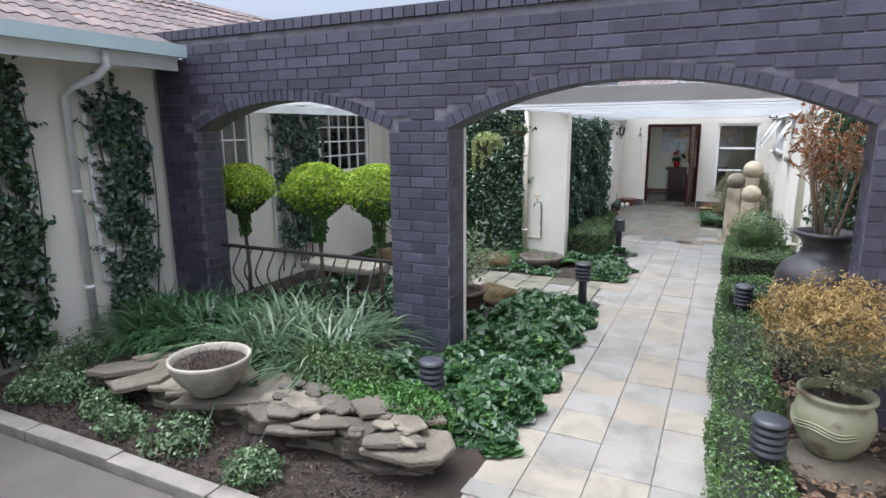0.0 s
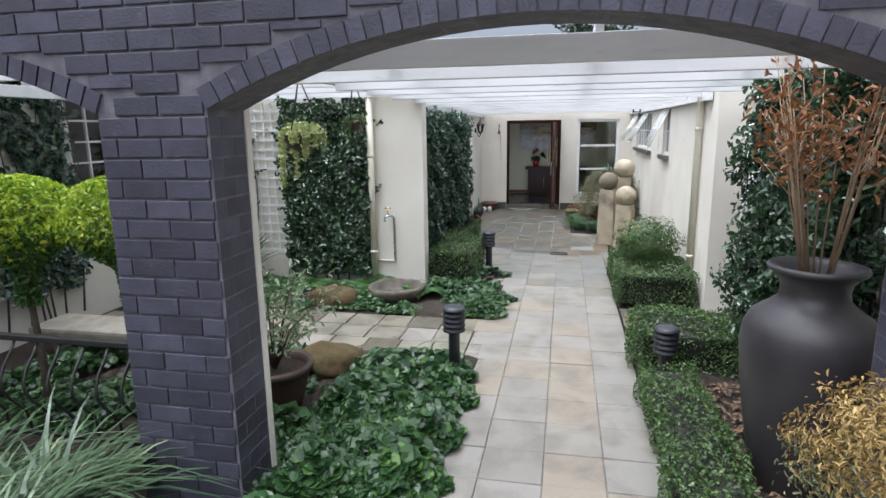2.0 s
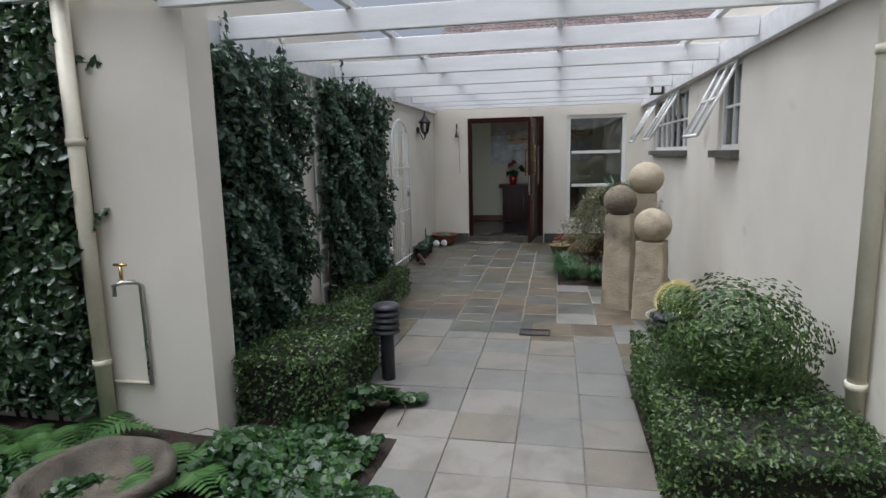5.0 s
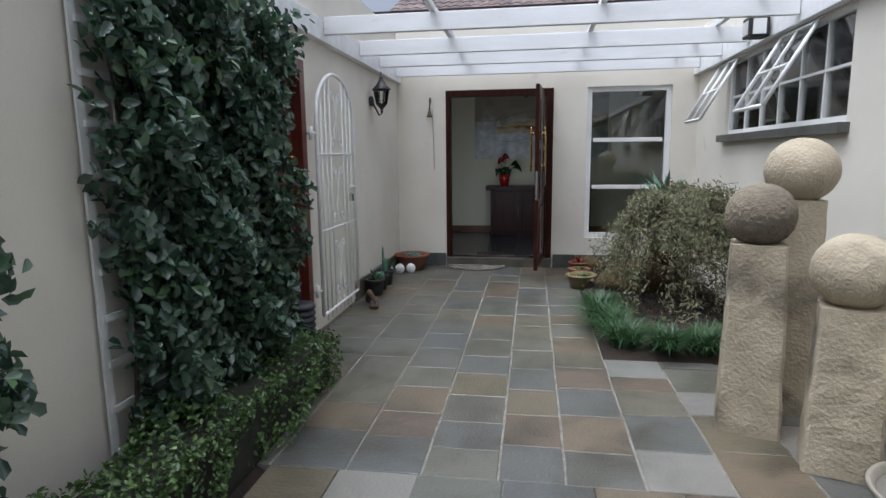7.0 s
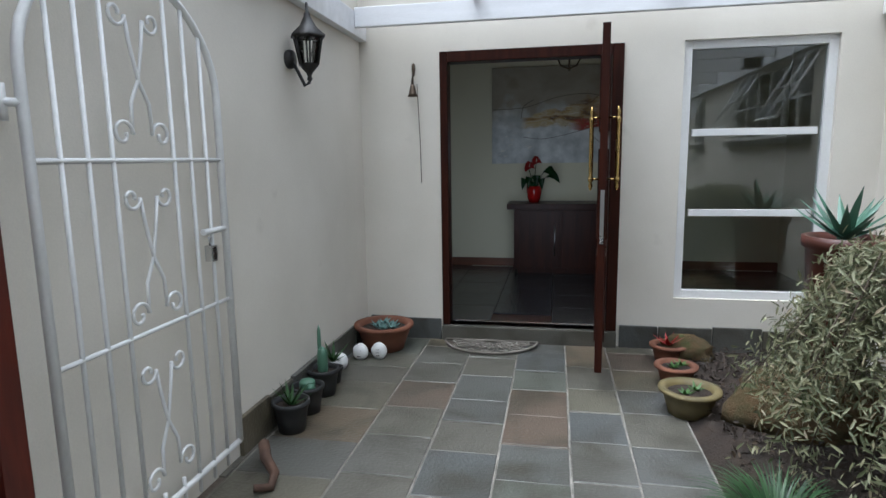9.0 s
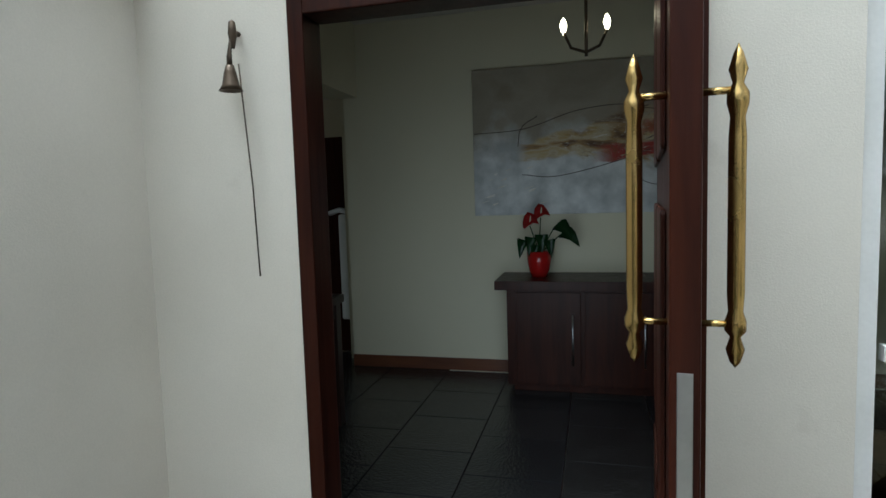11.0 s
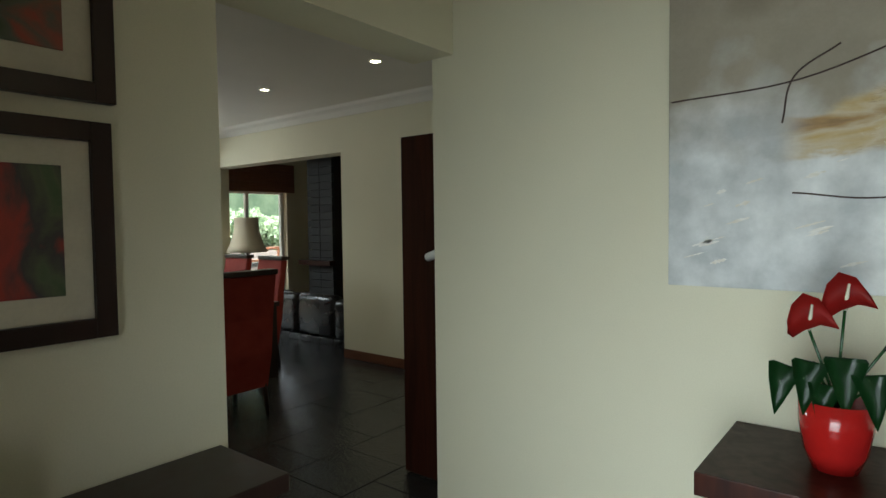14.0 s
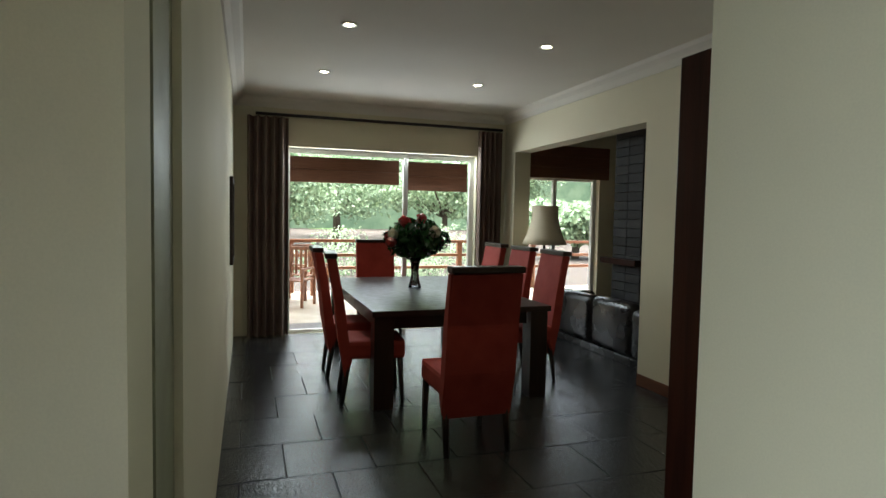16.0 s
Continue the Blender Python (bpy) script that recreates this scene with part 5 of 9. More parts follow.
lathe(bm, [(0.0, 0.0), (0.15, 0.0), (0.16, 0.03), (0.22, 0.09), (0.275, 0.18), (0.295, 0.245), (0.30, 0.27), (0.285, 0.275), (0.272, 0.262), (0.26, 0.22)], -2.86, 3.62, 0.28, 36)
part("bowl_body", bm, M_BOWL, bowl)
bm = B()
lathe(bm, [(0.0, 0.235), (0.15, 0.225), (0.264, 0.215)], -2.86, 3.62, 0.28, 28)
part("soil", bm, M_SOIL, bowl, "dry soil")
gb_ = np.random.default_rng(64)
ab_, qb_ = gb_.uniform(0, 6.28, 260), 0.2 * np.sqrt(gb_.random(260))
tagged(blades("dry_grass", np.stack([-2.86 + qb_ * np.cos(ab_), 3.62 + qb_ * np.sin(ab_), np.full(260, 0.505)], 1), 0.07, L_MULCH, bowl, "dry grass tufts", 0.0025, 0.9, 65), kind="stuff")
def rock(name, c, r, mat, label, seed):
    bm = B()
    lump(bm, c, r, seed, 0.28, 3)
    ob = new(name, mesh_of(name, bm, mat))
    return tagged(ob, label, "rock")
rock("mossy_rock", (-2.75, 9.35, 0.06), (0.34, 0.22, 0.16), M_MOSS, "brown moss-covered rock among the ground cover", 1)
rock("mossy_rock", (-2.05, 7.45, 0.08), (0.36, 0.26, 0.16), M_MOSS, "brown moss-covered rock beside the paving", 2)
rock("mossy_rock", (-4.3, 9.0, 0.05), (0.5, 0.25, 0.2), M_MOSS, "dark mossy log-like rock in the shade", 3)
rock("maple_rock", (0.75, 16.9, 0.10), (0.42, 0.30, 0.22), M_MOSS, "mossy boulder under the weeping maple", 4)
rock("maple_rock", (0.30, 17.9, 0.06), (0.2, 0.15, 0.13), M_MOSS, "small mossy stone near the doorstep", 5)
bench = thing("stone_bench", (-4.3, 7.4, 0), "low grey stone slab bench on stone blocks", "bench")
bm = B()
box(bm, -4.9, -3.7, 7.15, 7.6, 0.24, 0.34, 0.03)
part("seat", bm, M_BOWL, bench)
for x in (-4.7, -3.95):
    bm = B()
    box(bm, x, x + 0.2, 7.2, 7.55, -0.02, 0.24, 0.02)
    part("block", bm, M_STONE, bench)
basin = thing("stone_basin", (-2.05, 9.75, 0), "rough hollowed stone basin in the ivy", "basin")
bm = B()
lathe(bm, [(0, 0), (0.28, 0.0), (0.335, 0.08), (0.355, 0.15), (0.345, 0.18), (0.315, 0.187), (0.285, 0.165), (0.25, 0.09), (0.16, 0.05), (0, 0.045)], -2.08, 9.68, 0.0, 40, 0.05)
for v in bm.verts:
    v.co += Vector((0.02, 0.015, 0.014)) * noise.noise(v.co * 6) + Vector((0.008, 0.008, 0.006)) * noise.noise(v.co * 19)
part("basin_body", bm, material("wet_hollow_stone", (0.125, 0.105, 0.080), (0.060, 0.052, 0.040), rough=0.85, scale=7, bump=0.8, depth=0.01), basin)

# ---- carved stone posts with balls ----
def stone_post(x, y, w, h, r, lean, dark, label):
    sp = thing("stone_post", (x, y, 0), label, "stone post", "carved stone posts")
    bm = B()
    n = 16
    turn = radians(lean)
    outline = []
    for k in range(4):
        a = math.pi / 2 * k + math.pi / 4
        c0, c1 = (math.cos(a) * 1.414, math.sin(a) * 1.414), (math.cos(a + math.pi / 2) * 1.414, math.sin(a + math.pi / 2) * 1.414)
        for u in (0.05, 0.14, 0.32, 0.5, 0.68, 0.86, 0.95):
            outline.append((c0[0] + (c1[0] - c0[0]) * u, c0[1] + (c1[1] - c0[1]) * u))
    m = len(outline)
    rings = []
    for k in range(n + 1):
        ww = w * (1 - 0.16 * k / n)
        ring = []
        for c, e in outline:
            p = Vector((x + ww * (c * math.cos(turn) - e * math.sin(turn)), y + ww * (c * math.sin(turn) + e * math.cos(turn)), h * k / n))
            out_ = Vector((p.x - x, p.y - y, 0)).normalized()
            ring.append(bm.verts.new(p + out_ * (0.007 * noise.noise(p * 9) + 0.005 * noise.noise(p * 34))))
        rings.append(ring)
    for p, q in zip(rings, rings[1:]):
        for i in range(m):
            bm.faces.new((p[i], p[(i + 1) % m], q[(i + 1) % m], q[i]))
    bm.faces.new(rings[0][::-1]), bm.faces.new(rings[-1])
    part("shaft", bm, M_SANDST, sp)
    bm = B()
    lump(bm, (x, y, h + r * 0.86), (r, r, r * 0.96), x * 7, 0.03, 4, 5)
    part("ball", bm, M_SANDDK if dark else M_SANDST, sp, "darkly weathered stone ball" if dark else "")
stone_post(0.73, 13.72, 0.150, 0.98, 0.165, -16, True, "rough hewn sandstone post topped by a dark stone ball")
stone_post(1.02, 14.0, 0.13, 1.18, 0.18, -10, False, "tall sandstone post topped by a pale stone ball")
stone_post(1.0, 13.34, 0.15, 0.76, 0.175, -20, False, "short sandstone post topped by a pale stone ball")

# golden barrel cactus in a shallow bowl
cb = thing("cactus_bowl", (1.16, 12.84, 0), "shallow stoneware bowl of gravel holding a barrel cactus", "plant pot")
bm = B()
lathe(bm, [(0, 0.0), (0.15, 0.0), (0.17, 0.03), (0.25, 0.11), (0.275, 0.15), (0.27, 0.16), (0.255, 0.15), (0.24, 0.125)], 1.16, 12.84, 0.0, 36)
part("bowl_body", bm, M_BOWL, cb)
bm = B()
lathe(bm, [(0, 0.125), (0.15, 0.128), (0.245, 0.122)], 1.16, 12.84, 0.0, 28)
part("gravel", bm, M_KERB, cb, "pale gravel")
M_CACTUS = material("cactus_skin", (0.06, 0.11, 0.03), (0.10, 0.15, 0.04), rough=0.6, scale=14)
M_SPINE = material("cactus_spine", (0.62, 0.52, 0.18), (0.70, 0.62, 0.30), rough=0.6, scale=20, bump=0)
cac = thing("barrel_cactus", (1.16, 12.84, 0.125), "round golden barrel cactus bristling with yellow spines", "cactus")
bm = B()
rings, CR, RIBS = [], 0.17, 22
for k in range(1, 14):
    th = math.pi * k / 14
    ring = []
    for i in range(RIBS * 4):
        a = 2 * math.pi * i / (RIBS * 4)
        rr = CR * math.sin(th) * (1 + 0.07 * math.cos(RIBS * a))
        ring.append(bm.verts.new((1.16 + rr * math.cos(a), 12.84 + rr * math.sin(a), 0.275 + 0.165 * math.cos(th))))
    rings.append(ring)
for p, q in zip(rings, rings[1:]):
    for i in range(len(p)):
        bm.faces.new((p[i], p[(i + 1) % len(p)], q[(i + 1) % len(p)], q[i])).smooth = True
bm.faces.new(rings[0]), bm.faces.new(rings[-1][::-1])
part("cactus_body", bm, M_CACTUS, cac)
sp_, sd_ = [], []
for i in range(RIBS):
    a = 2 * math.pi * i / RIBS
    for th in np.linspace(0.08, 2.2, 17):
        d = np.array([math.sin(th) * math.cos(a), math.sin(th) * math.sin(a), math.cos(th)])
        for k in range(5):
            sp_.append(np.array([1.16, 12.84, 0.275]) + d * 0.182), sd_.append(a + 1.3 * k)
sp_ = np.array(sp_)
g = np.random.default_rng(12)
dirs = (sp_ - np.array([1.16, 12.84, 0.275])) / 0.182 + g.normal(0, 0.55, sp_.shape)
tips_ = sp_ + dirs / np.linalg.norm(dirs, axis=1, keepdims=True) * 0.038
bm = B()
for a, b in zip(sp_, tips_):
    s_ = Vector(b - a).cross(Vector((0.3, 0.5, 0.8))).normalized() * 0.0016
    u_ = Vector(b - a).cross(s_).normalized() * 0.0016
    base = [bm.verts.new(Vector(a) + q) for q in (s_, -0.5 * s_ + u_, -0.5 * s_ - u_)]
    tip_v = bm.verts.new(Vector(b))
    for i in range(3):
        bm.faces.new((base[i], base[(i + 1) % 3], tip_v))
tagged(part("spines", bm, M_SPINE, cac, "yellow spines"), kind="stuff")

# ---- pots ----
def pot(name, x, y, z, profile, mat, label, soil_r, soil_z, category="plant pot"):
    t = thing(name, (x, y, z), label, category)
    bm = B()
    lathe(bm, profile, x, y, z, 32)
    part("pot_body", bm, mat, t)
    bm = B()
    lathe(bm, [(0.0, soil_z + 0.01), (soil_r * 0.6, soil_z + 0.004), (soil_r, soil_z)], x, y, z, 20)
    part("soil", bm, M_SOIL, t)
    return t
def pot_profile(r0, r1, h, lip=0.02, t=0.02):
    return [(0, 0), (r0, 0), (r0 + (r1 - r0) * 0.5, h * 0.45), (r1, h * 0.85), (r1 + lip, h * 0.88), (r1 + lip, h), (r1 - t, h), (r1 - t * 1.4, h * 0.8)]
urn = thing("garden_urn", (1.30, 6.28, 0), "tall matt black garden urn holding dry bamboo stems", "urn")
bm = B()
lathe(bm, [(0, 0), (0.20, 0), (0.215, 0.03), (0.27, 0.3), (0.325, 0.65), (0.345, 0.88), (0.335, 0.99), (0.30, 1.06), (0.22, 1.12), (0.175, 1.16), (0.165, 1.21), (0.175, 1.26), (0.21, 1.305)], 1.30, 6.28, 0.0, 48)
part("urn_body", bm, M_URN, urn)
bm = B()
lathe(bm, [(0.205, 1.30), (0.235, 1.318), (0.242, 1.332), (0.235, 1.347), (0.215, 1.35), (0.175, 1.32), (0.14, 1.25)], 1.30, 6.28, 0.0, 48)
part("rim", bm, M_URN, urn, "rolled rim worn paler")
bm = B()
lathe(bm, [(0.0, 1.235), (0.10, 1.232), (0.141, 1.225)], 1.30, 6.28, 0.0, 24)
part("soil", bm, M_SOIL, urn, "dry soil")
gp = pot("glazed_pot", 1.27, 4.92, 0.10, [(0, 0), (0.13, 0), (0.14, 0.02), (0.20, 0.10), (0.235, 0.22), (0.225, 0.31), (0.20, 0.35), (0.195, 0.37), (0.225, 0.40), (0.225, 0.42), (0.20, 0.425), (0.18, 0.39), (0.18, 0.34)], M_GLAZE, "pale green glazed pot with a golden conifer", 0.18, 0.36)
for k in range(3):
    bm = B()
    tube(bm, [(1.27 + 0.236 * math.cos(a), 4.92 + 0.236 * math.sin(a), 0.30 + 0.02 * k + 0.015 * math.sin(5 * a)) for a in np.linspace(2.6, 5.2, 16)], 0.006, 5)
    part("relief_band", bm, M_GLAZE, gp)
rock("flat_rock", (1.27, 4.85, 0.02), (0.36, 0.30, 0.085), M_STONE, "flat brown stone under the glazed pot", 8)
pot("brown_pot", -2.18, 6.72, 0.0, pot_profile(0.19, 0.27, 0.36), M_BROWNPOT, "dark brown glazed pot with a thin variegated shrub", 0.24, 0.30)
pot("terracotta_bowl", -1.93, 17.86, 0.0, pot_profile(0.15, 0.21, 0.20), M_TERRA, "terracotta bowl of blue-green succulents", 0.18, 0.16)
pot("small_pot", 0.13, 16.98, 0.0, pot_profile(0.11, 0.15, 0.15), M_YELLOWPOT, "ochre glazed bowl of small succulents", 0.13, 0.12)
pot("small_pot", 0.14, 17.42, 0.0, pot_profile(0.085, 0.115, 0.13), M_TERRA, "terracotta pot with small succulents by the door", 0.12, 0.11)
pot("small_pot", 0.17, 17.85, 0.0, pot_profile(0.085, 0.11, 0.13), M_TERRA, "terracotta pot with a red bromeliad by the door", 0.11, 0.11)
pot("aloe_pot", 1.08, 17.5, 0.0, [(0, 0), (0.14, 0), (0.17, 0.4), (0.20, 0.88), (0.225, 0.90), (0.225, 0.96), (0.20, 0.96), (0.18, 0.92)], M_OXBLOOD, "tall oxblood-red glazed pot with an aloe", 0.18, 0.92)
for x, y, s in ((-2.03, 16.42, 1.0), (-2.04, 16.66, 0.95), (-2.05, 16.92, 1.0), (-2.06, 17.12, 0.6)):
    pot("nursery_pot", x, y, 0.0, pot_profile(0.07 * s, 0.095 * s, 0.17 * s, 0.008, 0.008), M_BLACKPOT, "small black plastic plant pot against the wall", 0.085 * s, 0.14 * s)
def face_ornament(x, y, turn):
    """A small white pebble-like ornament with a moulded relief."""
    o = thing("garden_ornament", (x, y, 0), "small white painted plaster ornament with dark lines", "ornament", "white ornaments")
    bm = B()
    lump(bm, (x, y, 0.055), (0.06, 0.045, 0.065), x * 5, 0.08, 3)
    part("body", bm, M_WHITE, o)
    for k in range(3):
        bm = B()
        tube(bm, [(x - 0.03 + 0.02 * u, y - 0.045 + 0.012 * abs(u - 1.5), 0.03 + 0.022 * k) for u in (0, 1, 2, 3)], 0.004, 5)
        part("line", bm, M_BLACKPOT, o)
for x, y in ((-2.11, 17.36), (-2.03, 17.58), (-1.90, 17.62)):
    face_ornament(x, y, 0)
tagged(thing("mug", (-2.10, 17.22, 0), "small white mug used as a pot", "mug"))
bm = B()
lathe(bm, [(0, 0), (0.035, 0), (0.038, 0.09), (0.034, 0.09), (0.032, 0.01)], -2.10, 17.22, 0, 16)
part("cup", bm, M_WHITE, bpy.data.objects["mug"])
# half-round doormat
mat_ = thing("doormat", (-1.12, 17.95, 0), "half-round pale cast scrollwork doormat", "doormat")
bm = B()
tube(bm, [(-1.12 + 0.36 * math.cos(a), 18.10 - 0.30 * math.sin(a), 0.016) for a in np.linspace(0, math.pi, 24)] + [(-0.76, 18.10, 0.016)], 0.012, 6)
part("rim", bm, M_KERB, mat_)
for k in range(7):
    a = math.pi * (k + 0.5) / 7
    bm = B()
    tube(bm, [(-1.12 + 0.06 * math.cos(a), 18.09 - 0.05 * math.sin(a), 0.016), (-1.12 + 0.35 * math.cos(a), 18.10 - 0.29 * math.sin(a), 0.016)], 0.008, 5)
    part("spoke", bm, M_KERB, mat_)
    for rr in (0.16, 0.26):
        bm = B()
        cx, cy = -1.12 + rr * math.cos(a), 18.10 - 0.83 * rr * math.sin(a)
        tube(bm, [(cx + 0.05 * math.cos(b), cy + 0.045 * math.sin(b), 0.016) for b in np.linspace(0, 6.28, 14)], 0.007, 5)
        part("scroll", bm, M_KERB, mat_)
frog = thing("iron_boot_scraper", (-1.95, 15.98, 0), "rusty curled iron ornament on the paving", "ornament")
bm = B()
tube(bm, [(-2.02, 16.1, 0.02), (-1.98, 16.02, 0.12), (-1.94, 15.95, 0.10), (-1.88, 15.92, 0.04), (-1.86, 15.84, 0.02), (-1.92, 15.80, 0.03)], 0.03, 8, 0.018)
part("body", bm, M_RUST, frog)

# ---- planting ----
def hedge(name, x0, x1, y0, y1, z1, label, n, size=0.022, mat=None, seed=1, z0=0.0, category="hedge", lumpy=0.02, wdt=0.6, group=""):
    h = thing(name, ((x0 + x1) / 2, (y0 + y1) / 2, z0), label, category, group)
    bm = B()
    # a solid dark block stands in for the shade between the twigs
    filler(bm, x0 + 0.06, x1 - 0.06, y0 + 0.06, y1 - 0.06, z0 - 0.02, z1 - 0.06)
    part("inner_thicket", bm, M_SHADECORE, h)
    P, N = on_box(n, x0, x1, y0, y1, z0 + 0.02, z1, seed, 0.07, lumpy=lumpy)
    foliage("leaves", P, N, size, mat or L_BOX, h, seed=seed, width=wdt, up=0.3)
    return h
hedge("box_hedge", 0.56, 0.98, 3.0, 7.45, 0.29, "low clipped box hedge along the paved path", 16000, 0.024, seed=3, lumpy=0.03)
hedge("box_hedge", 0.60, 1.75, 7.85, 8.70, 0.38, "low clipped box hedge at the corner of the bed", 9000, 0.026, seed=4, lumpy=0.04)
hedge("box_hedge", 0.60, 1.50, 9.85, 10.9, 0.40, "dense square clipped box hedge", 8000, 0.024, seed=5)
hedge("box_hedge", 0.62, 1.50, 10.9, 11.75, 0.34, "low box hedge beside the side wall", 6000, 0.026, seed=6)
hedge("box_hedge", -1.85, -1.22, 10.55, 11.75, 0.46, "low clipped box hedge under the creeper", 6500, 0.026, seed=7)
hedge("box_hedge", -2.0, -1.62, 11.75, 14.1, 0.36, "low box hedge along the creeper wall", 8000, 0.026, seed=8, lumpy=0.04)

def shrub(name, c, r, label, n, size, mat, seed=1, squash=(1, 1, 1), category="shrub", stem=True, wdt=0.5, depth=0.6, up=0.2, base=0.0, group=""):
    t = thing(name, (c[0], c[1], base), label, category, group)
    if stem:
        g = random.Random(seed)
        for k in range(5):
            a = g.uniform(0, 6.28)
            bm = B()
            tube(bm, [(c[0] + 0.02 * math.cos(a), c[1] + 0.02 * math.sin(a), base - 0.03), (c[0] + 0.2 * r * math.cos(a), c[1] + 0.2 * r * math.sin(a), base + (c[2] - base) * 0.6), (c[0] + 0.55 * r * math.cos(a), c[1] + 0.55 * r * math.sin(a), c[2] + 0.3 * r)], 0.012, 6, 0.004)
            part("branch", bm, M_BARK, t)
    P, N = on_ball(n, c, r, seed, depth, squash, 0.2)
    keep = P[:, 2] > base + 0.01
    foliage("leaves", P[keep], N[keep], size, mat, t, seed=seed, width=wdt, up=up)
    return t
shrub("bushy_shrub", (1.05, 10.75, 0.60), 0.40, "loose fresh green bush above the box hedge", 6000, 0.03, L_BOX, 12, (1.05, 1, 0.85))
shrub("leafy_shrub", (-2.15, 4.25, 0.26), 0.36, "dense small-leaved green shrub beside the ledge", 6500, 0.026, L_BOX, 13, (1.35, 0.9, 0.75))
shrub("leafy_shrub", (-1.42, 4.05, 0.16), 0.30, "bright green herb shrub round the garden lamp", 4500, 0.045, L_FRESH, 14, (1.2, 0.9, 0.8), wdt=0.32)
shrub("leafy_shrub", (-1.85, 3.98, 0.18), 0.24, "bright green herb shrub behind the ledge", 3000, 0.04, L_FRESH, 15, (1.1, 0.8, 0.8), wdt=0.32)
for i, (x, y, r) in enumerate(((-4.25, 3.42, 0.22), (-3.75, 3.32, 0.17), (-3.35, 3.20, 0.17), (-2.80, 3.22, 0.24), (-2.05, 3.16, 0.17), (-4.75, 3.55, 0.28), (-4.55, 3.25, 0.18), (-4.95, 3.95, 0.3), (-3.8, 3.75, 0.2))):
    shrub("variegated_shrub", (x, y, 0.10), r, "low mound of variegated pale-edged leaves", 950, 0.034, L_VARI, 20 + i, (1.15, 1, 0.75), stem=False, depth=0.7, up=0.6, group="variegated mounds")

def ground_cover(name, areas, label, n, size, mat, seed, height=0.2, category="ground cover", thin=0.0):
    t = thing(name, (areas[0][0], areas[0][2], 0), label, category)
    g = np.random.default_rng(seed)
    tot = sum((a[1] - a[0]) * (a[3] - a[2]) for a in areas)
    Ps = []
    for x0, x1, y0, y1 in areas:
        k = int(n * (x1 - x0) * (y1 - y0) / tot)
        x, y = g.uniform(x0, x1, k), g.uniform(y0, y1, k)
        edge = np.clip(np.minimum.reduce([x - x0, x1 - x, y - y0, y1 - y]) / 0.22, 0.12, 1)
        hump = 0.62 + 0.38 * np.sin(x * 5.1 + seed) * np.sin(y * 4.3) + 0.2 * np.sin(x * 13 + y * 9)
        z = height * hump * edge * (1 - 0.55 * g.random(k) ** 2)
        x += 0.06 * np.sin(y * 11 + seed) + 0.03 * np.sin(y * 29)
        patch = np.sin(x * 3.7 + 2 * seed) * np.sin(y * 3.1 + seed) + 0.5 * np.sin(x * 9 - y * 7)
        ok = patch > -1.35 + thin
        Ps.append(np.stack([x, y, z + 0.02], 1)[ok])
    P = np.concatenate(Ps)
    N = np.tile([0.0, -0.25, 1.0], (len(P), 1))
    tagged(foliage("leaves", P, N, size, mat, t, seed=seed, width=0.95, jitter=0.45, fold=0.18, shape="round"), kind="stuff")
    st = np.random.default_rng(seed + 5)
    for k in range(14):
        a = areas[k % len(areas)]
        x, y, h = st.uniform(a[0] + 0.1, a[1] - 0.05), st.uniform(a[2] + 0.1, a[3] - 0.1), st.uniform(0, 6.28)
        bm = B()
        tube(bm, [(x + 0.09 * i * math.cos(h + 0.2 * i), y + 0.09 * i * math.sin(h + 0.2 * i), 0.03 + 0.35 * height * math.sin(0.8 * i)) for i in range(5)], 0.004, 5, 0.002)
        part("runner", bm, M_BARK, t, "woody ivy runner")
    return t
ground_cover("ivy_bed", [(-2.3, -1.75, 4.6, 5.45), (-1.80, -0.70, 4.05, 5.5), (-1.80, -0.74, 5.5, 7.5), (-2.35, -1.7, 5.95, 6.5), (-1.75, -0.92, 7.5, 7.9)], "glossy dark green ivy spilling over the path edge", 17000, 0.072, L_IVY, 31, 0.27)
ground_cover("ivy_bed", [(-2.1, -0.70, 9.05, 9.6), (-1.85, -0.66, 9.6, 10.5), (-1.5, -0.78, 10.5, 11.1), (-3.6, -2.1, 9.1, 9.9)], "green ivy and ferns along the shaded bed", 10500, 0.050, L_IVY, 32, 0.16, thin=1.0)
ground_cover("ivy_bed", [(-4.8, -2.4, 6.0, 7.85), (-2.4, -1.95, 6.9, 7.85)], "patchy ivy under the clipped standards", 6000, 0.06, L_IVY, 33, 0.14, thin=0.6)
ground_cover("ivy_bed", [(-5.2, -3.4, 9.1, 10.3)], "low green ferns and ivy in the corner", 2500, 0.06, L_FERN, 34, 0.16)

def grass_clumps(name, spots, label, per, length, mat, seed, width=0.007, lean=0.95, category="grass", droop=1.0):
    t = thing(name, (spots[0][0], spots[0][1], 0), label, category)
    g = np.random.default_rng(seed)
    R = []
    for x, y, r in spots:
        a, q = g.uniform(0, 6.28, per), r * np.sqrt(g.random(per))
        R.append(np.stack([x + q * np.cos(a), y + q * np.sin(a), np.full(per, 0.02)], 1))
    tagged(blades("foliage", np.concatenate(R), length, mat, t, width=width, lean=lean, seed=seed, droop=droop), kind="stuff")
    return t
grass_clumps("strap_grass", [(-2.75, 4.75, 0.16), (-2.45, 4.55, 0.12), (-3.1, 4.5, 0.15), (-3.5, 4.8, 0.18), (-2.55, 5.05, 0.15), (-3.2, 5.05, 0.15)], "arching silver-green strap-leaved grass clump", 130, 0.92, L_GRASS, 41, 0.0135, 1.35, droop=1.3)
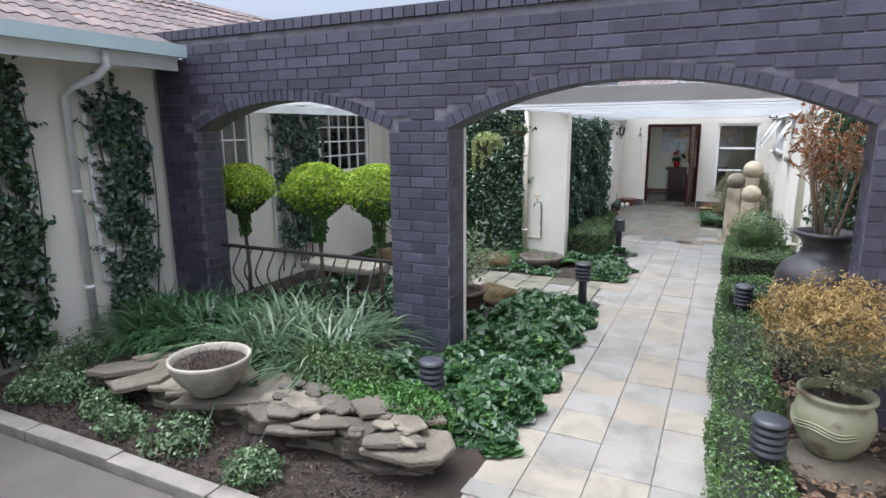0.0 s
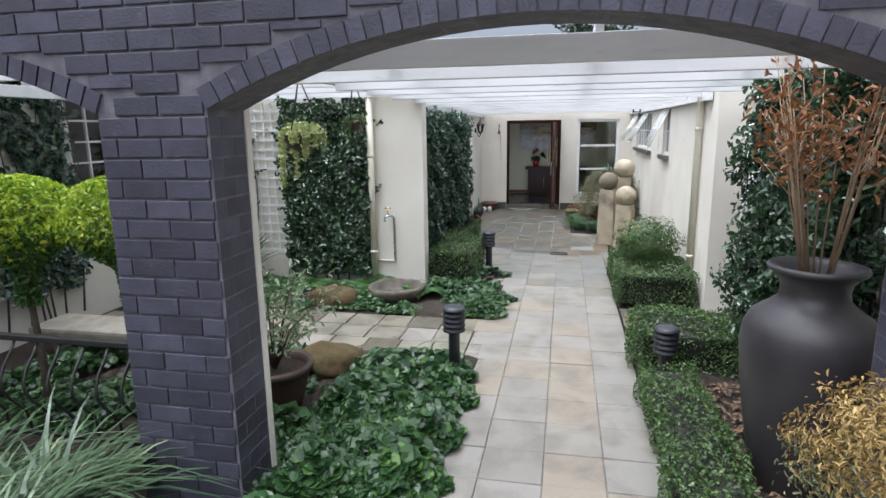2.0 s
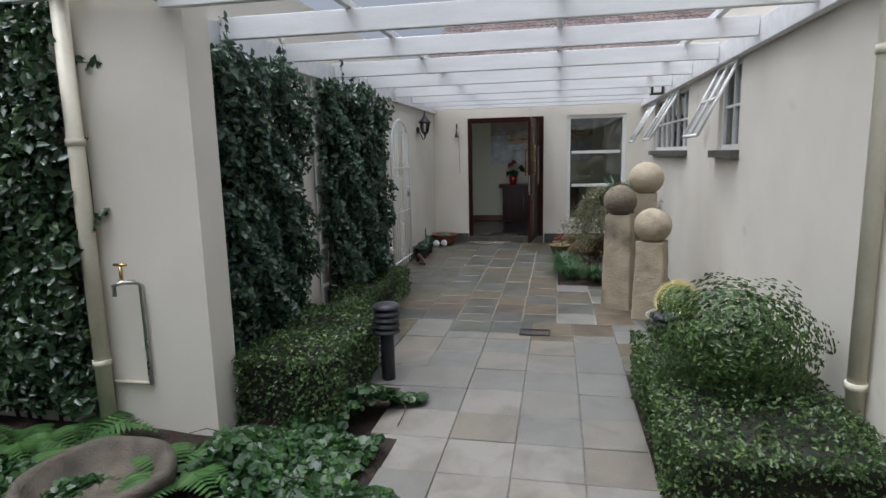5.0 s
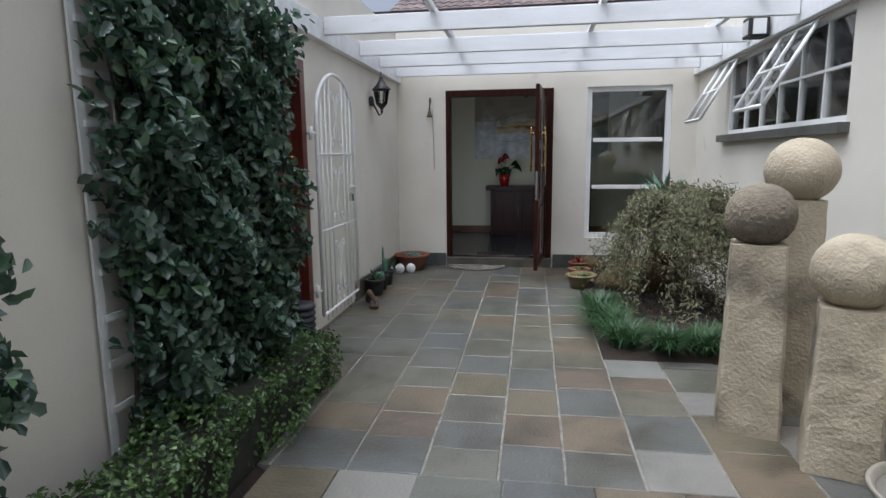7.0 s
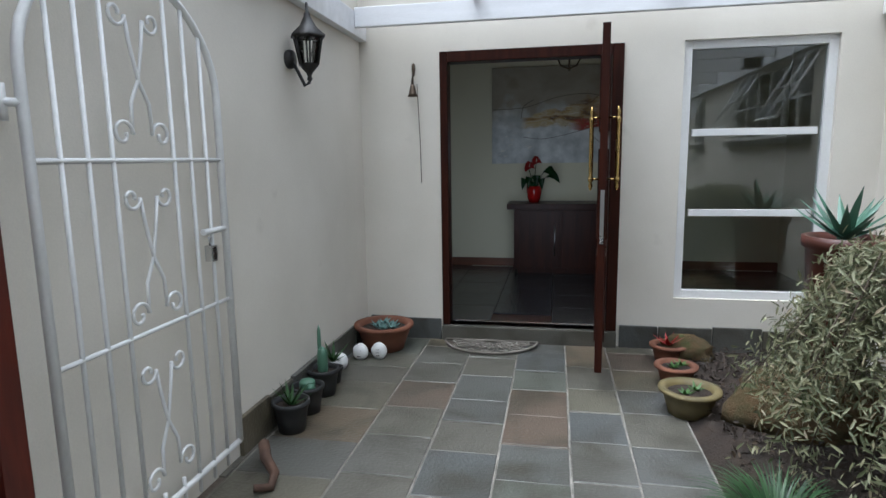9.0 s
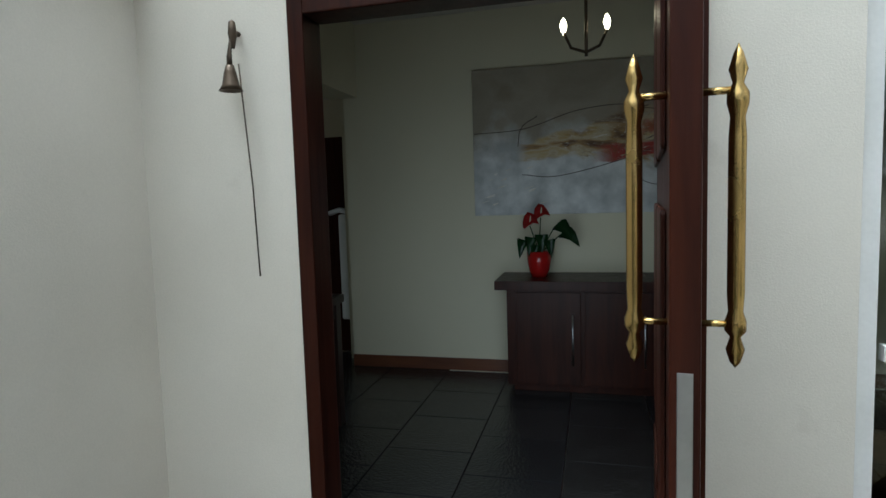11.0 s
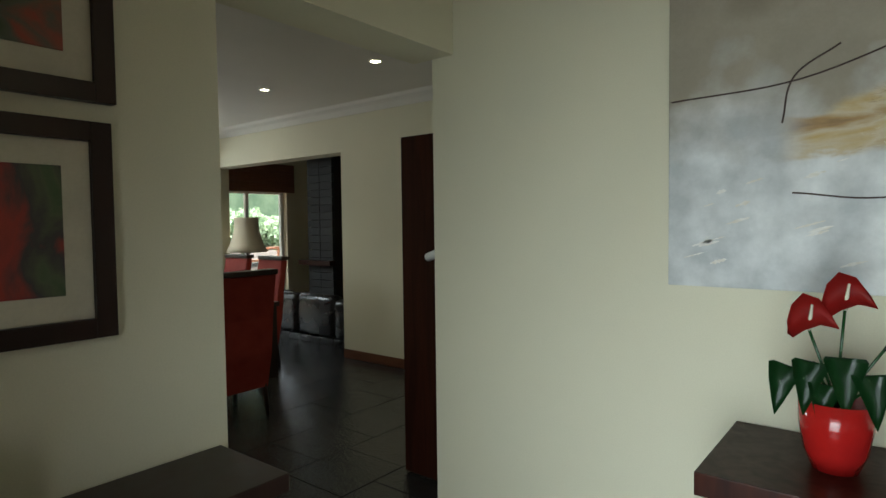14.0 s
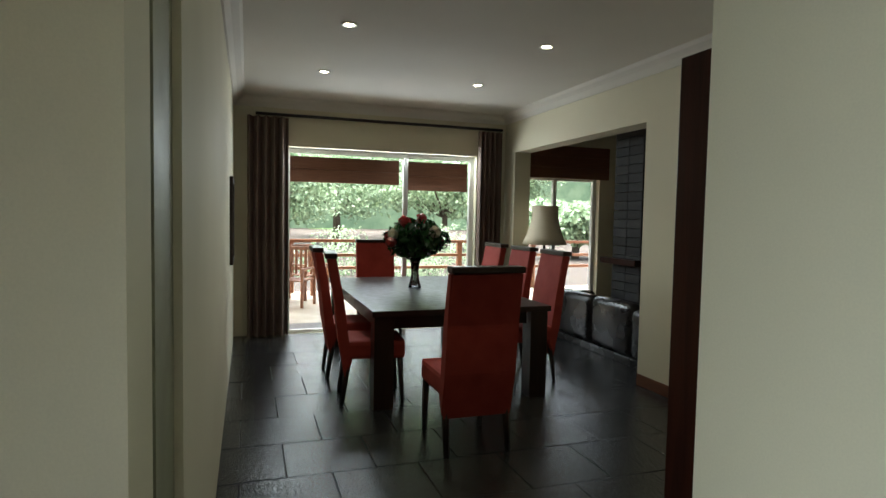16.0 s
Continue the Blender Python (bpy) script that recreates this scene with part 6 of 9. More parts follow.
grass_clumps("strap_grass", [(-3.95, 4.6, 0.18), (-4.35, 4.75, 0.2), (-4.7, 4.5, 0.2), (-4.9, 4.9, 0.2), (-4.2, 5.1, 0.2)], "dark green strap-leaved grass along the house wall", 210, 0.80, L_MONDO, 42, 0.011, 1.35, droop=1.3)
grass_clumps("mondo_grass", [(0.20, 15.82, 0.07), (0.17, 15.52, 0.08), (0.23, 15.24, 0.08), (0.28, 14.92, 0.10), (0.56, 14.80, 0.08), (0.82, 14.80, 0.09), (1.05, 14.84, 0.08)], "tufts of dark green mondo grass edging the bed", 400, 0.30, L_MONDO, 43, 0.0038, 1.0, droop=1.3)
grass_clumps("fern_clump", [(-4.6, 9.75, 0.05), (-4.3, 9.9, 0.05)], "dark green cycad fronds in the shaded corner", 60, 0.95, L_FERN, 44, 0.03, 0.9)
def fern(x, y, n, length, seed):
    """A fern: arching fronds, each a rib with paired tapering leaflets."""
    t = thing("fern", (x, y, 0), "small green fern with arching fronds by the wall", "fern", "shade ferns")
    gf = random.Random(seed)
    for k in range(n):
        a, L, rise = 6.283 * k / n + gf.uniform(-0.25, 0.25), length * gf.uniform(0.7, 1.1), gf.uniform(0.55, 1.0)
        d, s = Vector((math.cos(a), math.sin(a), 0)), Vector((-math.sin(a), math.cos(a), 0))
        line = [Vector((x, y, 0.02)) + d * (L * u) + Vector((0, 0, L * rise * (1.25 * u - 1.1 * u * u))) for u in np.linspace(0, 1, 15)]
        bm = B()
        tube(bm, line, 0.004, 4, 0.001)
        for i in range(2, 15):
            w = 0.30 * length * math.sin(math.pi * (i / 15) ** 0.7) + 0.01
            for h in (1, -1):
                p = line[i]
                tip = p + s * (h * w) + d * (0.25 * w) - Vector((0, 0, 0.22 * w))
                q = d * 0.013
                bm.faces.new([bm.verts.new(v) for v in (p - q, p.lerp(tip, 0.5) - q, tip, p.lerp(tip, 0.5) + q, p + q)])
        part("frond", bm, L_FERNG, t)
for i, (x, y, n, L) in enumerate(((-2.55, 10.08, 9, 0.36), (-2.95, 10.05, 8, 0.32), (-1.78, 9.86, 9, 0.34), (-3.35, 9.98, 8, 0.30), (-2.62, 9.62, 8, 0.28), (-2.35, 9.98, 7, 0.26))):
    fern(x, y, n, L, 450 + i)

def creeper(name, axis, w, u0, u1, z0, z1, face, label, n, size, mat, seed, thick=0.16, gaps=0.25, strays=0.06):
    """Leaves over a trellis: an uneven sheet with gaps and stray shoots."""
    t = thing(name, (w, u0, 0) if axis == "x" else (u0, w, 0), label, "creeper")
    g = np.random.default_rng(seed)
    u, z = g.uniform(u0, u1, n), g.uniform(z0, z1, n)
    f = np.sin(u * 7 + seed) * np.sin(z * 6.1 + 2 * seed) + 0.6 * np.sin(u * 17 + z * 13 + seed)
    edge = np.minimum(np.minimum(u - u0, u1 - u), z1 - z)
    keep = (f > -1.6 + gaps * 1.2) & (edge > 0.10 * g.random(n) + 0.05 * np.sin(z * 15 + u * 12))
    u, z, f = u[keep], z[keep], f[keep]
    k = len(u)
    d = w + face * (0.04 + thick * (0.6 + 0.25 * f) * g.random(k) ** 0.6)
    s = int(k * strays)
    u[:s] += g.normal(0, 0.03, s)
    z[:s] += np.abs(g.normal(0, 0.03, s))
    # thin shoots that reach past the edges, with leaves all along them
    su, sz, sdd = [], [], []
    shoots = []
    for i in range(14):
        side = g.integers(0, 3)
        a = np.array([u0 + 0.08, g.uniform(z0 + 0.3, z1 - 0.1)]) if side == 0 else np.array([u1 - 0.08, g.uniform(z0 + 0.3, z1 - 0.1)]) if side == 1 else np.array([g.uniform(u0 + 0.1, u1 - 0.1), z1 - 0.08])
        ang = math.pi * (0.8 if side == 0 else 0.2 if side == 1 else 0.5) + g.normal(0, 0.35)
        b = a + g.uniform(0.14, 0.30) * np.array([math.cos(ang), math.sin(ang)])
        dd = w + face * g.uniform(0.05, 0.5 * thick)
        shoots.append((a, b, dd))
        for q in np.linspace(0.2, 1, 7):
            c = a + (b - a) * q
            su.append(c[0] + g.normal(0, 0.012)), sz.append(c[1] + g.normal(0, 0.012)), sdd.append(dd)
    u, z, d, k = np.append(u, su), np.append(z, sz), np.append(d, sdd), k + len(su)
    N = np.zeros((k, 3))
    if axis == "x":
        P = np.stack([d, u, z], 1)
        N[:, 0] = face
    else:
        P = np.stack([u, d, z], 1)
        N[:, 1] = face
    N[:, 2] = 0.35
    tagged(foliage("leaves", P, N, size, mat, t, seed=seed, width=0.55, jitter=0.75, fold=0.22), kind="stuff")
    for i in range(7):
        q = u0 + (u1 - u0) * (i + 0.5) / 7
        bm = B()
        pts = [((w + face * 0.05, q + 0.12 * math.sin(3 * v + i), z0 * 0.2 + (z1 - 0.15) * v) if axis == "x" else (q + 0.12 * math.sin(3 * v + i), w + face * 0.05, z0 * 0.2 + (z1 - 0.15) * v)) for v in np.linspace(0, 1, 9)]
        tube(bm, pts, 0.012, 5, 0.004)
        part("stem", bm, M_BARK, t)
    for a, b, dd in shoots:
        bm = B()
        tube(bm, [((dd, c[0], c[1]) if axis == "x" else (c[0], dd, c[1])) for c in (a, (a + b) / 2, b)], 0.004, 4, 0.002)
        part("shoot", bm, M_BARK, t)
    return t
creeper("wall_creeper", "y", 10.43, -3.85, -2.58, 0.14, 2.52, -1, "dense dark-leaved creeper covering half the trellis", 9500, 0.075, L_CREEPG, 51, 0.24, 0.1)
creeper("wall_creeper", "y", 10.43, -4.85, -4.35, 0.6, 2.0, -1, "thin creeper shoots on the trellis edge", 260, 0.085, L_CREEPG, 52, 0.10, 0.6)
creeper("wall_creeper", "x", -2.16, 10.72, 12.05, 0.25, 2.36, 1, "thick dark glossy creeper clothing the wall", 13000, 0.062, L_CREEP, 53, 0.36, 0.0)
creeper("wall_creeper", "x", -2.16, 12.62, 14.10, 0.25, 2.34, 1, "thick dark glossy creeper beside the red door", 15500, 0.066, L_CREEP, 54, 0.44, 0.0)
creeper("wall_creeper", "x", 1.95, 6.70, 8.78, 0.25, 2.62, -1, "tall glossy-leaved creeper on the side wall", 15000, 0.07, L_CREEPG, 55, 0.62, 0.0)
creeper("wall_creeper", "x", WALL_W, 4.62, 5.28, 0.30, 2.6, 1, "dark narrow creeper on the house wall", 2500, 0.075, L_CREEP, 56, 0.12, 0.55)
creeper("wall_creeper", "x", WALL_W, 3.0, 4.02, 0.12, 2.9, 1, "dark bushy creeper at the house corner", 4600, 0.08, L_CREEPG, 57, 0.25, 0.3)
creeper("wall_creeper", "x", WALL_W, 7.35, 8.5, 0.4, 2.75, 1, "dark creeper on the courtyard trellis", 3000, 0.08, L_CREEP, 58, 0.14, 0.6)

def standard(x, y, zc, r, seed):
    t = thing("topiary_standard", (x, y, 0), "clipped lime-green ball standard on a bare stem", "topiary", "clipped standards")
    bm = B()
    tube(bm, [(x, y, -0.05), (x + 0.015, y + 0.01, 0.4), (x - 0.01, y, zc - 0.9 * r)], 0.03, 8, 0.022)
    part("trunk", bm, M_BARK, t)
    g = random.Random(seed)
    for k in range(7):
        a = 0.9 * k
        bm = B()
        tube(bm, [(x, y, zc - 1.45 * r), (x + 0.12 * r * math.cos(a), y + 0.25 * r * math.sin(a), zc - 0.6 * r), (x + 0.6 * r * math.cos(a), y + 0.6 * r * math.sin(a), zc)], 0.014, 6, 0.005)
        part("branch", bm, M_BARK, t)
    gs = np.random.default_rng(seed)
    n = 11000
    v = gs.uniform(-1.45, 0.86, n)
    rad = np.where(v > 0, np.sqrt(np.maximum(0, 1 - (v / 0.87) ** 2)), np.maximum(np.clip(1 + v / 0.85, 0, 1) ** 0.7, 0.24 + 0.05 * v))
    a = gs.uniform(0, 2 * math.pi, n)
    lump_ = 1 + 0.09 * np.sin(3 * a + seed) * np.sin(5 * v + seed) + 0.07 * np.sin(8 * a + 7 * v) + 0.10 * (gs.random(n) ** 4)
    q = rad * lump_ * (1 - 0.45 * gs.random(n) ** 2)
    P = np.stack([x + r * q * np.cos(a), y + r * q * np.sin(a), zc + r * v], 1)
    N = np.stack([rad * np.cos(a), rad * np.sin(a), np.where(v > 0, v, 0.3 * v)], 1)
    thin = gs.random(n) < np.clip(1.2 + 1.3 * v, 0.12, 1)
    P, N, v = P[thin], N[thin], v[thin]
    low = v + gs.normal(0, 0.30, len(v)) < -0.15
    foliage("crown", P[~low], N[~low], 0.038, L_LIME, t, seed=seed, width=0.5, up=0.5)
    # underside leaves are a greener sort, darkened in colour for the shade there
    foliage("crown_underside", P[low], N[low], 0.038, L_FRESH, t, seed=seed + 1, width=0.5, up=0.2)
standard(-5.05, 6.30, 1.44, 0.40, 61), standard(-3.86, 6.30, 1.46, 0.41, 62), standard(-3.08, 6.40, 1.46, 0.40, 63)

# golden conifer in the glazed pot
con = thing("golden_conifer", (1.25, 4.92, 0.46), "bushy golden conifer growing in a glazed pot", "conifer")
bm = B()
tube(bm, [(1.27, 4.92, 0.45), (1.25, 4.93, 0.62), (1.26, 4.92, 0.8)], 0.03, 8, 0.018)
part("trunk", bm, M_BARK, con)
g = np.random.default_rng(71)
P0, N0 = on_ball(900, (1.24, 4.92, 0.93), 0.38, 71, 0.55, (1.15, 1.0, 0.78), 0.28)
pts, dirs = [], []
for p, d in zip(P0, N0):
    for k in range(16):
        pts.append(p + d * 0.07 * g.random() + g.normal(0, 0.018, 3)), dirs.append(d)
pts, dirs = np.array(pts), np.array(dirs)
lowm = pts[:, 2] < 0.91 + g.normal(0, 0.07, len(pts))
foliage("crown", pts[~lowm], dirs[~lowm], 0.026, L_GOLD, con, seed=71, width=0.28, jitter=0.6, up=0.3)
# low sprays are olive, the crown's own shade put into their darker colour
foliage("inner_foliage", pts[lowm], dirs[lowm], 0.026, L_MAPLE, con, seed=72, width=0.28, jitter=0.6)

# dry stems in the urn
nan = thing("dry_bamboo", (1.30, 6.28, 1.22), "dry russet-leaved bamboo stems in the urn", "bamboo")
gg = random.Random(81)
tips = []
for k in range(26):
    a, l = gg.uniform(0, 6.28), gg.uniform(0.7, 1.25)
    e = Vector((1.30 + 0.06 * math.cos(a), 6.28 + 0.06 * math.sin(a), 1.23))
    m = e + Vector((0.10 * math.cos(a), 0.10 * math.sin(a), 0.55 * l))
    f = e + Vector((0.21 * math.cos(a) * l, 0.21 * math.sin(a) * l, 1.05 * l))
    bm = B()
    tube(bm, [e, m, f], 0.006, 5, 0.002)
    part("cane", bm, M_CANE, nan)
    for j in range(3):
        b0 = m.lerp(f, 0.25 * j + 0.1)
        b1 = b0 + Vector((gg.uniform(-0.16, 0.16), gg.uniform(-0.16, 0.16), gg.uniform(0.05, 0.25)))
        bm = B()
        tube(bm, [b0, b1], 0.003, 4, 0.0015)
        part("twig", bm, M_CANE, nan)
        tips += [b0.lerp(b1, q) for q in (0.3, 0.5, 0.7, 0.85, 1.0)] + [b1] * 3
T = np.array([tuple(p) for p in tips])
T = T + np.random.default_rng(8).normal(0, 0.05, T.shape)
foliage("leaves", T[T[:, 2] > 1.65], np.tile([0, -0.3, 0.5], (int((T[:, 2] > 1.65).sum()), 1)), 0.06, L_NANDINA, nan, seed=82, width=0.3, jitter=0.9)

# weeping maple
map_ = thing("weeping_maple", (0.95, 16.3, 0), "weeping fine-leaved maple with bronze-green foliage", "tree")
bm = B()
tube(bm, [(1.0, 16.4, -0.02), (0.97, 16.35, 0.3), (0.92, 16.3, 0.6), (0.95, 16.2, 0.85)], 0.04, 8, 0.02)
part("trunk", bm, M_BARK, map_)
gm = random.Random(5)
mp, mn = [], []
for k in range(70):
    a = gm.uniform(0, 6.28)
    r = gm.uniform(0.35, 0.80)
    top = Vector((0.95, 16.25, gm.uniform(0.75, 1.0)))
    mid = top + Vector((0.6 * r * math.cos(a), 0.6 * r * math.sin(a), gm.uniform(0.0, 0.16)))
    end = top + Vector((r * math.cos(a), r * math.sin(a), -gm.uniform(0.15, 0.78)))
    if end.x > 1.5:
        end.x = 1.5
    bm = B()
    tube(bm, [top, mid, end], 0.008, 5, 0.002)
    part("branch", bm, M_BARK, map_)
    for q in np.linspace(0.25, 1.0, 22):
        p = (top.lerp(mid, q * 2) if q < 0.5 else mid.lerp(end, q * 2 - 1))
        for j in range(16):
            mp.append((p.x + gm.gauss(0, 0.05), p.y + gm.gauss(0, 0.05), p.z + gm.gauss(0, 0.035))), mn.append((math.cos(a), math.sin(a), 0.6))
foliage("leaves", np.array(mp), np.array(mn), 0.044, L_MAPLE, map_, seed=91, width=0.22, jitter=0.8, fold=0.1)
# aloe rosette, succulents, bromeliad
def rosette(name, c, n, length, width, mat, label, seed, rise=0.8):
    t = thing(name, c, label, "succulent")
    gr = random.Random(seed)
    for k in range(n):
        a = 2.4 * k + gr.uniform(-0.2, 0.2)
        tilt = rise * (0.3 + 0.7 * k / n)
        d = Vector((math.cos(a) * math.cos(tilt), math.sin(a) * math.cos(tilt), math.sin(tilt)))
        s = Vector((-math.sin(a), math.cos(a), 0))
        L = length * gr.uniform(0.75, 1.1)
        bm = B()
        rows = []
        for u in (0, 0.35, 0.7, 1.0):
            p = Vector(c) + d * L * u + Vector((0, 0, 0.18 * L * u * u * (1 if tilt < 0.7 else 0)))
            w = width * (1 - u) ** 0.7
            th = width * 0.5 * (1 - u)
            up_ = s.cross(d).normalized()
            rows.append([bm.verts.new(p + s * w), bm.verts.new(p + up_ * -th), bm.verts.new(p - s * w), bm.verts.new(p + up_ * th * 0.3)])
        for p, q in zip(rows, rows[1:]):
            for i in range(4):
                bm.faces.new((p[i], p[(i + 1) % 4], q[(i + 1) % 4], q[i]))
        part("leaf", bm, mat, t)
    return t
rosette("aloe", (1.08, 17.5, 0.94), 16, 0.36, 0.04, L_ALOE, "grey-green aloe rosette in a tall pot", 3, 1.1)
for i, (x, y) in enumerate(((-1.98, 17.85), (-1.88, 17.90), (-1.92, 17.79), (-1.85, 17.82), (-1.95, 17.94))):
    rosette("succulent", (x, y, 0.165), 12, 0.07, 0.018, L_SUCC, "blue-green succulent rosette in a terracotta bowl", i)
for i, (x, y, z) in enumerate(((0.10, 16.95, 0.12), (0.17, 17.02, 0.12), (0.12, 17.40, 0.11), (0.18, 17.46, 0.11))):
    rosette("succulent", (x, y, z), 9, 0.06, 0.014, L_FRESH, "small green succulent in a pot by the door", 10 + i)
rosette("bromeliad", (0.17, 17.85, 0.12), 10, 0.12, 0.018, L_RED, "small red bromeliad in a pot by the door", 20)
def small_cactus(x, y, z, stems, label):
    t = thing("cactus", (x, y, z), label, "cactus")
    for dx, dy, r, h in stems:
        bm = B()
        lathe(bm, [(r * 0.8, 0)] + [(r * (1 + 0.06 * (k % 2)) * math.sqrt(max(0.0, 1 - max(0, (k / 8 - 0.7) / 0.3) ** 2)), h * k / 8) for k in range(1, 9)], x + dx, y + dy, z, 12)
        part("stem", bm, L_ALOE, t)
small_cactus(-2.04, 16.66, 0.13, ((0, 0, 0.045, 0.07), (0.03, -0.03, 0.025, 0.05)), "small round green cactus in a plastic pot")
small_cactus(-2.05, 16.92, 0.14, ((0, 0, 0.032, 0.17), (-0.03, 0.03, 0.012, 0.30)), "upright green cactus in a plastic pot")
for i, (x, y) in enumerate(((-2.03, 16.42), (-2.06, 17.12))):
    rosette("potted_plant", (x, y, 0.14), 8, 0.16, 0.016, L_FERN, "small dark green plant in a plastic pot", 30 + i, 1.3)

# thin variegated shrub in the brown pot
tv = thing("variegated_bush", (-2.18, 6.72, 0.3), "thin-stemmed variegated shrub in a brown pot", "shrub")
gv = random.Random(17)
vp = []
for k in range(15):
    a = gv.uniform(0, 6.28)
    e = Vector((-2.18, 6.72, 0.30))
    q = gv.uniform(0.22, 0.50)
    f = e + Vector((q * math.cos(a), q * math.sin(a), gv.uniform(0.35, 0.95)))
    bm = B()
    tube(bm, [e, e.lerp(f, 0.5) + Vector((0, 0, 0.1)), f], 0.008, 5, 0.003)
    part("stem", bm, M_BARK, tv)
    for j in range(50):
        p = e.lerp(f, gv.uniform(0.45, 1.1))
        vp.append((p.x + gv.gauss(0, 0.07), p.y + gv.gauss(0, 0.07), p.z + gv.gauss(0, 0.06)))
foliage("leaves", np.array(vp), np.tile([0, -0.3, 0.8], (len(vp), 1)), 0.06, L_PALE, tv, seed=18, width=0.35, jitter=0.6)

# hanging baskets under the pergola
def hanging_basket(x, y, z, r, label, trail, seed, mat):
    t = thing("hanging_basket", (x, y, z), label, "hanging basket")
    bm = B()
    lathe(bm, [(0, -0.8 * r), (0.45 * r, -0.72 * r), (0.85 * r, -0.35 * r), (r, 0), (0.92 * r, 0.02), (0.8 * r, -0.05)], x, y, z, 20)
    part("bowl", bm, M_BROWNPOT, t)
    for k in range(3):
        a = 2.1 * k + 0.4
        bm = B()
        tube(bm, [(x + r * math.cos(a), y + r * math.sin(a), z), (x, y, z + 0.42)], 0.005, 5)
        part("chain", bm, M_IRON, t)
    bm = B()
    tube(bm, [(x, y, z + 0.42), (x, y, 2.60)], 0.004, 5)
    part("hook", bm, M_IRON, t)
    gh = np.random.default_rng(seed)
    P, N = on_ball(int(trail * 700), (x, y, z + 0.02), r * 0.95, seed, 0.4, (1.05, 1.05, 0.55), 0.1)
    keep = P[:, 2] > z - 0.05
    Ps, Ns = [P[keep]], [N[keep]]
    for k in range(int(trail * 24)):
        a = gh.uniform(0, 6.28)
        L = gh.uniform(0.06, 0.30) * trail if k % 6 else gh.uniform(0.3, 0.5) * trail
        m = int(L * 260)
        zz = z + 0.02 - np.linspace(0, L, m)
        q = np.stack([x + 1.04 * r * math.cos(a) + gh.normal(0, 0.010, m), y + 1.04 * r * math.sin(a) + gh.normal(0, 0.010, m), zz], 1)
        Ps.append(q), Ns.append(np.tile([math.cos(a), math.sin(a), 0], (m, 1)))
    foliage("foliage", np.concatenate(Ps), np.concatenate(Ns), 0.032, mat, t, seed=seed, width=0.55, jitter=0.9)
hanging_basket(-1.95, 6.96, 2.06, 0.15, "hanging basket of trailing pale donkey-tail succulent", 0.8, 95, L_DONKEY)
hanging_basket(-1.93, 8.05, 2.16, 0.10, "small hanging pot with a spiky green plant", 0.35, 96, L_BOX)

# leaf litter under the creeper
lit = thing("leaf_litter", (1.3, 7.0, 0.04), "scattered dry leaves on the soil", "leaf litter")
gl = np.random.default_rng(99)
LP = np.stack([gl.uniform(1.0, 1.9, 1500), gl.uniform(4.0, 7.6, 1500), 0.06 + 0.012 * gl.random(1500)], 1)
tagged(foliage("leaves", LP, np.tile([0, 0, 1.0], (1500, 1)), 0.055, L_DRY, lit, seed=99, width=0.5, jitter=0.3), kind="stuff")
lit2 = thing("leaf_litter", (-3, 3.2, 0.04), "dry mulch on the front flower bed", "leaf litter")
LP = np.stack([gl.uniform(-5.2, -1.0, 2600), gl.uniform(3.02, 3.5, 2600), 0.045 + 0.012 * gl.random(2600)], 1)
tagged(foliage("leaves", LP, np.tile([0, 0, 1.0], (2600, 1)), 0.03, L_MULCH, lit2, seed=98, width=0.4, jitter=0.4), kind="stuff")

lit3 = thing("leaf_litter", (0.7, 16.6, 0.04), "dark fallen leaves and chips under the maple", "leaf litter")
LP = np.stack([gl.uniform(0.2, 1.45, 2600), gl.uniform(15.2, 18.05, 2600), 0.055 + 0.014 * gl.random(2600)], 1)
tagged(foliage("leaves", LP, np.tile([0, 0, 1.0], (2600, 1)), 0.032, L_MULCH, lit3, seed=97, width=0.45, jitter=0.5), kind="stuff")

# dark tree crowns beyond the roofs
def far_tree(x, y, h, r, seed, mat, label, n=7000, size=0.16, trunk_r=0.16):
    t = thing("tree", (x, y, 0), label, "tree")
    gt = random.Random(seed)
    bm = B()
    tube(bm, [(x, y, -0.1), (x + 0.1, y, h * 0.35), (x - 0.1, y + 0.1, h * 0.7)], trunk_r, 8, trunk_r * 0.35)
    part("trunk", bm, M_BARK, t)
    Ps, Ns = [], []
    for k in range(13):
        a, q = gt.uniform(0, 6.28), r * gt.uniform(0.2, 0.85)
        c = (x + q * math.cos(a), y + q * math.sin(a), h * gt.uniform(0.45, 0.95))
        bm = B()
        tube(bm, [(x, y, h * 0.35), (x + 0.5 * q * math.cos(a), y + 0.5 * q * math.sin(a), 0.6 * c[2] + 0.1 * h), c], trunk_r * 0.35, 6, 0.02)
        part("limb", bm, M_BARK, t)
        P, N = on_ball(n // 13, c, r * gt.uniform(0.3, 0.5), seed * 20 + k, 0.7, (1, 1, 0.75), 0.3)
        Ps.append(P), Ns.append(N)
    foliage("crown", np.concatenate(Ps), np.concatenate(Ns), size, mat, t, seed=seed, width=0.6, up=0.4)
far_tree(0.6, 33.0, 8.2, 2.6, 101, L_DARKTREE, "dark tree crown showing above the roof", 5000, 0.22)

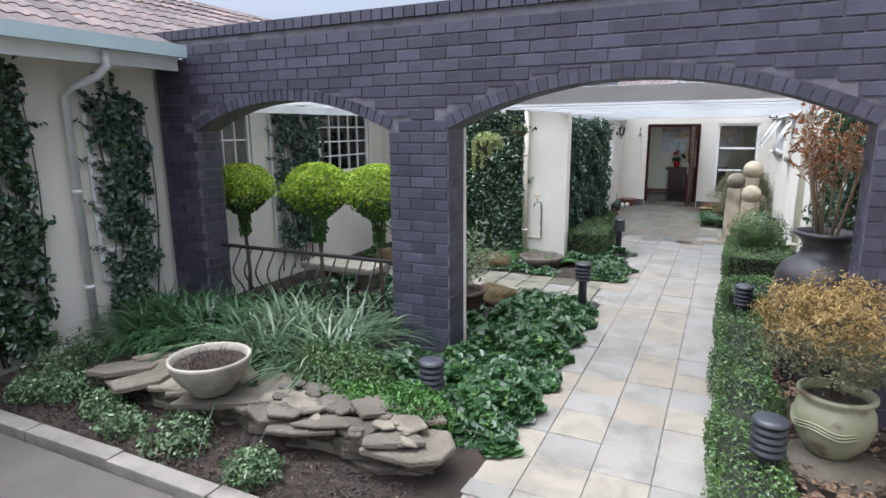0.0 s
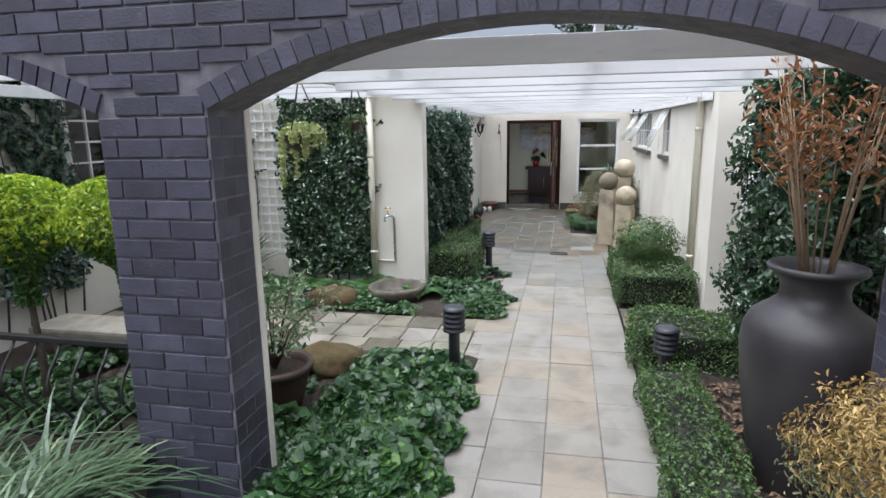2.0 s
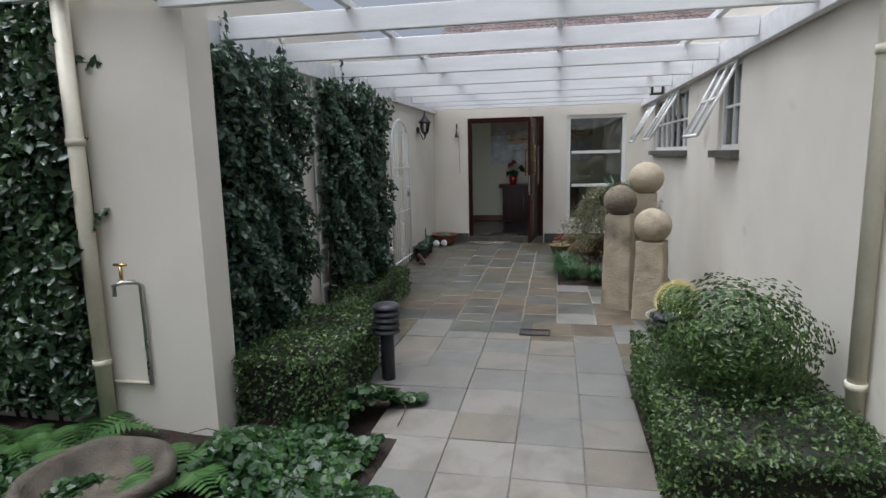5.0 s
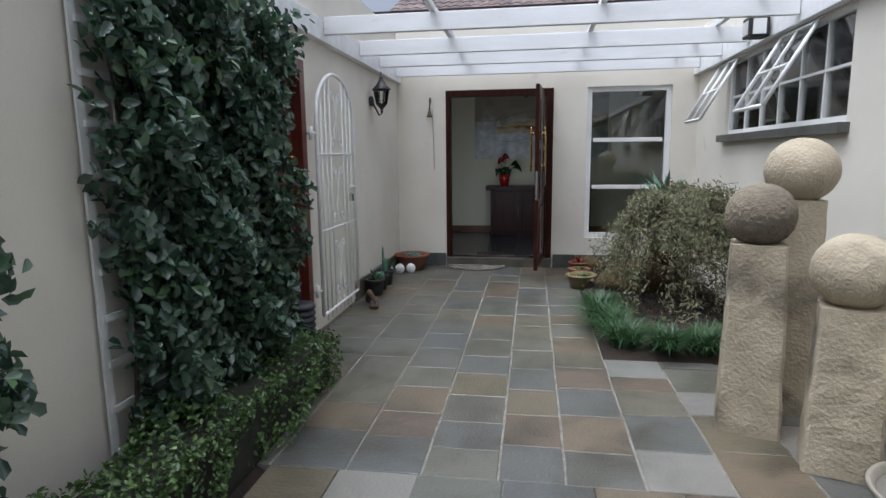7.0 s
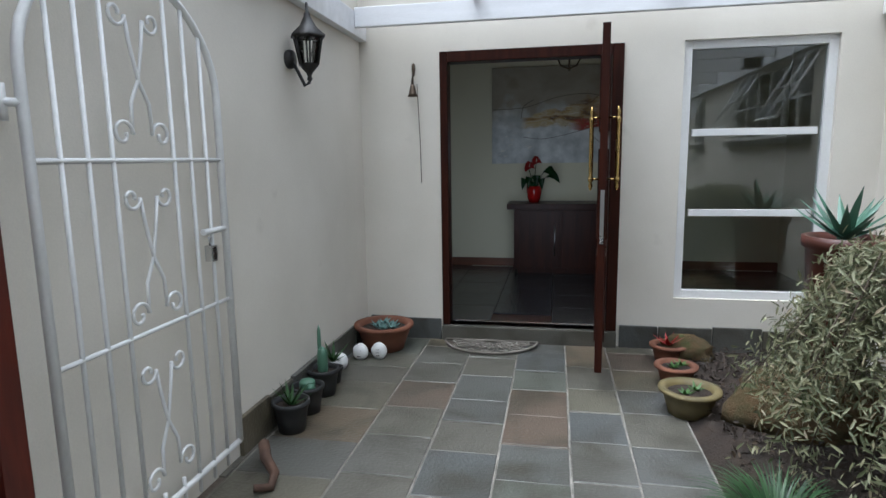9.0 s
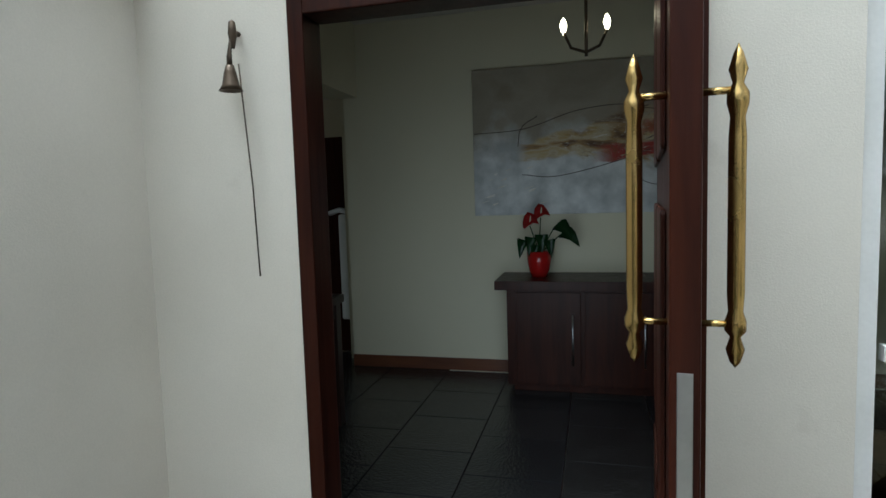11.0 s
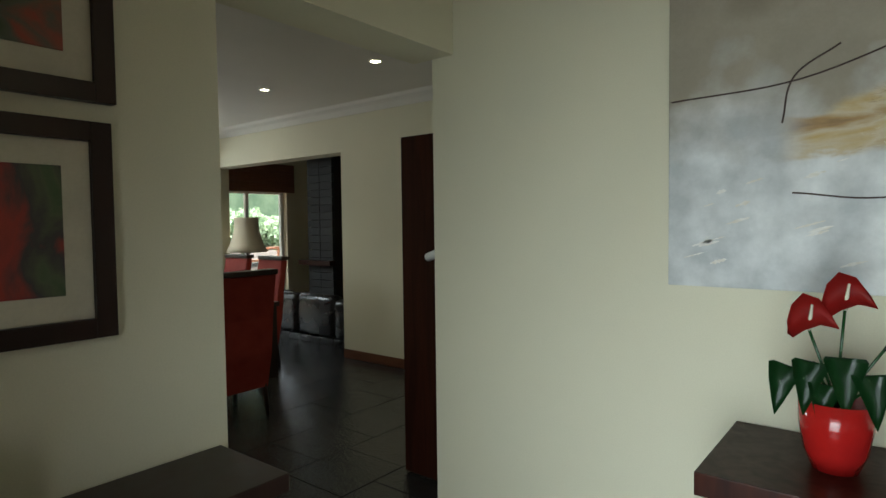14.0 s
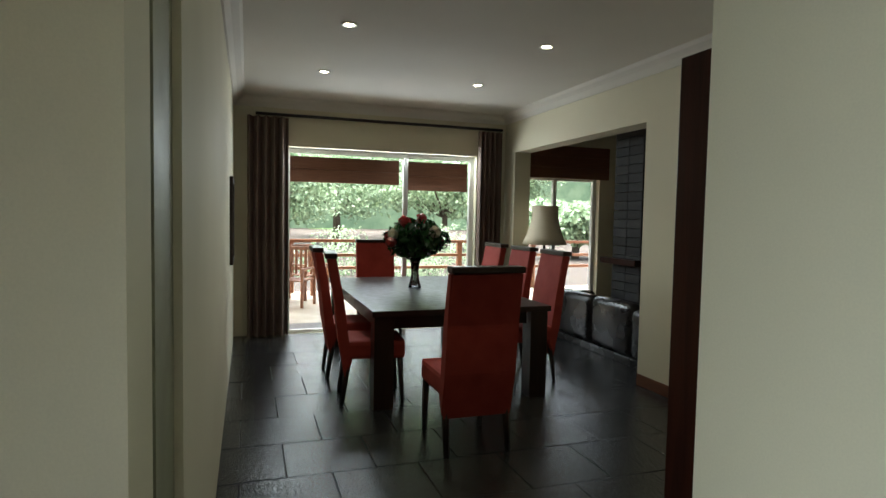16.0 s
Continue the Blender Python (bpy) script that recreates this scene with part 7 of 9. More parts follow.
# ---- inside: hall and dining room ----
FLOOR, HALL_CEIL, DIN_CEIL = 0.12, 2.98, 2.93
PW, PAINT_Y, DIN_N, DIN_S, PATIO_X = -2.38, 20.87, 23.15, 19.74, -8.65
bm = B()
box(bm, -9.42, 2.2, 18.30, 27.0, -0.05, FLOOR - 0.012)
floor_in = structure("floor", bm, M_BLKWOOD, "polished dark slate floor of the hall and dining room", "floor")
bm = B()
box(bm, -1.44, -0.24, DOOR_Y + 0.131, 18.315, -0.05, FLOOR)
structure("door_sill", bm, M_MAHOG, "dark wooden door sill", "sill")
bm = B()
wall_boxes(bm, "x", PW - 0.24, PW, 18.30, PAINT_Y, -0.05, 3.1, [(19.69, PAINT_Y, FLOOR - 0.01, 2.39)])
structure("wall_hall_west", bm, M_INNER, "cream painted hall wall with an opening to the dining room", "wall")
bm = B()
box(bm, -2.505, 2.2, PAINT_Y, PAINT_Y + 0.2, -0.05, 3.1)
structure("wall_hall_north", bm, M_INNER, "cream painted hall wall behind the sideboard", "wall")
bm = B()
box(bm, 1.9, 2.1, 18.30, PAINT_Y, -0.05, 3.1), box(bm, PW, -1.53, 18.30, 18.32, FLOOR, 3.0), box(bm, -0.15, 0.2, 18.30, 18.32, FLOOR, 3.0), box(bm, 1.3, 1.9, 18.30, 18.32, FLOOR, 3.0)
structure("wall_hall_east", bm, M_INNER, "cream painted end wall of the hall", "wall")
bm = B()
box(bm, PW, 2.0, 18.30, PAINT_Y, HALL_CEIL, HALL_CEIL + 0.08)
structure("ceiling", bm, M_CEIL, "plain white hall ceiling", "ceiling")
bm = B()
box(bm, -2.505, -2.2, PAINT_Y - 0.014, PAINT_Y, FLOOR, FLOOR + 0.10, 0.003), box(bm, -2.2, -1.1, PAINT_Y - 0.014, PAINT_Y, FLOOR, FLOOR + 0.10, 0.003), box(bm, -0.1, 1.9, PAINT_Y - 0.014, PAINT_Y, FLOOR, FLOOR + 0.10, 0.003)
box(bm, PW, PW + 0.014, 18.33, 19.69, FLOOR, FLOOR + 0.10, 0.003)
box(bm, -5.70, -2.62, DIN_N - 0.014, DIN_N, FLOOR, FLOOR + 0.10, 0.003)
structure("skirting", bm, M_SKIRT, "varnished brown skirting board", "skirting")
bm = B()
wall_boxes(bm, "y", DIN_N, DIN_N + 0.22, -8.87, -2.62, -0.05, 3.1, [(-8.33, -5.71, FLOOR - 0.01, 2.43)])
structure("wall_dining_north", bm, M_INNER, "cream dining room wall with an opening to the lounge", "wall")
bm = B()
box(bm, -8.87, -2.97, DIN_S - 0.25, DIN_S - 0.03, -0.05, 3.1), box(bm, -2.97, -2.62, DIN_S - 0.25, DIN_S - 0.105, -0.05, 3.1)
structure("wall_dining_south", bm, M_INNER, "cream dining room wall with a small picture", "wall")
bm = B()
wall_boxes(bm, "x", PATIO_X - 0.22, PATIO_X, DIN_S - 0.25, DIN_N, -0.05, 3.1, [(20.29, 22.74, FLOOR - 0.01, 2.38)])
wall_boxes(bm, "x", -9.42, -9.2, DIN_N + 0.22, 27.0, -0.05, 3.1, [(23.65, 25.0, FLOOR - 0.01, 2.22)])
box(bm, -9.2, -8.87, DIN_N, DIN_N + 0.22, -0.05, 3.1)
structure("wall_patio", bm, M_INNER, "cream wall with wide glazed doors to the deck", "wall")
bm = B()
box(bm, -9.42, -2.6, 26.8, 27.0, -0.05, 3.1), box(bm, -2.7, -2.5, DIN_N + 0.22, 26.8, -0.05, 3.1), box(bm, -2.62, -2.5, PAINT_Y + 0.2, DIN_N + 0.22, -0.05, 3.1)
structure("wall_lounge", bm, M_INNER, "cream lounge walls", "wall")
bm = B()
box(bm, -9.4, -2.5, DIN_S - 0.25, 27.0, DIN_CEIL, DIN_CEIL + 0.1)
prism(bm, [(DIN_N, DIN_CEIL), (DIN_N, DIN_CEIL - 0.11), (DIN_N - 0.015, DIN_CEIL - 0.11), (DIN_N - 0.05, DIN_CEIL - 0.06), (DIN_N - 0.10, DIN_CEIL - 0.03), (DIN_N - 0.12, DIN_CEIL)], "x", PATIO_X, -2.62)
prism(bm, [(DIN_S - 0.03, DIN_CEIL), (DIN_S - 0.03, DIN_CEIL - 0.11), (DIN_S - 0.015, DIN_CEIL - 0.11), (DIN_S + 0.02, DIN_CEIL - 0.06), (DIN_S + 0.07, DIN_CEIL - 0.03), (DIN_S + 0.09, DIN_CEIL)], "x", PATIO_X, -2.62)
prism(bm, [(PATIO_X, DIN_CEIL), (PATIO_X, DIN_CEIL - 0.11), (PATIO_X + 0.015, DIN_CEIL - 0.11), (PATIO_X + 0.05, DIN_CEIL - 0.06), (PATIO_X + 0.10, DIN_CEIL - 0.03), (PATIO_X + 0.12, DIN_CEIL)], "y", DIN_S - 0.03, DIN_N)
structure("ceiling_dining", bm, M_CEIL, "white dining room ceiling with a coved cornice", "ceiling")
bm = B()
box(bm, -12.6, 2.3, 18.34, 27.2, 3.12, 3.3)
structure("roof_slab", bm, M_BLKWOOD, "dark underside of the roof", "roof")
# slate floor pieces inside
def in_slab_mesh():
    bm = B()
    box(bm, -0.5, 0.5, -0.5, 0.5, -0.01, 0.0, 0.004)
    return mesh_of("slab", bm, M_FLOORIN)
INS = in_slab_mesh()
rs = random.Random(3)
def lay_in(x0, x1, y0, y1):
    ob = hang(new("slab", INS), floor_in)
    ob.matrix_basis = Matrix.Translation(((x0 + x1) / 2, (y0 + y1) / 2, FLOOR + rs.uniform(-0.001, 0.001))) @ pose(0, 0, 0, rs.uniform(-0.12, 0.12), rs.uniform(-0.12, 0.12), 0) @ Matrix.Diagonal((x1 - x0 - 0.005, y1 - y0 - 0.005, 1, 1))
x = PATIO_X
while x < 1.9:
    w = 0.5
    y = 18.32 + 0.25 * (round((x - PATIO_X) / 0.5) % 2)
    while y < 24.5:
        if x > -2.6 and y < 20.8 or x <= -2.2 and y > 19.3:
            lay_in(x, min(x + w, 1.9), y, y + 0.5)
        y += 0.5
    x += w

def picture(axis, w, u0, u1, z0, z1, label, frame_mat, art, name="framed_picture", mount=0.065, fw=0.05, face=1, depth=0.03):
    t = thing(name, (w, u0, z0) if axis == "x" else (u0, w, z0), label, "picture")
    def bar(nm, a0, a1, b0, b1, d0, d1, mt):
        bm = B()
        lo, hi = min(w + face * d0, w + face * d1), max(w + face * d0, w + face * d1)
        if axis == "x":
            box(bm, lo, hi, a0, a1, b0, b1, 0.002)
        else:
            box(bm, a0, a1, lo, hi, b0, b1, 0.002)
        part(nm, bm, mt, t)
    bar("frame_side", u0, u0 + fw, z0, z1, 0, depth, frame_mat), bar("frame_side", u1 - fw, u1, z0, z1, 0, depth, frame_mat)
    bar("frame_rail", u0 + fw, u1 - fw, z0, z0 + fw, 0, depth, frame_mat), bar("frame_rail", u0 + fw, u1 - fw, z1 - fw, z1, 0, depth, frame_mat)
    bar("mount", u0 + fw, u1 - fw, z0 + fw, z1 - fw, 0, depth * 0.5, M_MOUNT)
    bar("print", u0 + fw + mount, u1 - fw - mount, z0 + fw + mount, z1 - fw - mount, depth * 0.5, depth * 0.5 + 0.003, art)
    return t
def art_material(name, colours, scale, seed, streak=(1, 1, 1), warp=1.2):
    m = material(name, colours[0], colours[1], rough=0.6, bump=0.1)
    nt = m.node_tree
    L = nt.links.new
    n = nt.nodes.new("ShaderNodeTexNoise")
    n.inputs["Scale"].default_value, n.inputs["Detail"].default_value, n.inputs["Distortion"].default_value = scale, 7.0, warp
    geo, mp = nt.nodes.new("ShaderNodeNewGeometry"), nt.nodes.new("ShaderNodeMapping")
    mp.inputs["Location"].default_value, mp.inputs["Scale"].default_value = (seed * 1.7, seed, seed * 0.6), streak
    L(geo.outputs["Position"], mp.inputs["Vector"]), L(mp.outputs[0], n.inputs["Vector"])
    ramp = nt.nodes.new("ShaderNodeValToRGB")
    els = ramp.color_ramp.elements
    while len(els) < len(colours):
        els.new(0.5)
    for i, c in enumerate(colours):
        els[i].position, els[i].color = 0.3 + 0.4 * i / (len(colours) - 1), rgb(c)
    L(n.outputs["Fac"], ramp.inputs["Fac"])
    hsv = [q for q in nt.nodes if q.bl_idname == "ShaderNodeHueSaturation"][0]
    L(ramp.outputs["Color"], hsv.inputs["Color"])
    return m
ART_P = art_material("red_and_green_print", [(0.05, 0.10, 0.04), (0.10, 0.12, 0.06), (0.06, 0.05, 0.05), (0.36, 0.045, 0.03), (0.26, 0.04, 0.03)], 3.0, 2)
picture("x", PW, 18.72, 19.37, 1.335, 1.885, "dark framed floral print in a cream mount", M_BLKWOOD, ART_P)
picture("x", PW, 18.72, 19.385, 1.935, 2.49, "dark framed floral print in a cream mount, hung above another", M_BLKWOOD, art_material("red_flower_print", [(0.04, 0.08, 0.03), (0.10, 0.10, 0.07), (0.38, 0.05, 0.03), (0.30, 0.05, 0.03)], 3.2, 7))
picture("y", DIN_S - 0.03, -7.6, -7.0, 1.1, 1.9, "small dark framed picture on the dining wall", M_BLKWOOD, ART_P, mount=0.06)

# large abstract canvas
cv = thing("abstract_painting", (-0.4, PAINT_Y, 1.4), "large abstract canvas in greys with red and ochre strokes", "painting")
bm = B()
box(bm, -1.40, 0.83, PAINT_Y - 0.04, PAINT_Y - 0.002, 1.39, 2.52, 0.004)
M_CANVAS = art_material("grey_abstract_paint", [(0.24, 0.205, 0.15), (0.33, 0.29, 0.225), (0.27, 0.235, 0.18), (0.40, 0.37, 0.31)], 1.7, 4, (1, 1, 1.2), 0.3)
def pale_lower_half(m):
    """The lower part of the canvas is scumbled with pale grey over the brown."""
    nt = m.node_tree
    L = nt.links.new
    geo, sep, nz, nz2 = nt.nodes.new("ShaderNodeNewGeometry"), nt.nodes.new("ShaderNodeSeparateXYZ"), nt.nodes.new("ShaderNodeTexNoise"), nt.nodes.new("ShaderNodeTexNoise")
    nz.inputs["Scale"].default_value, nz.inputs["Detail"].default_value = 2.5, 9.0
    nz2.inputs["Scale"].default_value, nz2.inputs["Detail"].default_value = 7.0, 9.0
    L(geo.outputs["Position"], sep.inputs[0]), L(geo.outputs["Position"], nz.inputs["Vector"]), L(geo.outputs["Position"], nz2.inputs["Vector"])
    add = nt.nodes.new("ShaderNodeMath")
    add.operation = "MULTIPLY_ADD"
    add.inputs[1].default_value = 0.9
    L(nz.outputs["Fac"], add.inputs[0]), L(sep.outputs["Z"], add.inputs[2])
    mr = nt.nodes.new("ShaderNodeMapRange")
    mr.inputs["From Min"].default_value, mr.inputs["From Max"].default_value = 2.52, 2.32
    L(add.outputs[0], mr.inputs["Value"])
    pale = nt.nodes.new("ShaderNodeValToRGB")
    pale.color_ramp.elements[0].position, pale.color_ramp.elements[1].position = 0.35, 0.68
    pale.color_ramp.elements[0].color, pale.color_ramp.elements[1].color = rgb((0.42, 0.43, 0.43)), rgb((0.70, 0.70, 0.69))
    L(nz2.outputs["Fac"], pale.inputs["Fac"])
    hsv = [q for q in nt.nodes if q.bl_idname == "ShaderNodeHueSaturation"][0]
    mix = nt.nodes.new("ShaderNodeMix")
    mix.data_type = "RGBA"
    L(mr.outputs["Result"], mix.inputs["Factor"]), L(hsv.inputs["Color"].links[0].from_socket, mix.inputs["A"]), L(pale.outputs["Color"], mix.inputs["B"])
    L(mix.outputs["Result"], hsv.inputs["Color"])
pale_lower_half(M_CANVAS)
def brushed_band(m):
    """Warm strokes dragged along a rising band across the canvas: reds and ochres over cream, ragged at the edges."""
    nt = m.node_tree
    L = nt.links.new
    def mth(op, a, b=None, c=None):
        q = nt.nodes.new("ShaderNodeMath")
        q.operation = op
        for k, v in enumerate((a, b, c)):
            if v is not None:
                if isinstance(v, (int, float)):
                    q.inputs[k].default_value = v
                else:
                    L(v, q.inputs[k])
        return q.outputs[0]
    def noise_at(scale, detail, stretch, turn, warp, shift):
        mp, nz = nt.nodes.new("ShaderNodeMapping"), nt.nodes.new("ShaderNodeTexNoise")
        mp.inputs["Rotation"].default_value = (0, radians(turn), 0)
        mp.inputs["Scale"].default_value, mp.inputs["Location"].default_value = stretch, (shift, 0, shift * 0.7)
        nz.inputs["Scale"].default_value, nz.inputs["Detail"].default_value, nz.inputs["Distortion"].default_value = scale, detail, warp
        L(geo.outputs["Position"], mp.inputs["Vector"]), L(mp.outputs[0], nz.inputs["Vector"])
        return nz.outputs["Fac"]
    def soft(v, lo, hi, to0=0.0, to1=1.0):
        q = nt.nodes.new("ShaderNodeMapRange")
        q.interpolation_type = "SMOOTHSTEP"
        L(v, q.inputs["Value"])
        q.inputs["From Min"].default_value, q.inputs["From Max"].default_value, q.inputs["To Min"].default_value, q.inputs["To Max"].default_value = lo, hi, to0, to1
        return q.outputs["Result"]
    def ramp_of(v, stops):
        q = nt.nodes.new("ShaderNodeValToRGB")
        els = q.color_ramp.elements
        while len(els) < len(stops):
            els.new(0.5)
        for e, (p, c) in zip(els, stops):
            e.position, e.color = p, rgb(c)
        L(v, q.inputs["Fac"])
        return q.outputs["Color"]
    def over(mask, a, b):
        q = nt.nodes.new("ShaderNodeMix")
        q.data_type = "RGBA"
        L(mask, q.inputs["Factor"]), L(a, q.inputs["A"]), L(b, q.inputs["B"])
        return q.outputs["Result"]
    geo, sep = nt.nodes.new("ShaderNodeNewGeometry"), nt.nodes.new("ShaderNodeSeparateXYZ")
    L(geo.outputs["Position"], sep.inputs[0])
    X, Z = sep.outputs["X"], sep.outputs["Z"]
    hsv = [q for q in nt.nodes if q.bl_idname == "ShaderNodeHueSaturation"][0]
    ground_ = hsv.inputs["Color"].links[0].from_socket
    ragged = noise_at(3.2, 6.0, (1, 1, 2.2), 14, 1.2, 3.0)
    streaks = noise_at(2.8, 10.0, (1, 1, 3.4), 18, 0.5, 8.0)
    cross = noise_at(4.2, 5.0, (2.4, 1, 1), -38, 1.2, 15.0)
    # distance from the band's middle line, in half widths
    mid = mth("MULTIPLY_ADD", X, 0.10, 1.985)
    half = mth("ADD", soft(X, -1.1, 0.15, 0.07, 0.22), soft(X, 0.45, 0.85, 0.0, -0.12))
    d = mth("DIVIDE", mth("SUBTRACT", Z, mid), half)
    rough_d = mth("ADD", mth("ABSOLUTE", d), mth("MULTIPLY_ADD", ragged, 2.4, -1.25))
    band = mth("MULTIPLY", soft(rough_d, 1.1, 0.55), soft(X, -1.08, -0.95))
    warm = ramp_of(streaks, [(0.34, (0.10, 0.05, 0.025)), (0.44, (0.34, 0.21, 0.08)), (0.52, (0.50, 0.42, 0.28)), (0.60, (0.44, 0.31, 0.12)), (0.70, (0.20, 0.10, 0.045))])
    # red passages: an upper one rising to the end, a lower wedge beneath
    up_d = mth("ADD", mth("ABSOLUTE", mth("DIVIDE", mth("SUBTRACT", Z, mth("MULTIPLY_ADD", X, 0.22, 2.03)), 0.075)), mth("MULTIPLY_ADD", cross, 3.0, -1.5))
    lo_d = mth("ADD", mth("ABSOLUTE", mth("DIVIDE", mth("SUBTRACT", Z, mth("MULTIPLY_ADD", X, 0.10, 1.86)), 0.070)), mth("MULTIPLY_ADD", streaks, 3.0, -1.5))
    red_up = mth("MULTIPLY", soft(up_d, 1.0, 0.6), mth("MULTIPLY", soft(X, -0.30, 0.02), soft(X, 0.62, 0.42)))
    red_lo = mth("MULTIPLY", soft(lo_d, 1.0, 0.6), mth("MULTIPLY", soft(X, -0.52, -0.32), soft(X, 0.12, -0.02)))
    red = ramp_of(cross, [(0.35, (0.13, 0.02, 0.012)), (0.5, (0.34, 0.022, 0.015)), (0.62, (0.27, 0.05, 0.02))])
    dark_d = mth("ADD", mth("ABSOLUTE", mth("DIVIDE", mth("SUBTRACT", X, mth("MULTIPLY_ADD", Z, 0.25, -0.33)), 0.05)), mth("MULTIPLY_ADD", ragged, 3.0, -1.5))
    dark = mth("MULTIPLY", soft(dark_d, 1.3, 0.2), mth("MULTIPLY", soft(Z, 1.82, 1.95), soft(Z, 2.26, 2.16)))
    smoke = ramp_of(streaks, [(0.35, (0.035, 0.025, 0.02)), (0.6, (0.12, 0.085, 0.06))])
    # thin scraped lines of cream and of umber along the strokes
    lines = soft(mth("ABSOLUTE", mth("SUBTRACT", noise_at(9.0, 3.0, (1, 1, 5.0), 20, 0.6, 21.0), 0.5)), 0.014, 0.004)
    cream = ramp_of(cross, [(0.4, (0.70, 0.64, 0.50)), (0.6, (0.12, 0.06, 0.03))])
    c = over(band, ground_, warm)
    c = over(red_up, c, red)
    c = over(red_lo, c, red)
    c = over(dark, c, smoke)
    c = over(mth("MULTIPLY", lines, mth("MULTIPLY", soft(rough_d, 1.1, 0.7), soft(X, -0.95, -0.6))), c, cream)
    # a rust-brown breath above the band and pale scumble over the end
    halo = mth("MULTIPLY", soft(mth("ADD", mth("ABSOLUTE", mth("SUBTRACT", d, 1.0)), mth("MULTIPLY_ADD", cross, 3.0, -1.5)), 0.9, 0.2), 0.45)
    c = over(mth("MULTIPLY", halo, soft(X, -0.9, 0.3)), c, ramp_of(ragged, [(0.4, (0.24, 0.15, 0.09)), (0.6, (0.36, 0.28, 0.20))]))
    L(c, hsv.inputs["Color"])
brushed_band(M_CANVAS)
part("canvas", bm, M_CANVAS, cv)
M_CREAMP = art_material("cream_brushwork", [(0.62, 0.58, 0.50), (0.72, 0.70, 0.66), (0.60, 0.55, 0.46), (0.70, 0.68, 0.64)], 9, 5, (1, 1, 2))
gp_ = random.Random(21)
def stroke(x0, z0, x1, z1, w, mat):
    """A raised dab of paint: a ragged lens shape lying on the canvas."""
    bm = B()
    n = 9
    up, lo = [], []
    for i in range(n + 1):
        u = i / n
        cx, cz = x0 + (x1 - x0) * u, z0 + (z1 - z0) * u
        h = w * math.sin(math.pi * u) ** 0.6 * gp_.uniform(0.4, 1.1)
        up.append((cx, cz + h)), lo.append((cx, cz - h * gp_.uniform(0.5, 1)))
    prism(bm, up + lo[::-1], "y", PAINT_Y - 0.0425, PAINT_Y - 0.040)
    part("brush_stroke", bm, mat, cv)
M_OCHREP = art_material("ochre_brushwork", [(0.40, 0.28, 0.11), (0.46, 0.39, 0.27), (0.28, 0.14, 0.05), (0.50, 0.42, 0.28)], 9, 5, (1, 1, 2))
M_UMBERP = art_material("umber_brushwork", [(0.05, 0.035, 0.03), (0.14, 0.09, 0.06), (0.08, 0.06, 0.055)], 9, 5, (1, 1, 2))
for k in range(44):
    u = gp_.gauss(0.15, 0.34)
    cx = max(-0.9, min(0.72, u))
    cz = 1.985 + 0.10 * cx + gp_.gauss(0, 0.085)
    a, ln = gp_.gauss(0.2, 0.55), gp_.uniform(0.02, 0.085)
    stroke(cx - ln * math.cos(a), cz - ln * math.sin(a), cx + ln * math.cos(a), cz + ln * math.sin(a), gp_.uniform(0.002, 0.009), (M_CREAMP, M_OCHREP, M_UMBERP, M_UMBERP)[k % 4])
for k in range(16):
    cx, cz = gp_.uniform(-1.32, -0.85), gp_.uniform(1.47, 1.80)
    ln = gp_.uniform(0.012, 0.045)
    stroke(cx - ln, cz - 0.3 * ln, cx + ln, cz + 0.3 * ln, gp_.uniform(0.003, 0.010), M_CREAMP)
def sweep(p, n=8):
    """A smooth curve through the given points."""
    p = [Vector(q) for q in p]
    p = [p[0] * 2 - p[1]] + p + [p[-1] * 2 - p[-2]]
    out = []
    for a, b, c, d in zip(p, p[1:], p[2:], p[3:]):
        for i in range(n):
            u = i / n
            out.append(0.5 * (2 * b + (c - a) * u + (2 * a - 5 * b + 4 * c - d) * u * u + (3 * b - a - 3 * c + d) * u ** 3))
    return out + [p[-2]]
M_LINE = material("dark_paint_line", (0.05, 0.025, 0.018), rough=0.6)
for pts in ([(-1.39, 2.03), (-1.0, 2.05), (-0.62, 2.16), (-0.3, 2.19), (-0.1, 2.15), (0.05, 2.13)], [(0.26, 2.10), (0.42, 2.19), (0.62, 2.19), (0.82, 2.15)], [(-1.05, 1.92), (-1.02, 2.06), (-0.9, 2.14)], [(-1.02, 1.70), (-0.75, 1.68), (-0.3, 1.78), (0.1, 1.92)], [(-0.25, 1.74), (-0.1, 1.61), (0.1, 1.60), (0.3, 1.72), (0.38, 1.88)], [(-0.25, 2.08), (0.0, 2.30)]):
    bm = B()
    tube(bm, sweep([(x, PAINT_Y - 0.043, z) for x, z in pts]), 0.0028, 5)
    part("painted_line", bm, M_LINE, cv)

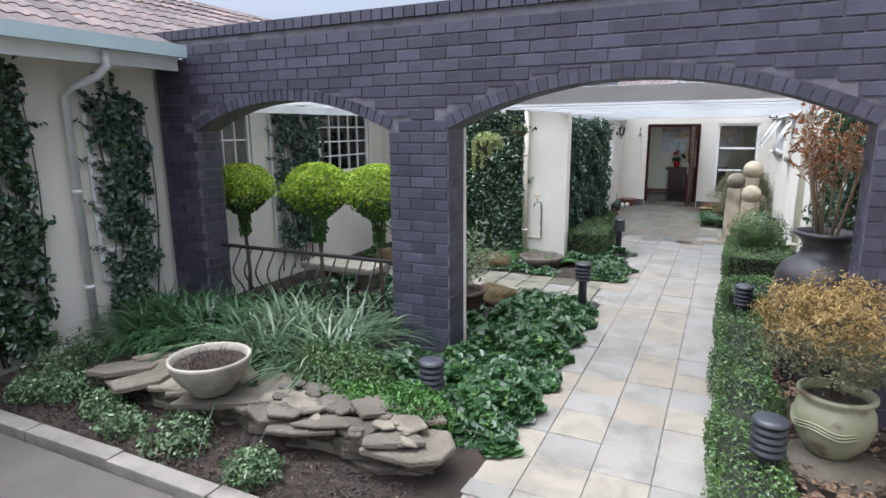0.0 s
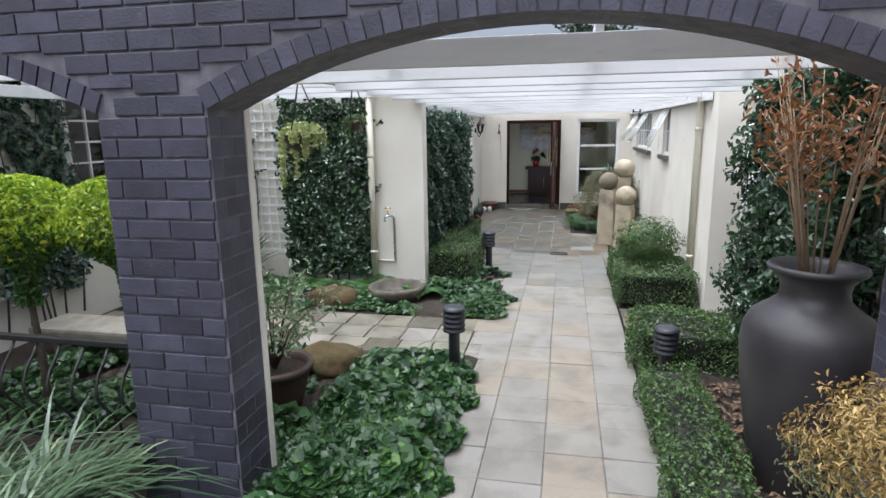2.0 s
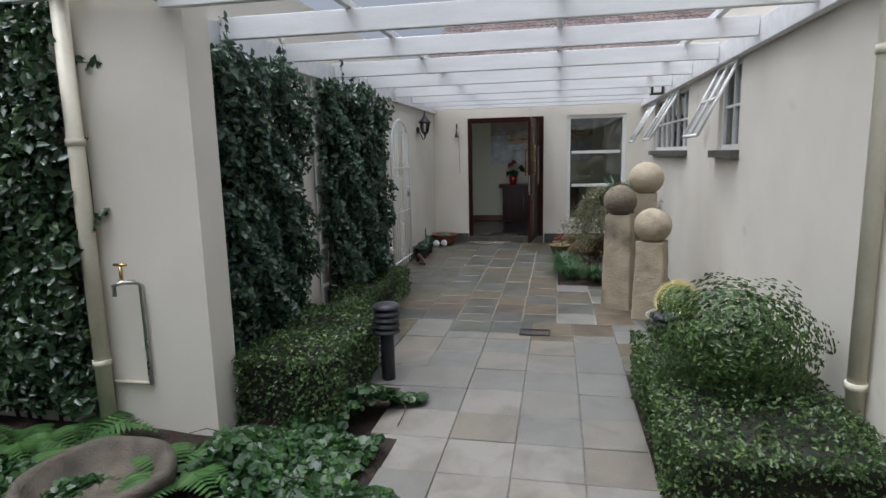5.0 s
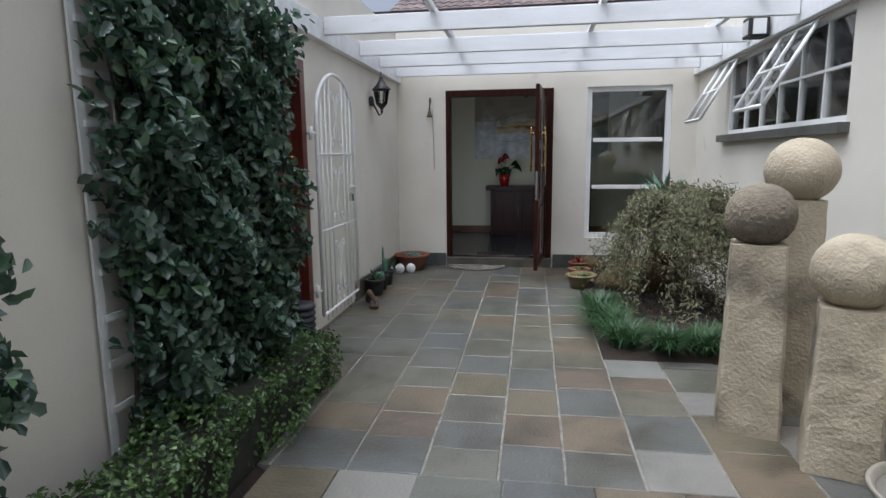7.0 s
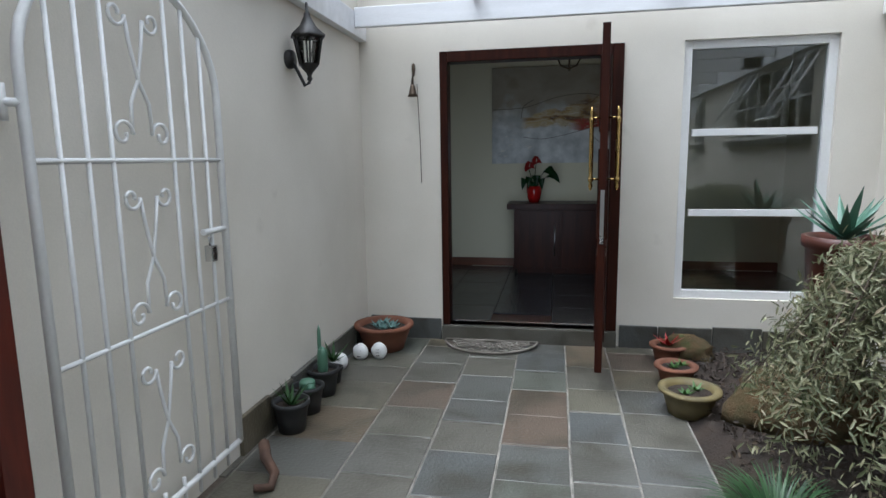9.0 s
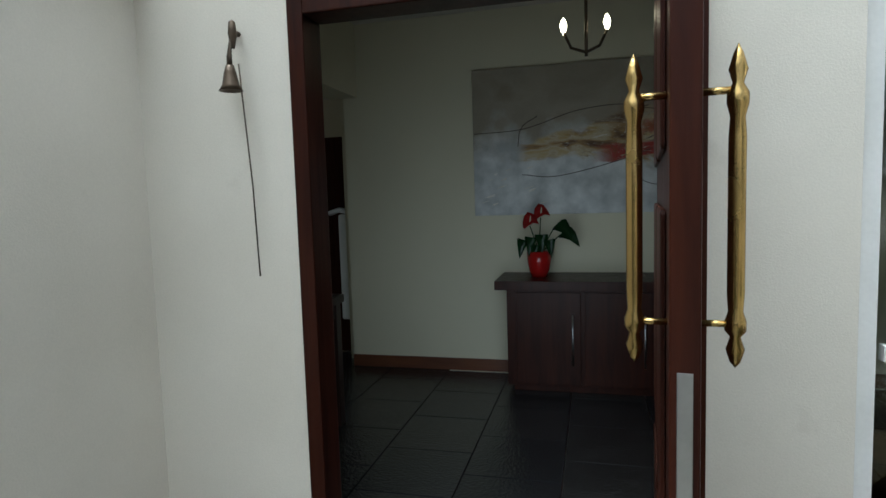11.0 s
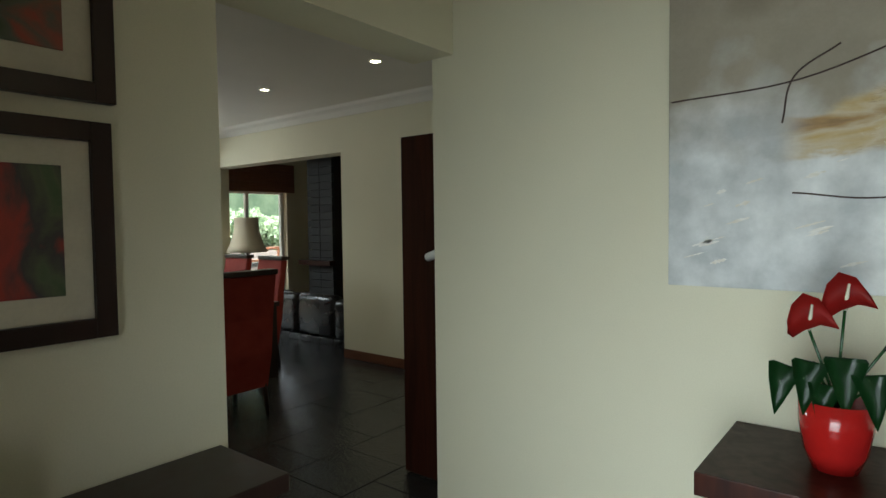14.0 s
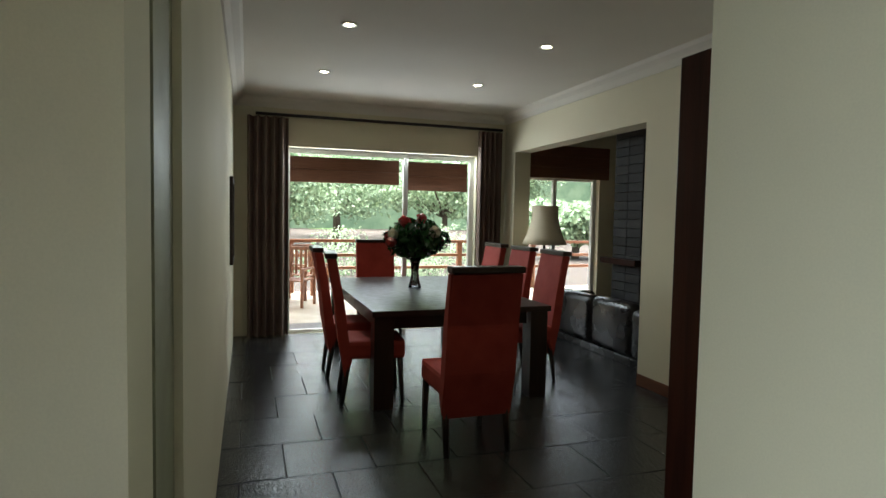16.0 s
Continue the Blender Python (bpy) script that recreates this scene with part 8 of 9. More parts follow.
# sideboard
sb = thing("sideboard", (-0.3, 20.6, FLOOR), "dark mahogany sideboard with steel bar handles", "sideboard")
def sbox(nm, x0, x1, y0, y1, z0, z1, mat=M_MAHOG, par=None, bev=0.003, lab=""):
    bm = B()
    box(bm, x0, x1, y0, y1, z0, z1, bev)
    return part(nm, bm, mat, par or sb, lab)
sbox("top", -1.18, 0.62, 20.35, 20.86, 0.87, 0.935)
sbox("body", -1.10, 0.54, 20.40, 20.855, 0.17, 0.868)
sbox("plinth", -1.06, 0.50, 20.44, 20.84, FLOOR, 0.17)
for x0, x1, hx in ((-1.03, -0.58, -0.635), (-0.55, -0.11, -0.155), (-0.08, 0.42, -0.01)):
    d = sbox("door", x0, x1, 20.380, 20.399, 0.19, 0.85)
    bm = B()
    tube(bm, [(hx, 20.355, 0.34), (hx, 20.355, 0.70)], 0.006, 8), tube(bm, [(hx, 20.355, 0.37), (hx, 20.38, 0.37)], 0.004, 6), tube(bm, [(hx, 20.355, 0.67), (hx, 20.38, 0.67)], 0.004, 6)
    part("handle", bm, M_CHROME, d, "slim steel bar handle")
an = thing("anthurium", (-0.88, 20.60, 0.935), "red anthurium in a shiny red pot on the sideboard", "pot plant")
bm = B()
lathe(bm, [(0, 0), (0.055, 0), (0.075, 0.05), (0.088, 0.12), (0.09, 0.19), (0.084, 0.19), (0.075, 0.15), (0, 0.15)], -0.88, 20.60, 0.935, 28)
part("pot", bm, M_REDGLAZE, an)
def blade_leaf(base, tip, w, mat, nm):
    base, tip = Vector(base), Vector(tip)
    d = tip - base
    s = d.cross(Vector((0.2, -1, 0.1))).normalized()
    up_ = s.cross(d).normalized()
    bm = B()
    rows = []
    for u, q in ((0, 0.35), (0.12, 0.9), (0.35, 1.0), (0.65, 0.7), (0.88, 0.3), (1, 0.02)):
        p = base + d * u + Vector((0, 0, 0.05 * math.sin(math.pi * u)))
        rows.append([bm.verts.new(p - s * w * q + up_ * 0.012 * q), bm.verts.new(p), bm.verts.new(p + s * w * q + up_ * 0.012 * q)])
    for p, q in zip(rows, rows[1:]):
        for i in range(2):
            bm.faces.new((p[i], p[i + 1], q[i + 1], q[i])).smooth = True
    bmesh.ops.solidify(bm, geom=bm.faces[:], thickness=0.002)
    part(nm, bm, mat, an)
c = Vector((-0.88, 20.60, 1.12))
for dx, dz, L, w in ((-0.10, 0.06, 0.13, 0.045), (-0.05, 0.08, 0.14, 0.045), (0.02, 0.10, 0.15, 0.05), (0.07, 0.06, 0.13, 0.045), (0.12, 0.16, 0.2, 0.055), (0.16, 0.10, 0.18, 0.05), (-0.02, 0.02, 0.12, 0.04)):
    b = c + Vector((dx, -0.04, dz + 0.03))
    bm = B()
    tube(bm, [c + Vector((0, 0, -0.02)), b], 0.004, 5)
    part("stalk", bm, L_ANTH, an)
    blade_leaf(b, b + Vector((0.35 * dx + (0.08 if dx > 0.1 else 0), -0.04, -L if dx < 0.1 else -0.5 * L)), w, L_ANTH, "leaf")
for dx, dz in ((-0.06, 0.20), (0.02, 0.26)):
    b = c + Vector((dx, -0.05, dz))
    bm = B()
    tube(bm, [c, b], 0.004, 5)
    part("stalk", bm, L_ANTH, an)
    blade_leaf(b + Vector((-0.05, 0, 0.0)), b + Vector((0.07, -0.02, 0.01)), 0.05, L_RED, "flower")
    bm = B()
    tube(bm, [b, b + Vector((0.01, -0.03, 0.07))], 0.007, 6, 0.003)
    part("spadix", bm, M_MOUNT, an)

# console table under the prints
ct = thing("console_table", (-2.25, 19.1, FLOOR), "dark wooden console table under the framed prints", "console table")
CZ = 0.95
for nm, x0, x1, y0, y1, z0, z1 in (("top", PW + 0.01, -2.03, 18.55, 19.66, CZ - 0.05, CZ), ("leg", -2.10, -2.04, 19.55, 19.62, FLOOR, CZ - 0.05), ("leg", -2.10, -2.04, 18.60, 18.67, FLOOR, CZ - 0.05), ("leg", PW + 0.02, PW + 0.08, 19.55, 19.62, FLOOR, CZ - 0.05), ("leg", PW + 0.02, PW + 0.08, 18.60, 18.67, FLOOR, CZ - 0.05), ("apron", -2.09, -2.05, 18.67, 19.55, CZ - 0.14, CZ - 0.051), ("side_panel", PW + 0.03, -2.06, 19.56, 19.61, 0.2, CZ - 0.051), ("cupboard", PW + 0.09, -2.11, 18.90, 19.54, FLOOR, CZ - 0.051), ("shelf", PW + 0.05, -2.07, 18.62, 18.89, 0.30, 0.33)):
    bm = B()
    box(bm, x0, x1, y0, y1, z0, z1, 0.004)
    part(nm, bm, M_BLKWOOD, ct)
def small_box(name, x0, x1, y0, y1, z0, z1, mat, label, cat):
    bm = B()
    box(bm, x0, x1, y0, y1, z0, z1, 0.004)
    return tagged(new(name, mesh_of(name, bm, mat)), label, cat)
cbx = thing("card_box", (-2.27, 18.96, CZ), "open white card box standing on the console", "box")
for nm, x0, x1, y0, y1, z0, z1 in (("box_body", -2.33, -2.20, 18.82, 19.06, CZ, CZ + 0.10), ("lid", -2.345, -2.338, 18.83, 19.05, CZ + 0.04, CZ + 0.20), ("side_flap", -2.33, -2.22, 19.063, 19.067, CZ + 0.05, CZ + 0.19)):
    bm = B()
    box(bm, x0, x1, y0, y1, z0, z1, 0.0015)
    part(nm, bm, M_MOUNT, cbx)
small_box("blue_purse", -2.22, -2.12, 19.05, 19.20, CZ, CZ + 0.025, material("blue_leather", (0.012, 0.018, 0.10), rough=0.5), "small dark blue purse on the console", "purse")
small_box("notebook", -2.24, -2.10, 18.75, 18.92, CZ, CZ + 0.015, M_BLACKPOT, "black notebook on the console", "notebook")
kb = thing("key_bunch", (-2.18, 18.98, CZ), "bunch of steel keys on the console", "keys")
for k in range(4):
    bm = B()
    tube(bm, [(-2.18, 18.98, CZ + 0.006), (-2.18 + 0.06 * math.cos(k), 18.98 + 0.06 * math.sin(k), CZ + 0.005)], 0.004, 5)
    part("key", bm, M_CHROME, kb)

# pocket door panel by the opening, tall dark door with a hanging towel
bm = B()
box(bm, -2.96, -2.66, DIN_S - 0.10, DIN_S - 0.05, FLOOR, 2.5), box(bm, -2.655, -2.625, DIN_S - 0.10, DIN_S - 0.06, FLOOR, 2.5)
structure("door_3", bm, material("olive_panel", (0.30, 0.30, 0.20), rough=0.6), "olive painted sliding door panel in its pocket", "door")
td = tagged(new("door_4"), "tall dark wooden door standing open behind the hall wall", "door", "", "structure")
bm = B()
box(bm, -3.09, -2.62, 21.28, 21.33, FLOOR + 0.01, 2.13, 0.004)
part("door_leaf", bm, M_MAHOG, td)
tw = thing("white_towel", (-2.75, 21.2, 1.4), "white towel hung on the tall dark door", "towel")
bm = B()
tube(bm, [(-2.84, 21.22, 1.43), (-2.74, 21.20, 1.46), (-2.60, 21.22, 1.43)], 0.025, 8)
part("hanger", bm, M_WHITE, tw)
bm = B()
box(bm, -2.745, -2.56, 21.18, 21.25, 0.45, 1.42, 0.02)
part("cloth", bm, M_WHITE, tw)

# downlights
def downlight(x, y, z):
    d = thing("downlight", (x, y, z), "small round recessed ceiling downlight, lit", "ceiling light", "recessed downlights")
    bm = B()
    lathe(bm, [(0.055, 0.0), (0.06, -0.006), (0.042, -0.008), (0.04, 0.0)], x, y, z, 20)
    part("ring", bm, M_WHITE, d)
    bm = B()
    lathe(bm, [(0.0, -0.004), (0.034, -0.004), (0.036, -0.002)], x, y, z, 20)
    part("lamp", bm, M_LIGHT, d, "glowing warm lamp")
    ld = bpy.data.lights.new("downlight_beam", "SPOT")
    ld.energy, ld.spot_size, ld.spot_blend, ld.color, ld.shadow_soft_size = 1.9, radians(95), 0.8, (1.0, 0.86, 0.66), 0.05
    lo = new("downlight_beam", ld)
    lo.matrix_basis = look((x, y, z - 0.03), (x, y, 0))
for x, y in ((-4.1, 22.1), (-5.6, 22.1), (-7.05, 22.1), (-4.15, 20.55), (-5.65, 20.55), (-7.1, 20.55)):
    downlight(x, y, DIN_CEIL)
pn = thing("pendant_light", (-0.52, 19.6, 2.3), "small hall pendant with two lit bulbs", "pendant lamp")
bm = B()
tube(bm, [(-0.52, 19.6, HALL_CEIL), (-0.52, 19.6, 2.42), (-0.52, 19.6, 2.28)], 0.01, 6), tube(bm, [(-0.52, 19.6, 2.30), (-0.60, 19.6, 2.33), (-0.64, 19.6, 2.42)], 0.008, 6), tube(bm, [(-0.52, 19.6, 2.30), (-0.45, 19.6, 2.33), (-0.41, 19.6, 2.41)], 0.008, 6)
part("arms", bm, M_BRONZE, pn)
for x in (-0.64, -0.41):
    bm = B()
    lathe(bm, [(0, -0.02), (0.012, 0.0), (0.02, 0.03), (0.012, 0.06), (0, 0.075)], x, 19.6, 2.42, 12)
    part("bulb", bm, M_LIGHT, pn, "lit candle bulb")

# dining table and chairs
tb = thing("dining_table", (-6.6, 21.3, FLOOR), "long dark polished dining table on thick legs", "dining table")
TZ = 0.87
for nm, x0, x1, y0, y1, z0, z1 in (("tabletop", -8.0, -5.58, 20.73, 22.20, TZ - 0.045, TZ), ("leg", -5.75, -5.60, 20.75, 20.90, FLOOR, TZ - 0.046), ("leg", -5.75, -5.60, 22.03, 22.18, FLOOR, TZ - 0.046), ("leg", -7.98, -7.87, 20.75, 20.87, FLOOR, TZ - 0.046), ("leg", -7.98, -7.87, 22.06, 22.18, FLOOR, TZ - 0.046), ("apron", -7.86, -5.76, 20.79, 20.82, TZ - 0.15, TZ - 0.046), ("apron", -7.86, -5.76, 22.11, 22.14, TZ - 0.15, TZ - 0.046), ("end_rail", -5.69, -5.66, 20.91, 22.02, TZ - 0.15, TZ - 0.046)):
    bm = B()
    box(bm, x0, x1, y0, y1, z0, z1, 0.005)
    part(nm, bm, M_BLKWOOD, tb)
def dining_chair():
    t = thing("dining_chair", (0, 0, 0), "high-backed dining chair in red fabric with dark legs", "chair", "chairs round the table")
    bm = B()
    box(bm, -0.22, 0.24, -0.23, 0.23, 0.36, 0.50, 0.03)
    part("seat", bm, M_REDCLOTH, t)
    bm = B()
    pts = [(-0.22, 0.22), (-0.27, 0.50), (-0.30, 0.80), (-0.36, 1.13), (-0.29, 1.135), (-0.23, 0.82), (-0.19, 0.51), (-0.16, 0.36)]
    prism(bm, pts, "y", -0.23, 0.23)
    bmesh.ops.bevel(bm, geom=bm.edges[:], offset=0.012, segments=2, affect="EDGES")
    part("backrest", bm, M_REDCLOTH, t)
    bm = B()
    box(bm, -0.375, -0.28, -0.233, 0.233, 1.125, 1.165, 0.008)
    part("top_rail", bm, M_BLKWOOD, t, "dark wooden top rail")
    for x, y in ((-0.19, -0.20), (-0.19, 0.20), (0.20, -0.20), (0.20, 0.20)):
        bm = B()
        tube(bm, [(x, y, 0.37), (x * 1.12 + (-0.03 if x < 0 else 0), y, 0)], 0.026, 4, 0.018)
        part("leg", bm, M_BLKWOOD, t)
    return t
first = dining_chair()
spots = [(-4.90, 21.20, 180), (-5.95, 20.80, 84), (-6.75, 20.78, 88), (-8.12, 21.34, 0), (-6.2, 22.24, -92), (-6.88, 22.26, -90), (-7.55, 22.24, -90)]
for i, (x, y, a) in enumerate(spots):
    m = pose(x, y, FLOOR, 0, 0, a)
    if i == 0:
        first.matrix_basis = m
        for o in first.children:
            o.matrix_parent_inverse = Matrix.Identity(4)
    else:
        copy_thing(first, m)
vs = thing("flower_vase", (-6.9, 21.42, TZ), "glass vase of red and cream roses on the table", "vase")
bm = B()
lathe(bm, [(0, 0), (0.06, 0), (0.065, 0.015), (0.045, 0.08), (0.035, 0.16), (0.045, 0.24), (0.06, 0.30), (0.056, 0.30), (0.03, 0.16), (0.04, 0.03), (0, 0.02)], -6.9, 21.42, TZ, 20)
part("vase_body", bm, M_GLASS, vs)
P, N = on_ball(900, (-6.9, 21.42, TZ + 0.48), 0.24, 3, 0.7, (1.15, 1.15, 0.75), 0.3)
foliage("foliage", P, N, 0.09, L_ANTH, vs, seed=4, width=0.5)
grs = random.Random(6)
for k in range(16):
    a, q = grs.uniform(0, 6.28), grs.uniform(0.06, 0.29)
    c = (-6.9 + q * math.cos(a), 21.42 + q * math.sin(a), TZ + 0.70 - 0.7 * q + grs.uniform(-0.05, 0.05))
    P, N = on_ball(50, c, 0.045, k, 0.5)
    foliage("rose", P, N, 0.05, L_RED if k % 4 else M_MOUNT, vs, seed=k, width=0.9, shape="round")
for k in range(6):
    bm = B()
    tube(bm, [(-6.9, 21.42, TZ + 0.05), (-6.9 + 0.03 * math.cos(k), 21.42 + 0.03 * math.sin(k), TZ + 0.42)], 0.004, 4)
    part("stem", bm, L_ANTH, vs)

# curtains, rod, glazed doors, blinds
rodt = thing("curtain_rod", (PATIO_X + 0.1, 21.5, 2.72), "black iron curtain rod across the patio doors", "curtain rod")
bm = B()
tube(bm, [(PATIO_X + 0.10, 19.95, 2.73), (PATIO_X + 0.10, 23.06, 2.73)], 0.018, 8)
part("rod", bm, M_IRON, rodt)
for y in (20.2, 21.5, 22.9):
    bm = B()
    tube(bm, [(PATIO_X, y, 2.73), (PATIO_X + 0.10, y, 2.73)], 0.01, 6)
    part("bracket", bm, M_IRON, rodt)
def curtain(y0, y1):
    t = thing("curtain", (PATIO_X + 0.1, y0, FLOOR), "heavy brown curtain gathered beside the patio door", "curtain", "patio curtains")
    bm = B()
    n = 60
    a, b = [], []
    for i in range(n + 1):
        u = i / n
        d = 0.045 * math.sin(u * 2 * math.pi * 5) + 0.012 * math.sin(u * 31)
        a.append((PATIO_X + 0.10 + d, y0 + (y1 - y0) * u)), b.append((PATIO_X + 0.106 + d, y0 + (y1 - y0) * u))
    prism(bm, a + b[::-1], "z", FLOOR + 0.01, 2.70)
    part("cloth", bm, M_CURTAIN, t)
curtain(19.86, 20.32), curtain(22.72, 23.06)
def slider(name, x, y0, y1, z1, splits, label):
    w = tagged(new(name), label, "window", "", "structure")
    def bar(nm, a0, a1, b0, b1, dx=0.0, par=None):
        bm = B()
        box(bm, x - 0.03 + dx, x + 0.03 + dx, a0, a1, b0, b1, 0.004)
        return part(nm, bm, M_WHITE, par or w)
    f = bar("window_frame", y0, y0 + 0.06, FLOOR, z1)
    bar("jamb", y1 - 0.06, y1, FLOOR, z1, par=f), bar("head", y0 + 0.06, y1 - 0.06, z1 - 0.06, z1, par=f), bar("track", y0 + 0.06, y1 - 0.06, FLOOR, FLOOR + 0.03, par=f)
    for s in splits:
        bar("stile", s - 0.03, s + 0.03, FLOOR + 0.03, z1 - 0.06, par=f)
    return w
slider("window_6", PATIO_X - 0.12, 20.29, 22.74, 2.38, [21.80], "white sliding patio doors, half open to the deck")
slider("window_7", -9.32, 23.65, 25.0, 2.22, [24.28], "white sliding doors of the lounge")
def blind(x, y0, y1, z0, z1, label):
    t = thing("roman_blind", (x, y0, z0), label, "blind", "roman blinds")
    n = max(2, round((z1 - z0) / 0.16))
    for k in range(n):
        bm = B()
        box(bm, x - 0.02 - 0.008 * (n - k), x + 0.02, y0, y1, z0 + (z1 - z0) * k / n + 0.002, z0 + (z1 - z0) * (k + 1) / n, 0.006)
        part("fold", bm, M_BLIND, t)
blind(PATIO_X - 0.30, 20.35, 21.76, 1.98, 2.30, "woven brown blind rolled half up"), blind(PATIO_X - 0.30, 21.84, 22.72, 1.92, 2.30, "woven brown blind hanging slightly lower"), blind(-9.12, 23.52, 25.1, 2.18, 2.66, "brown fabric roman blind over the lounge doors")

# lounge: fireplace, sofa, floor lamp
fp = thing("fireplace", (-7.6, 24.5, FLOOR), "dark stone fireplace with a wooden mantel", "fireplace")
bm = B()
box(bm, -7.42, -6.92, 24.10, 25.2, FLOOR, 2.93)
part("chimney_breast", bm, M_BLKWOOD, fp)
for k in range(26):
    for j in range(2):
        bm = B()
        box(bm, -7.44 + 0.265 * j, -7.18 + 0.265 * j, 24.05, 24.10, FLOOR + 0.105 * k, FLOOR + 0.10 + 0.105 * k, 0.006)
        part("stone", bm, M_HEARTH, fp)
bm = B()
box(bm, -7.54, -6.86, 23.94, 24.049, 1.06, 1.13, 0.006)
part("mantel", bm, M_MAHOG, fp)
sf = thing("sofa", (-7.0, 23.7, FLOOR), "low black leather sofa seen from behind", "sofa")
for nm, x0, x1, y0, y1, z0, z1, bv in (("back_cushion", -6.98, -6.25, 23.46, 23.66, 0.2, 0.74, 0.08), ("back_cushion", -7.72, -6.99, 23.46, 23.66, 0.2, 0.73, 0.08), ("seat", -7.72, -6.25, 23.66, 24.04, 0.2, 0.50, 0.06), ("arm", -7.95, -7.73, 23.44, 24.06, 0.2, 0.68, 0.07), ("arm", -6.24, -6.0, 23.44, 24.06, 0.2, 0.70, 0.07), ("base", -7.9, -6.05, 23.48, 24.02, FLOOR, 0.2, 0.01)):
    bm = B()
    box(bm, x0, x1, y0, y1, z0, z1)
    bmesh.ops.bevel(bm, geom=bm.edges[:], offset=bv, segments=5, affect="EDGES", profile=0.5)
    for f in bm.faces:
        f.smooth = True
    part(nm, bm, M_LEATHER, sf)
flamp = thing("floor_lamp", (-7.6, 23.55, FLOOR), "standard lamp with a flared cream shade", "floor lamp")
FX, FY = -8.06, 23.46
bm = B()
lathe(bm, [(0, 0), (0.15, 0), (0.15, 0.02), (0.03, 0.05), (0.02, 0.2), (0.028, 0.3), (0.018, 0.4), (0.026, 0.55), (0.016, 0.7), (0.024, 0.85), (0.014, 1.15), (0.012, 1.4)], FX, FY, FLOOR, 14)
part("stem", bm, M_BLKWOOD, flamp)
bm = B()
lathe(bm, [(0.17, 1.74), (0.165, 1.66), (0.17, 1.58), (0.19, 1.48), (0.23, 1.36), (0.285, 1.25), (0.28, 1.25), (0.225, 1.36), (0.165, 1.58), (0.165, 1.74)], FX, FY, 0, 28)
part("shade", bm, M_SHADE, flamp)

# ---- deck, garden and trees beyond ----
bm = B()
box(bm, -13.0, -9.42, 15.0, 30.0, -0.4, 0.08), box(bm, -9.42, -8.87, 19.6, 23.3, -0.4, 0.081)
structure("deck", bm, M_DECKPALE, "pale timber deck outside the dining room", "deck")
rl_ = thing("deck_rail", (-12.8, 21, 0.1), "brown timber deck railing", "railing")
for z in (0.55, 0.80, 1.08):
    bm = B()
    box(bm, -12.85, -12.78, 15.0, 30.0, z - 0.03, z + 0.03, 0.006)
    part("rail", bm, M_MAHOGL, rl_)
for k in range(9):
    bm = B()
    box(bm, -12.86, -12.77, 15.5 + 1.7 * k, 15.6 + 1.7 * k, 0.08, 1.1, 0.006)
    part("post", bm, M_MAHOGL, rl_)
def deck_chair(x, y, a):
    t = thing("deck_chair", (x, y, 0.08), "slatted orange-brown wooden garden chair", "chair", "garden chairs")
    m = pose(x, y, 0.08, 0, 0, a)
    def bx(nm, x0, x1, y0, y1, z0, z1):
        bm = B()
        box(bm, x0, x1, y0, y1, z0, z1, 0.005)
        bmesh.ops.transform(bm, matrix=m, verts=bm.verts)
        part(nm, bm, M_MAHOGL, t)
    for sx in (-0.24, 0.24):
        for sy in (-0.24, 0.24):
            bx("leg", sx - 0.02, sx + 0.02, sy - 0.02, sy + 0.02, 0, 0.6 if sy < 0 else 0.95)
        bx("arm", sx - 0.03, sx + 0.03, -0.26, 0.24, 0.60, 0.63)
    for k in range(5):
        bx("seat_slat", -0.24, 0.24, -0.24 + 0.1 * k, -0.17 + 0.1 * k, 0.42, 0.44)
        bx("back_slat", -0.20 + 0.09 * k, -0.16 + 0.09 * k, 0.225, 0.245, 0.5, 0.92)
    bx("back_rail", -0.24, 0.24, 0.22, 0.25, 0.90, 0.96)
deck_chair(-11.2, 20.6, 60), deck_chair(-12.0, 20.9, 120)
dt = thing("deck_table", (-11.8, 20.2, 0.08), "dark wooden garden table on the deck", "table")
bm = B()
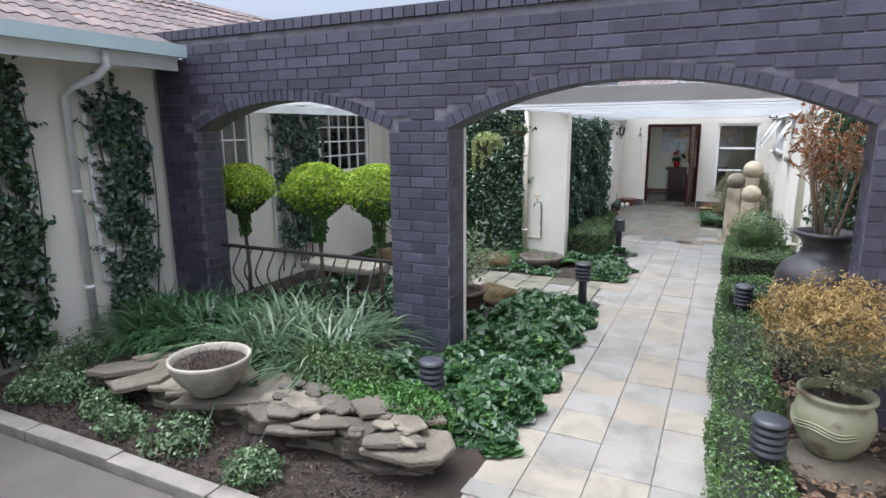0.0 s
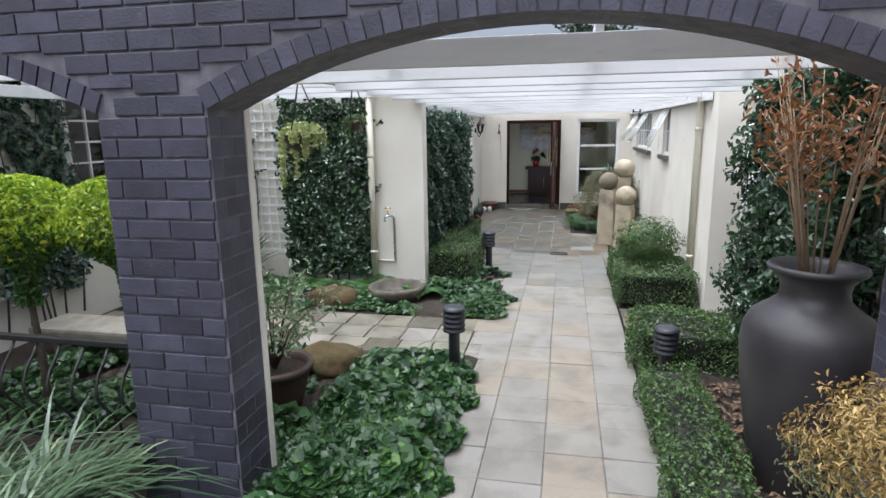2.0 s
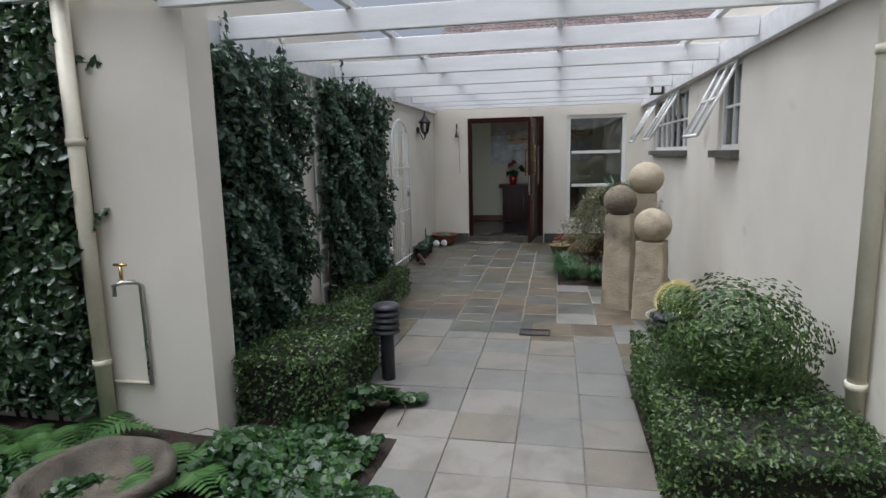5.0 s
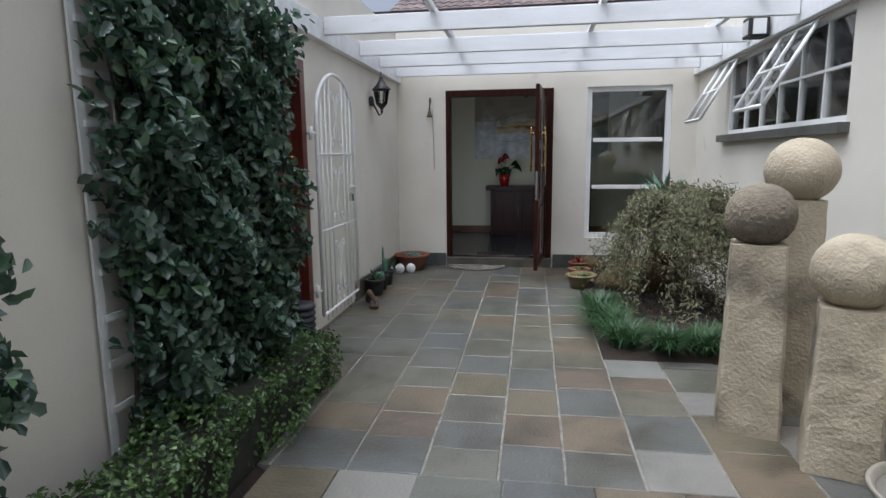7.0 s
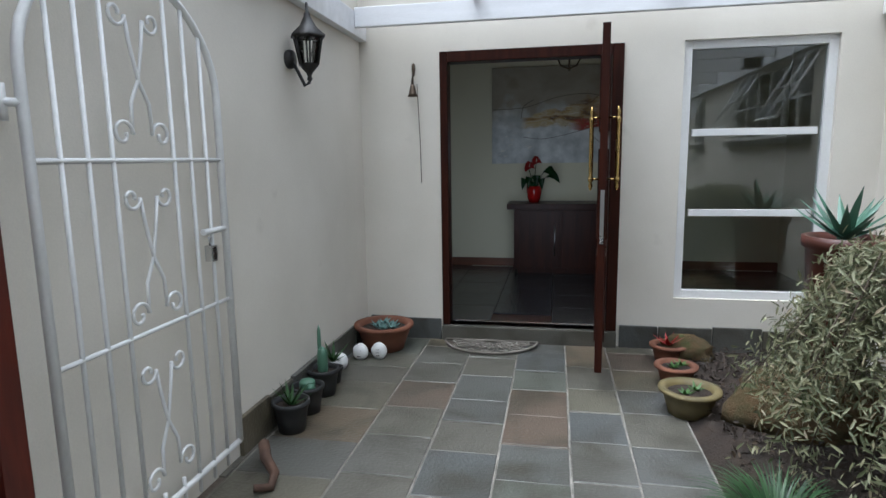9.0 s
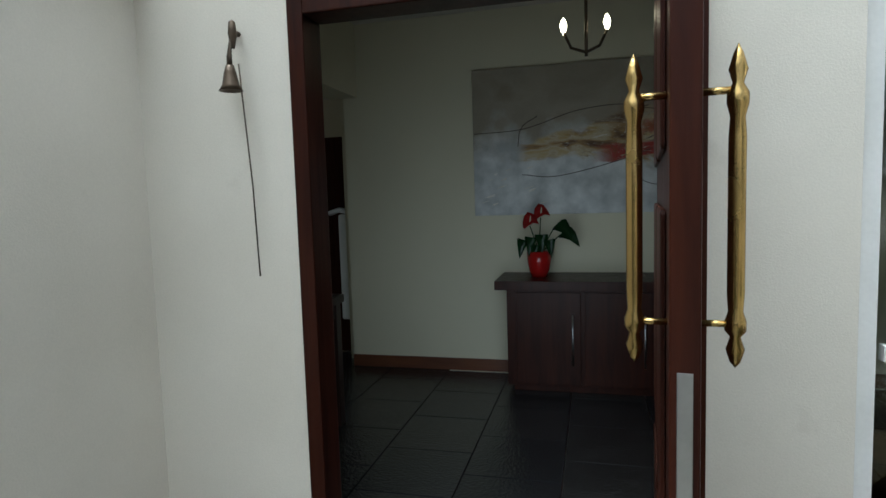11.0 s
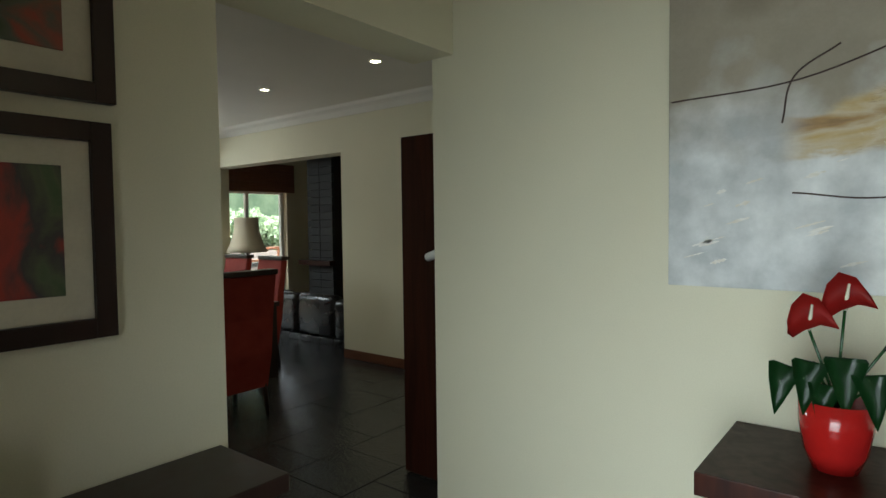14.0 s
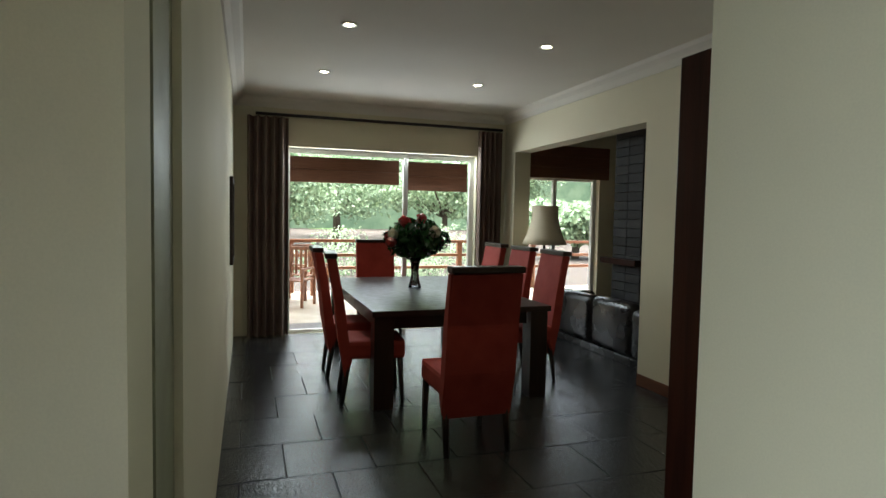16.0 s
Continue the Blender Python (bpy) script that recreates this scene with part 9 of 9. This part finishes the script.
box(bm, -12.3, -11.3, 19.4, 20.5, 0.74, 0.79, 0.01)
part("tabletop", bm, M_MAHOG, dt)
for x, y in ((-12.25, 19.45), (-11.4, 19.45), (-12.25, 20.4), (-11.4, 20.4)):
    bm = B()
    box(bm, x, x + 0.06, y, y + 0.06, 0.08, 0.74)
    part("leg", bm, M_MAHOG, dt)
bm = B()
n = 30
gr = [[bm.verts.new((-13.0 - 60 * i / n, -20 + 80 * j / n, -0.35 - 2.2 * math.sin(1.5 * i / n) + 0.2 * noise.noise(Vector((i * 0.4, j * 0.4, 0))) + 7.0 * max(0, i / n - 0.55) ** 1.3)) for j in range(n + 1)] for i in range(n + 1)]
for i in range(n):
    for j in range(n):
        bm.faces.new((gr[i][j], gr[i + 1][j], gr[i + 1][j + 1], gr[i][j + 1])).smooth = True
structure("lawn", bm, M_LAWN, "sunny lawn falling away below the deck", "lawn")
for i, (x, y, h, r) in enumerate(((-27, 19.5, 6.0, 3.6), (-34, 24.5, 7.0, 4.2), (-30, 29.5, 6.0, 3.5), (-38, 17, 8.5, 4.5), (-44, 22, 9.5, 5.0), (-44, 31, 9.0, 5.0), (-40, 38, 8.5, 4.5), (-23, 33.0, 3.6, 2.2), (-50, 27, 11, 5.5), (-48, 12, 11, 5.5))):
    far_tree(x, y, h - 1.5, r, 200 + i, L_TREE, "leafy green garden tree below the deck", 9000, 0.19, 0.2)
for i, (x, y, r) in enumerate(((-17, 20.5, 0.9), (-18, 22.4, 1.1), (-16.5, 24.2, 0.8), (-19, 26.0, 1.2), (-17.5, 18.0, 1.0))):
    shrub("garden_shrub", (x, y, -0.5 + 0.6 * r), r, "sunlit round garden shrub below the deck", 1800, 0.09, L_TREE, 300 + i, stem=True, base=-1.0)
bm = B()
bmesh.ops.create_grid(bm, x_segments=1, y_segments=1, size=1.0, matrix=Matrix.Translation((-75, 25, 6)) @ pose(0, 0, 0, 0, 90, 0) @ Matrix.Diagonal((12, 70, 1, 1)))
structure("backdrop", bm, L_HILL, "hazy wooded hillside in the distance", "hillside")
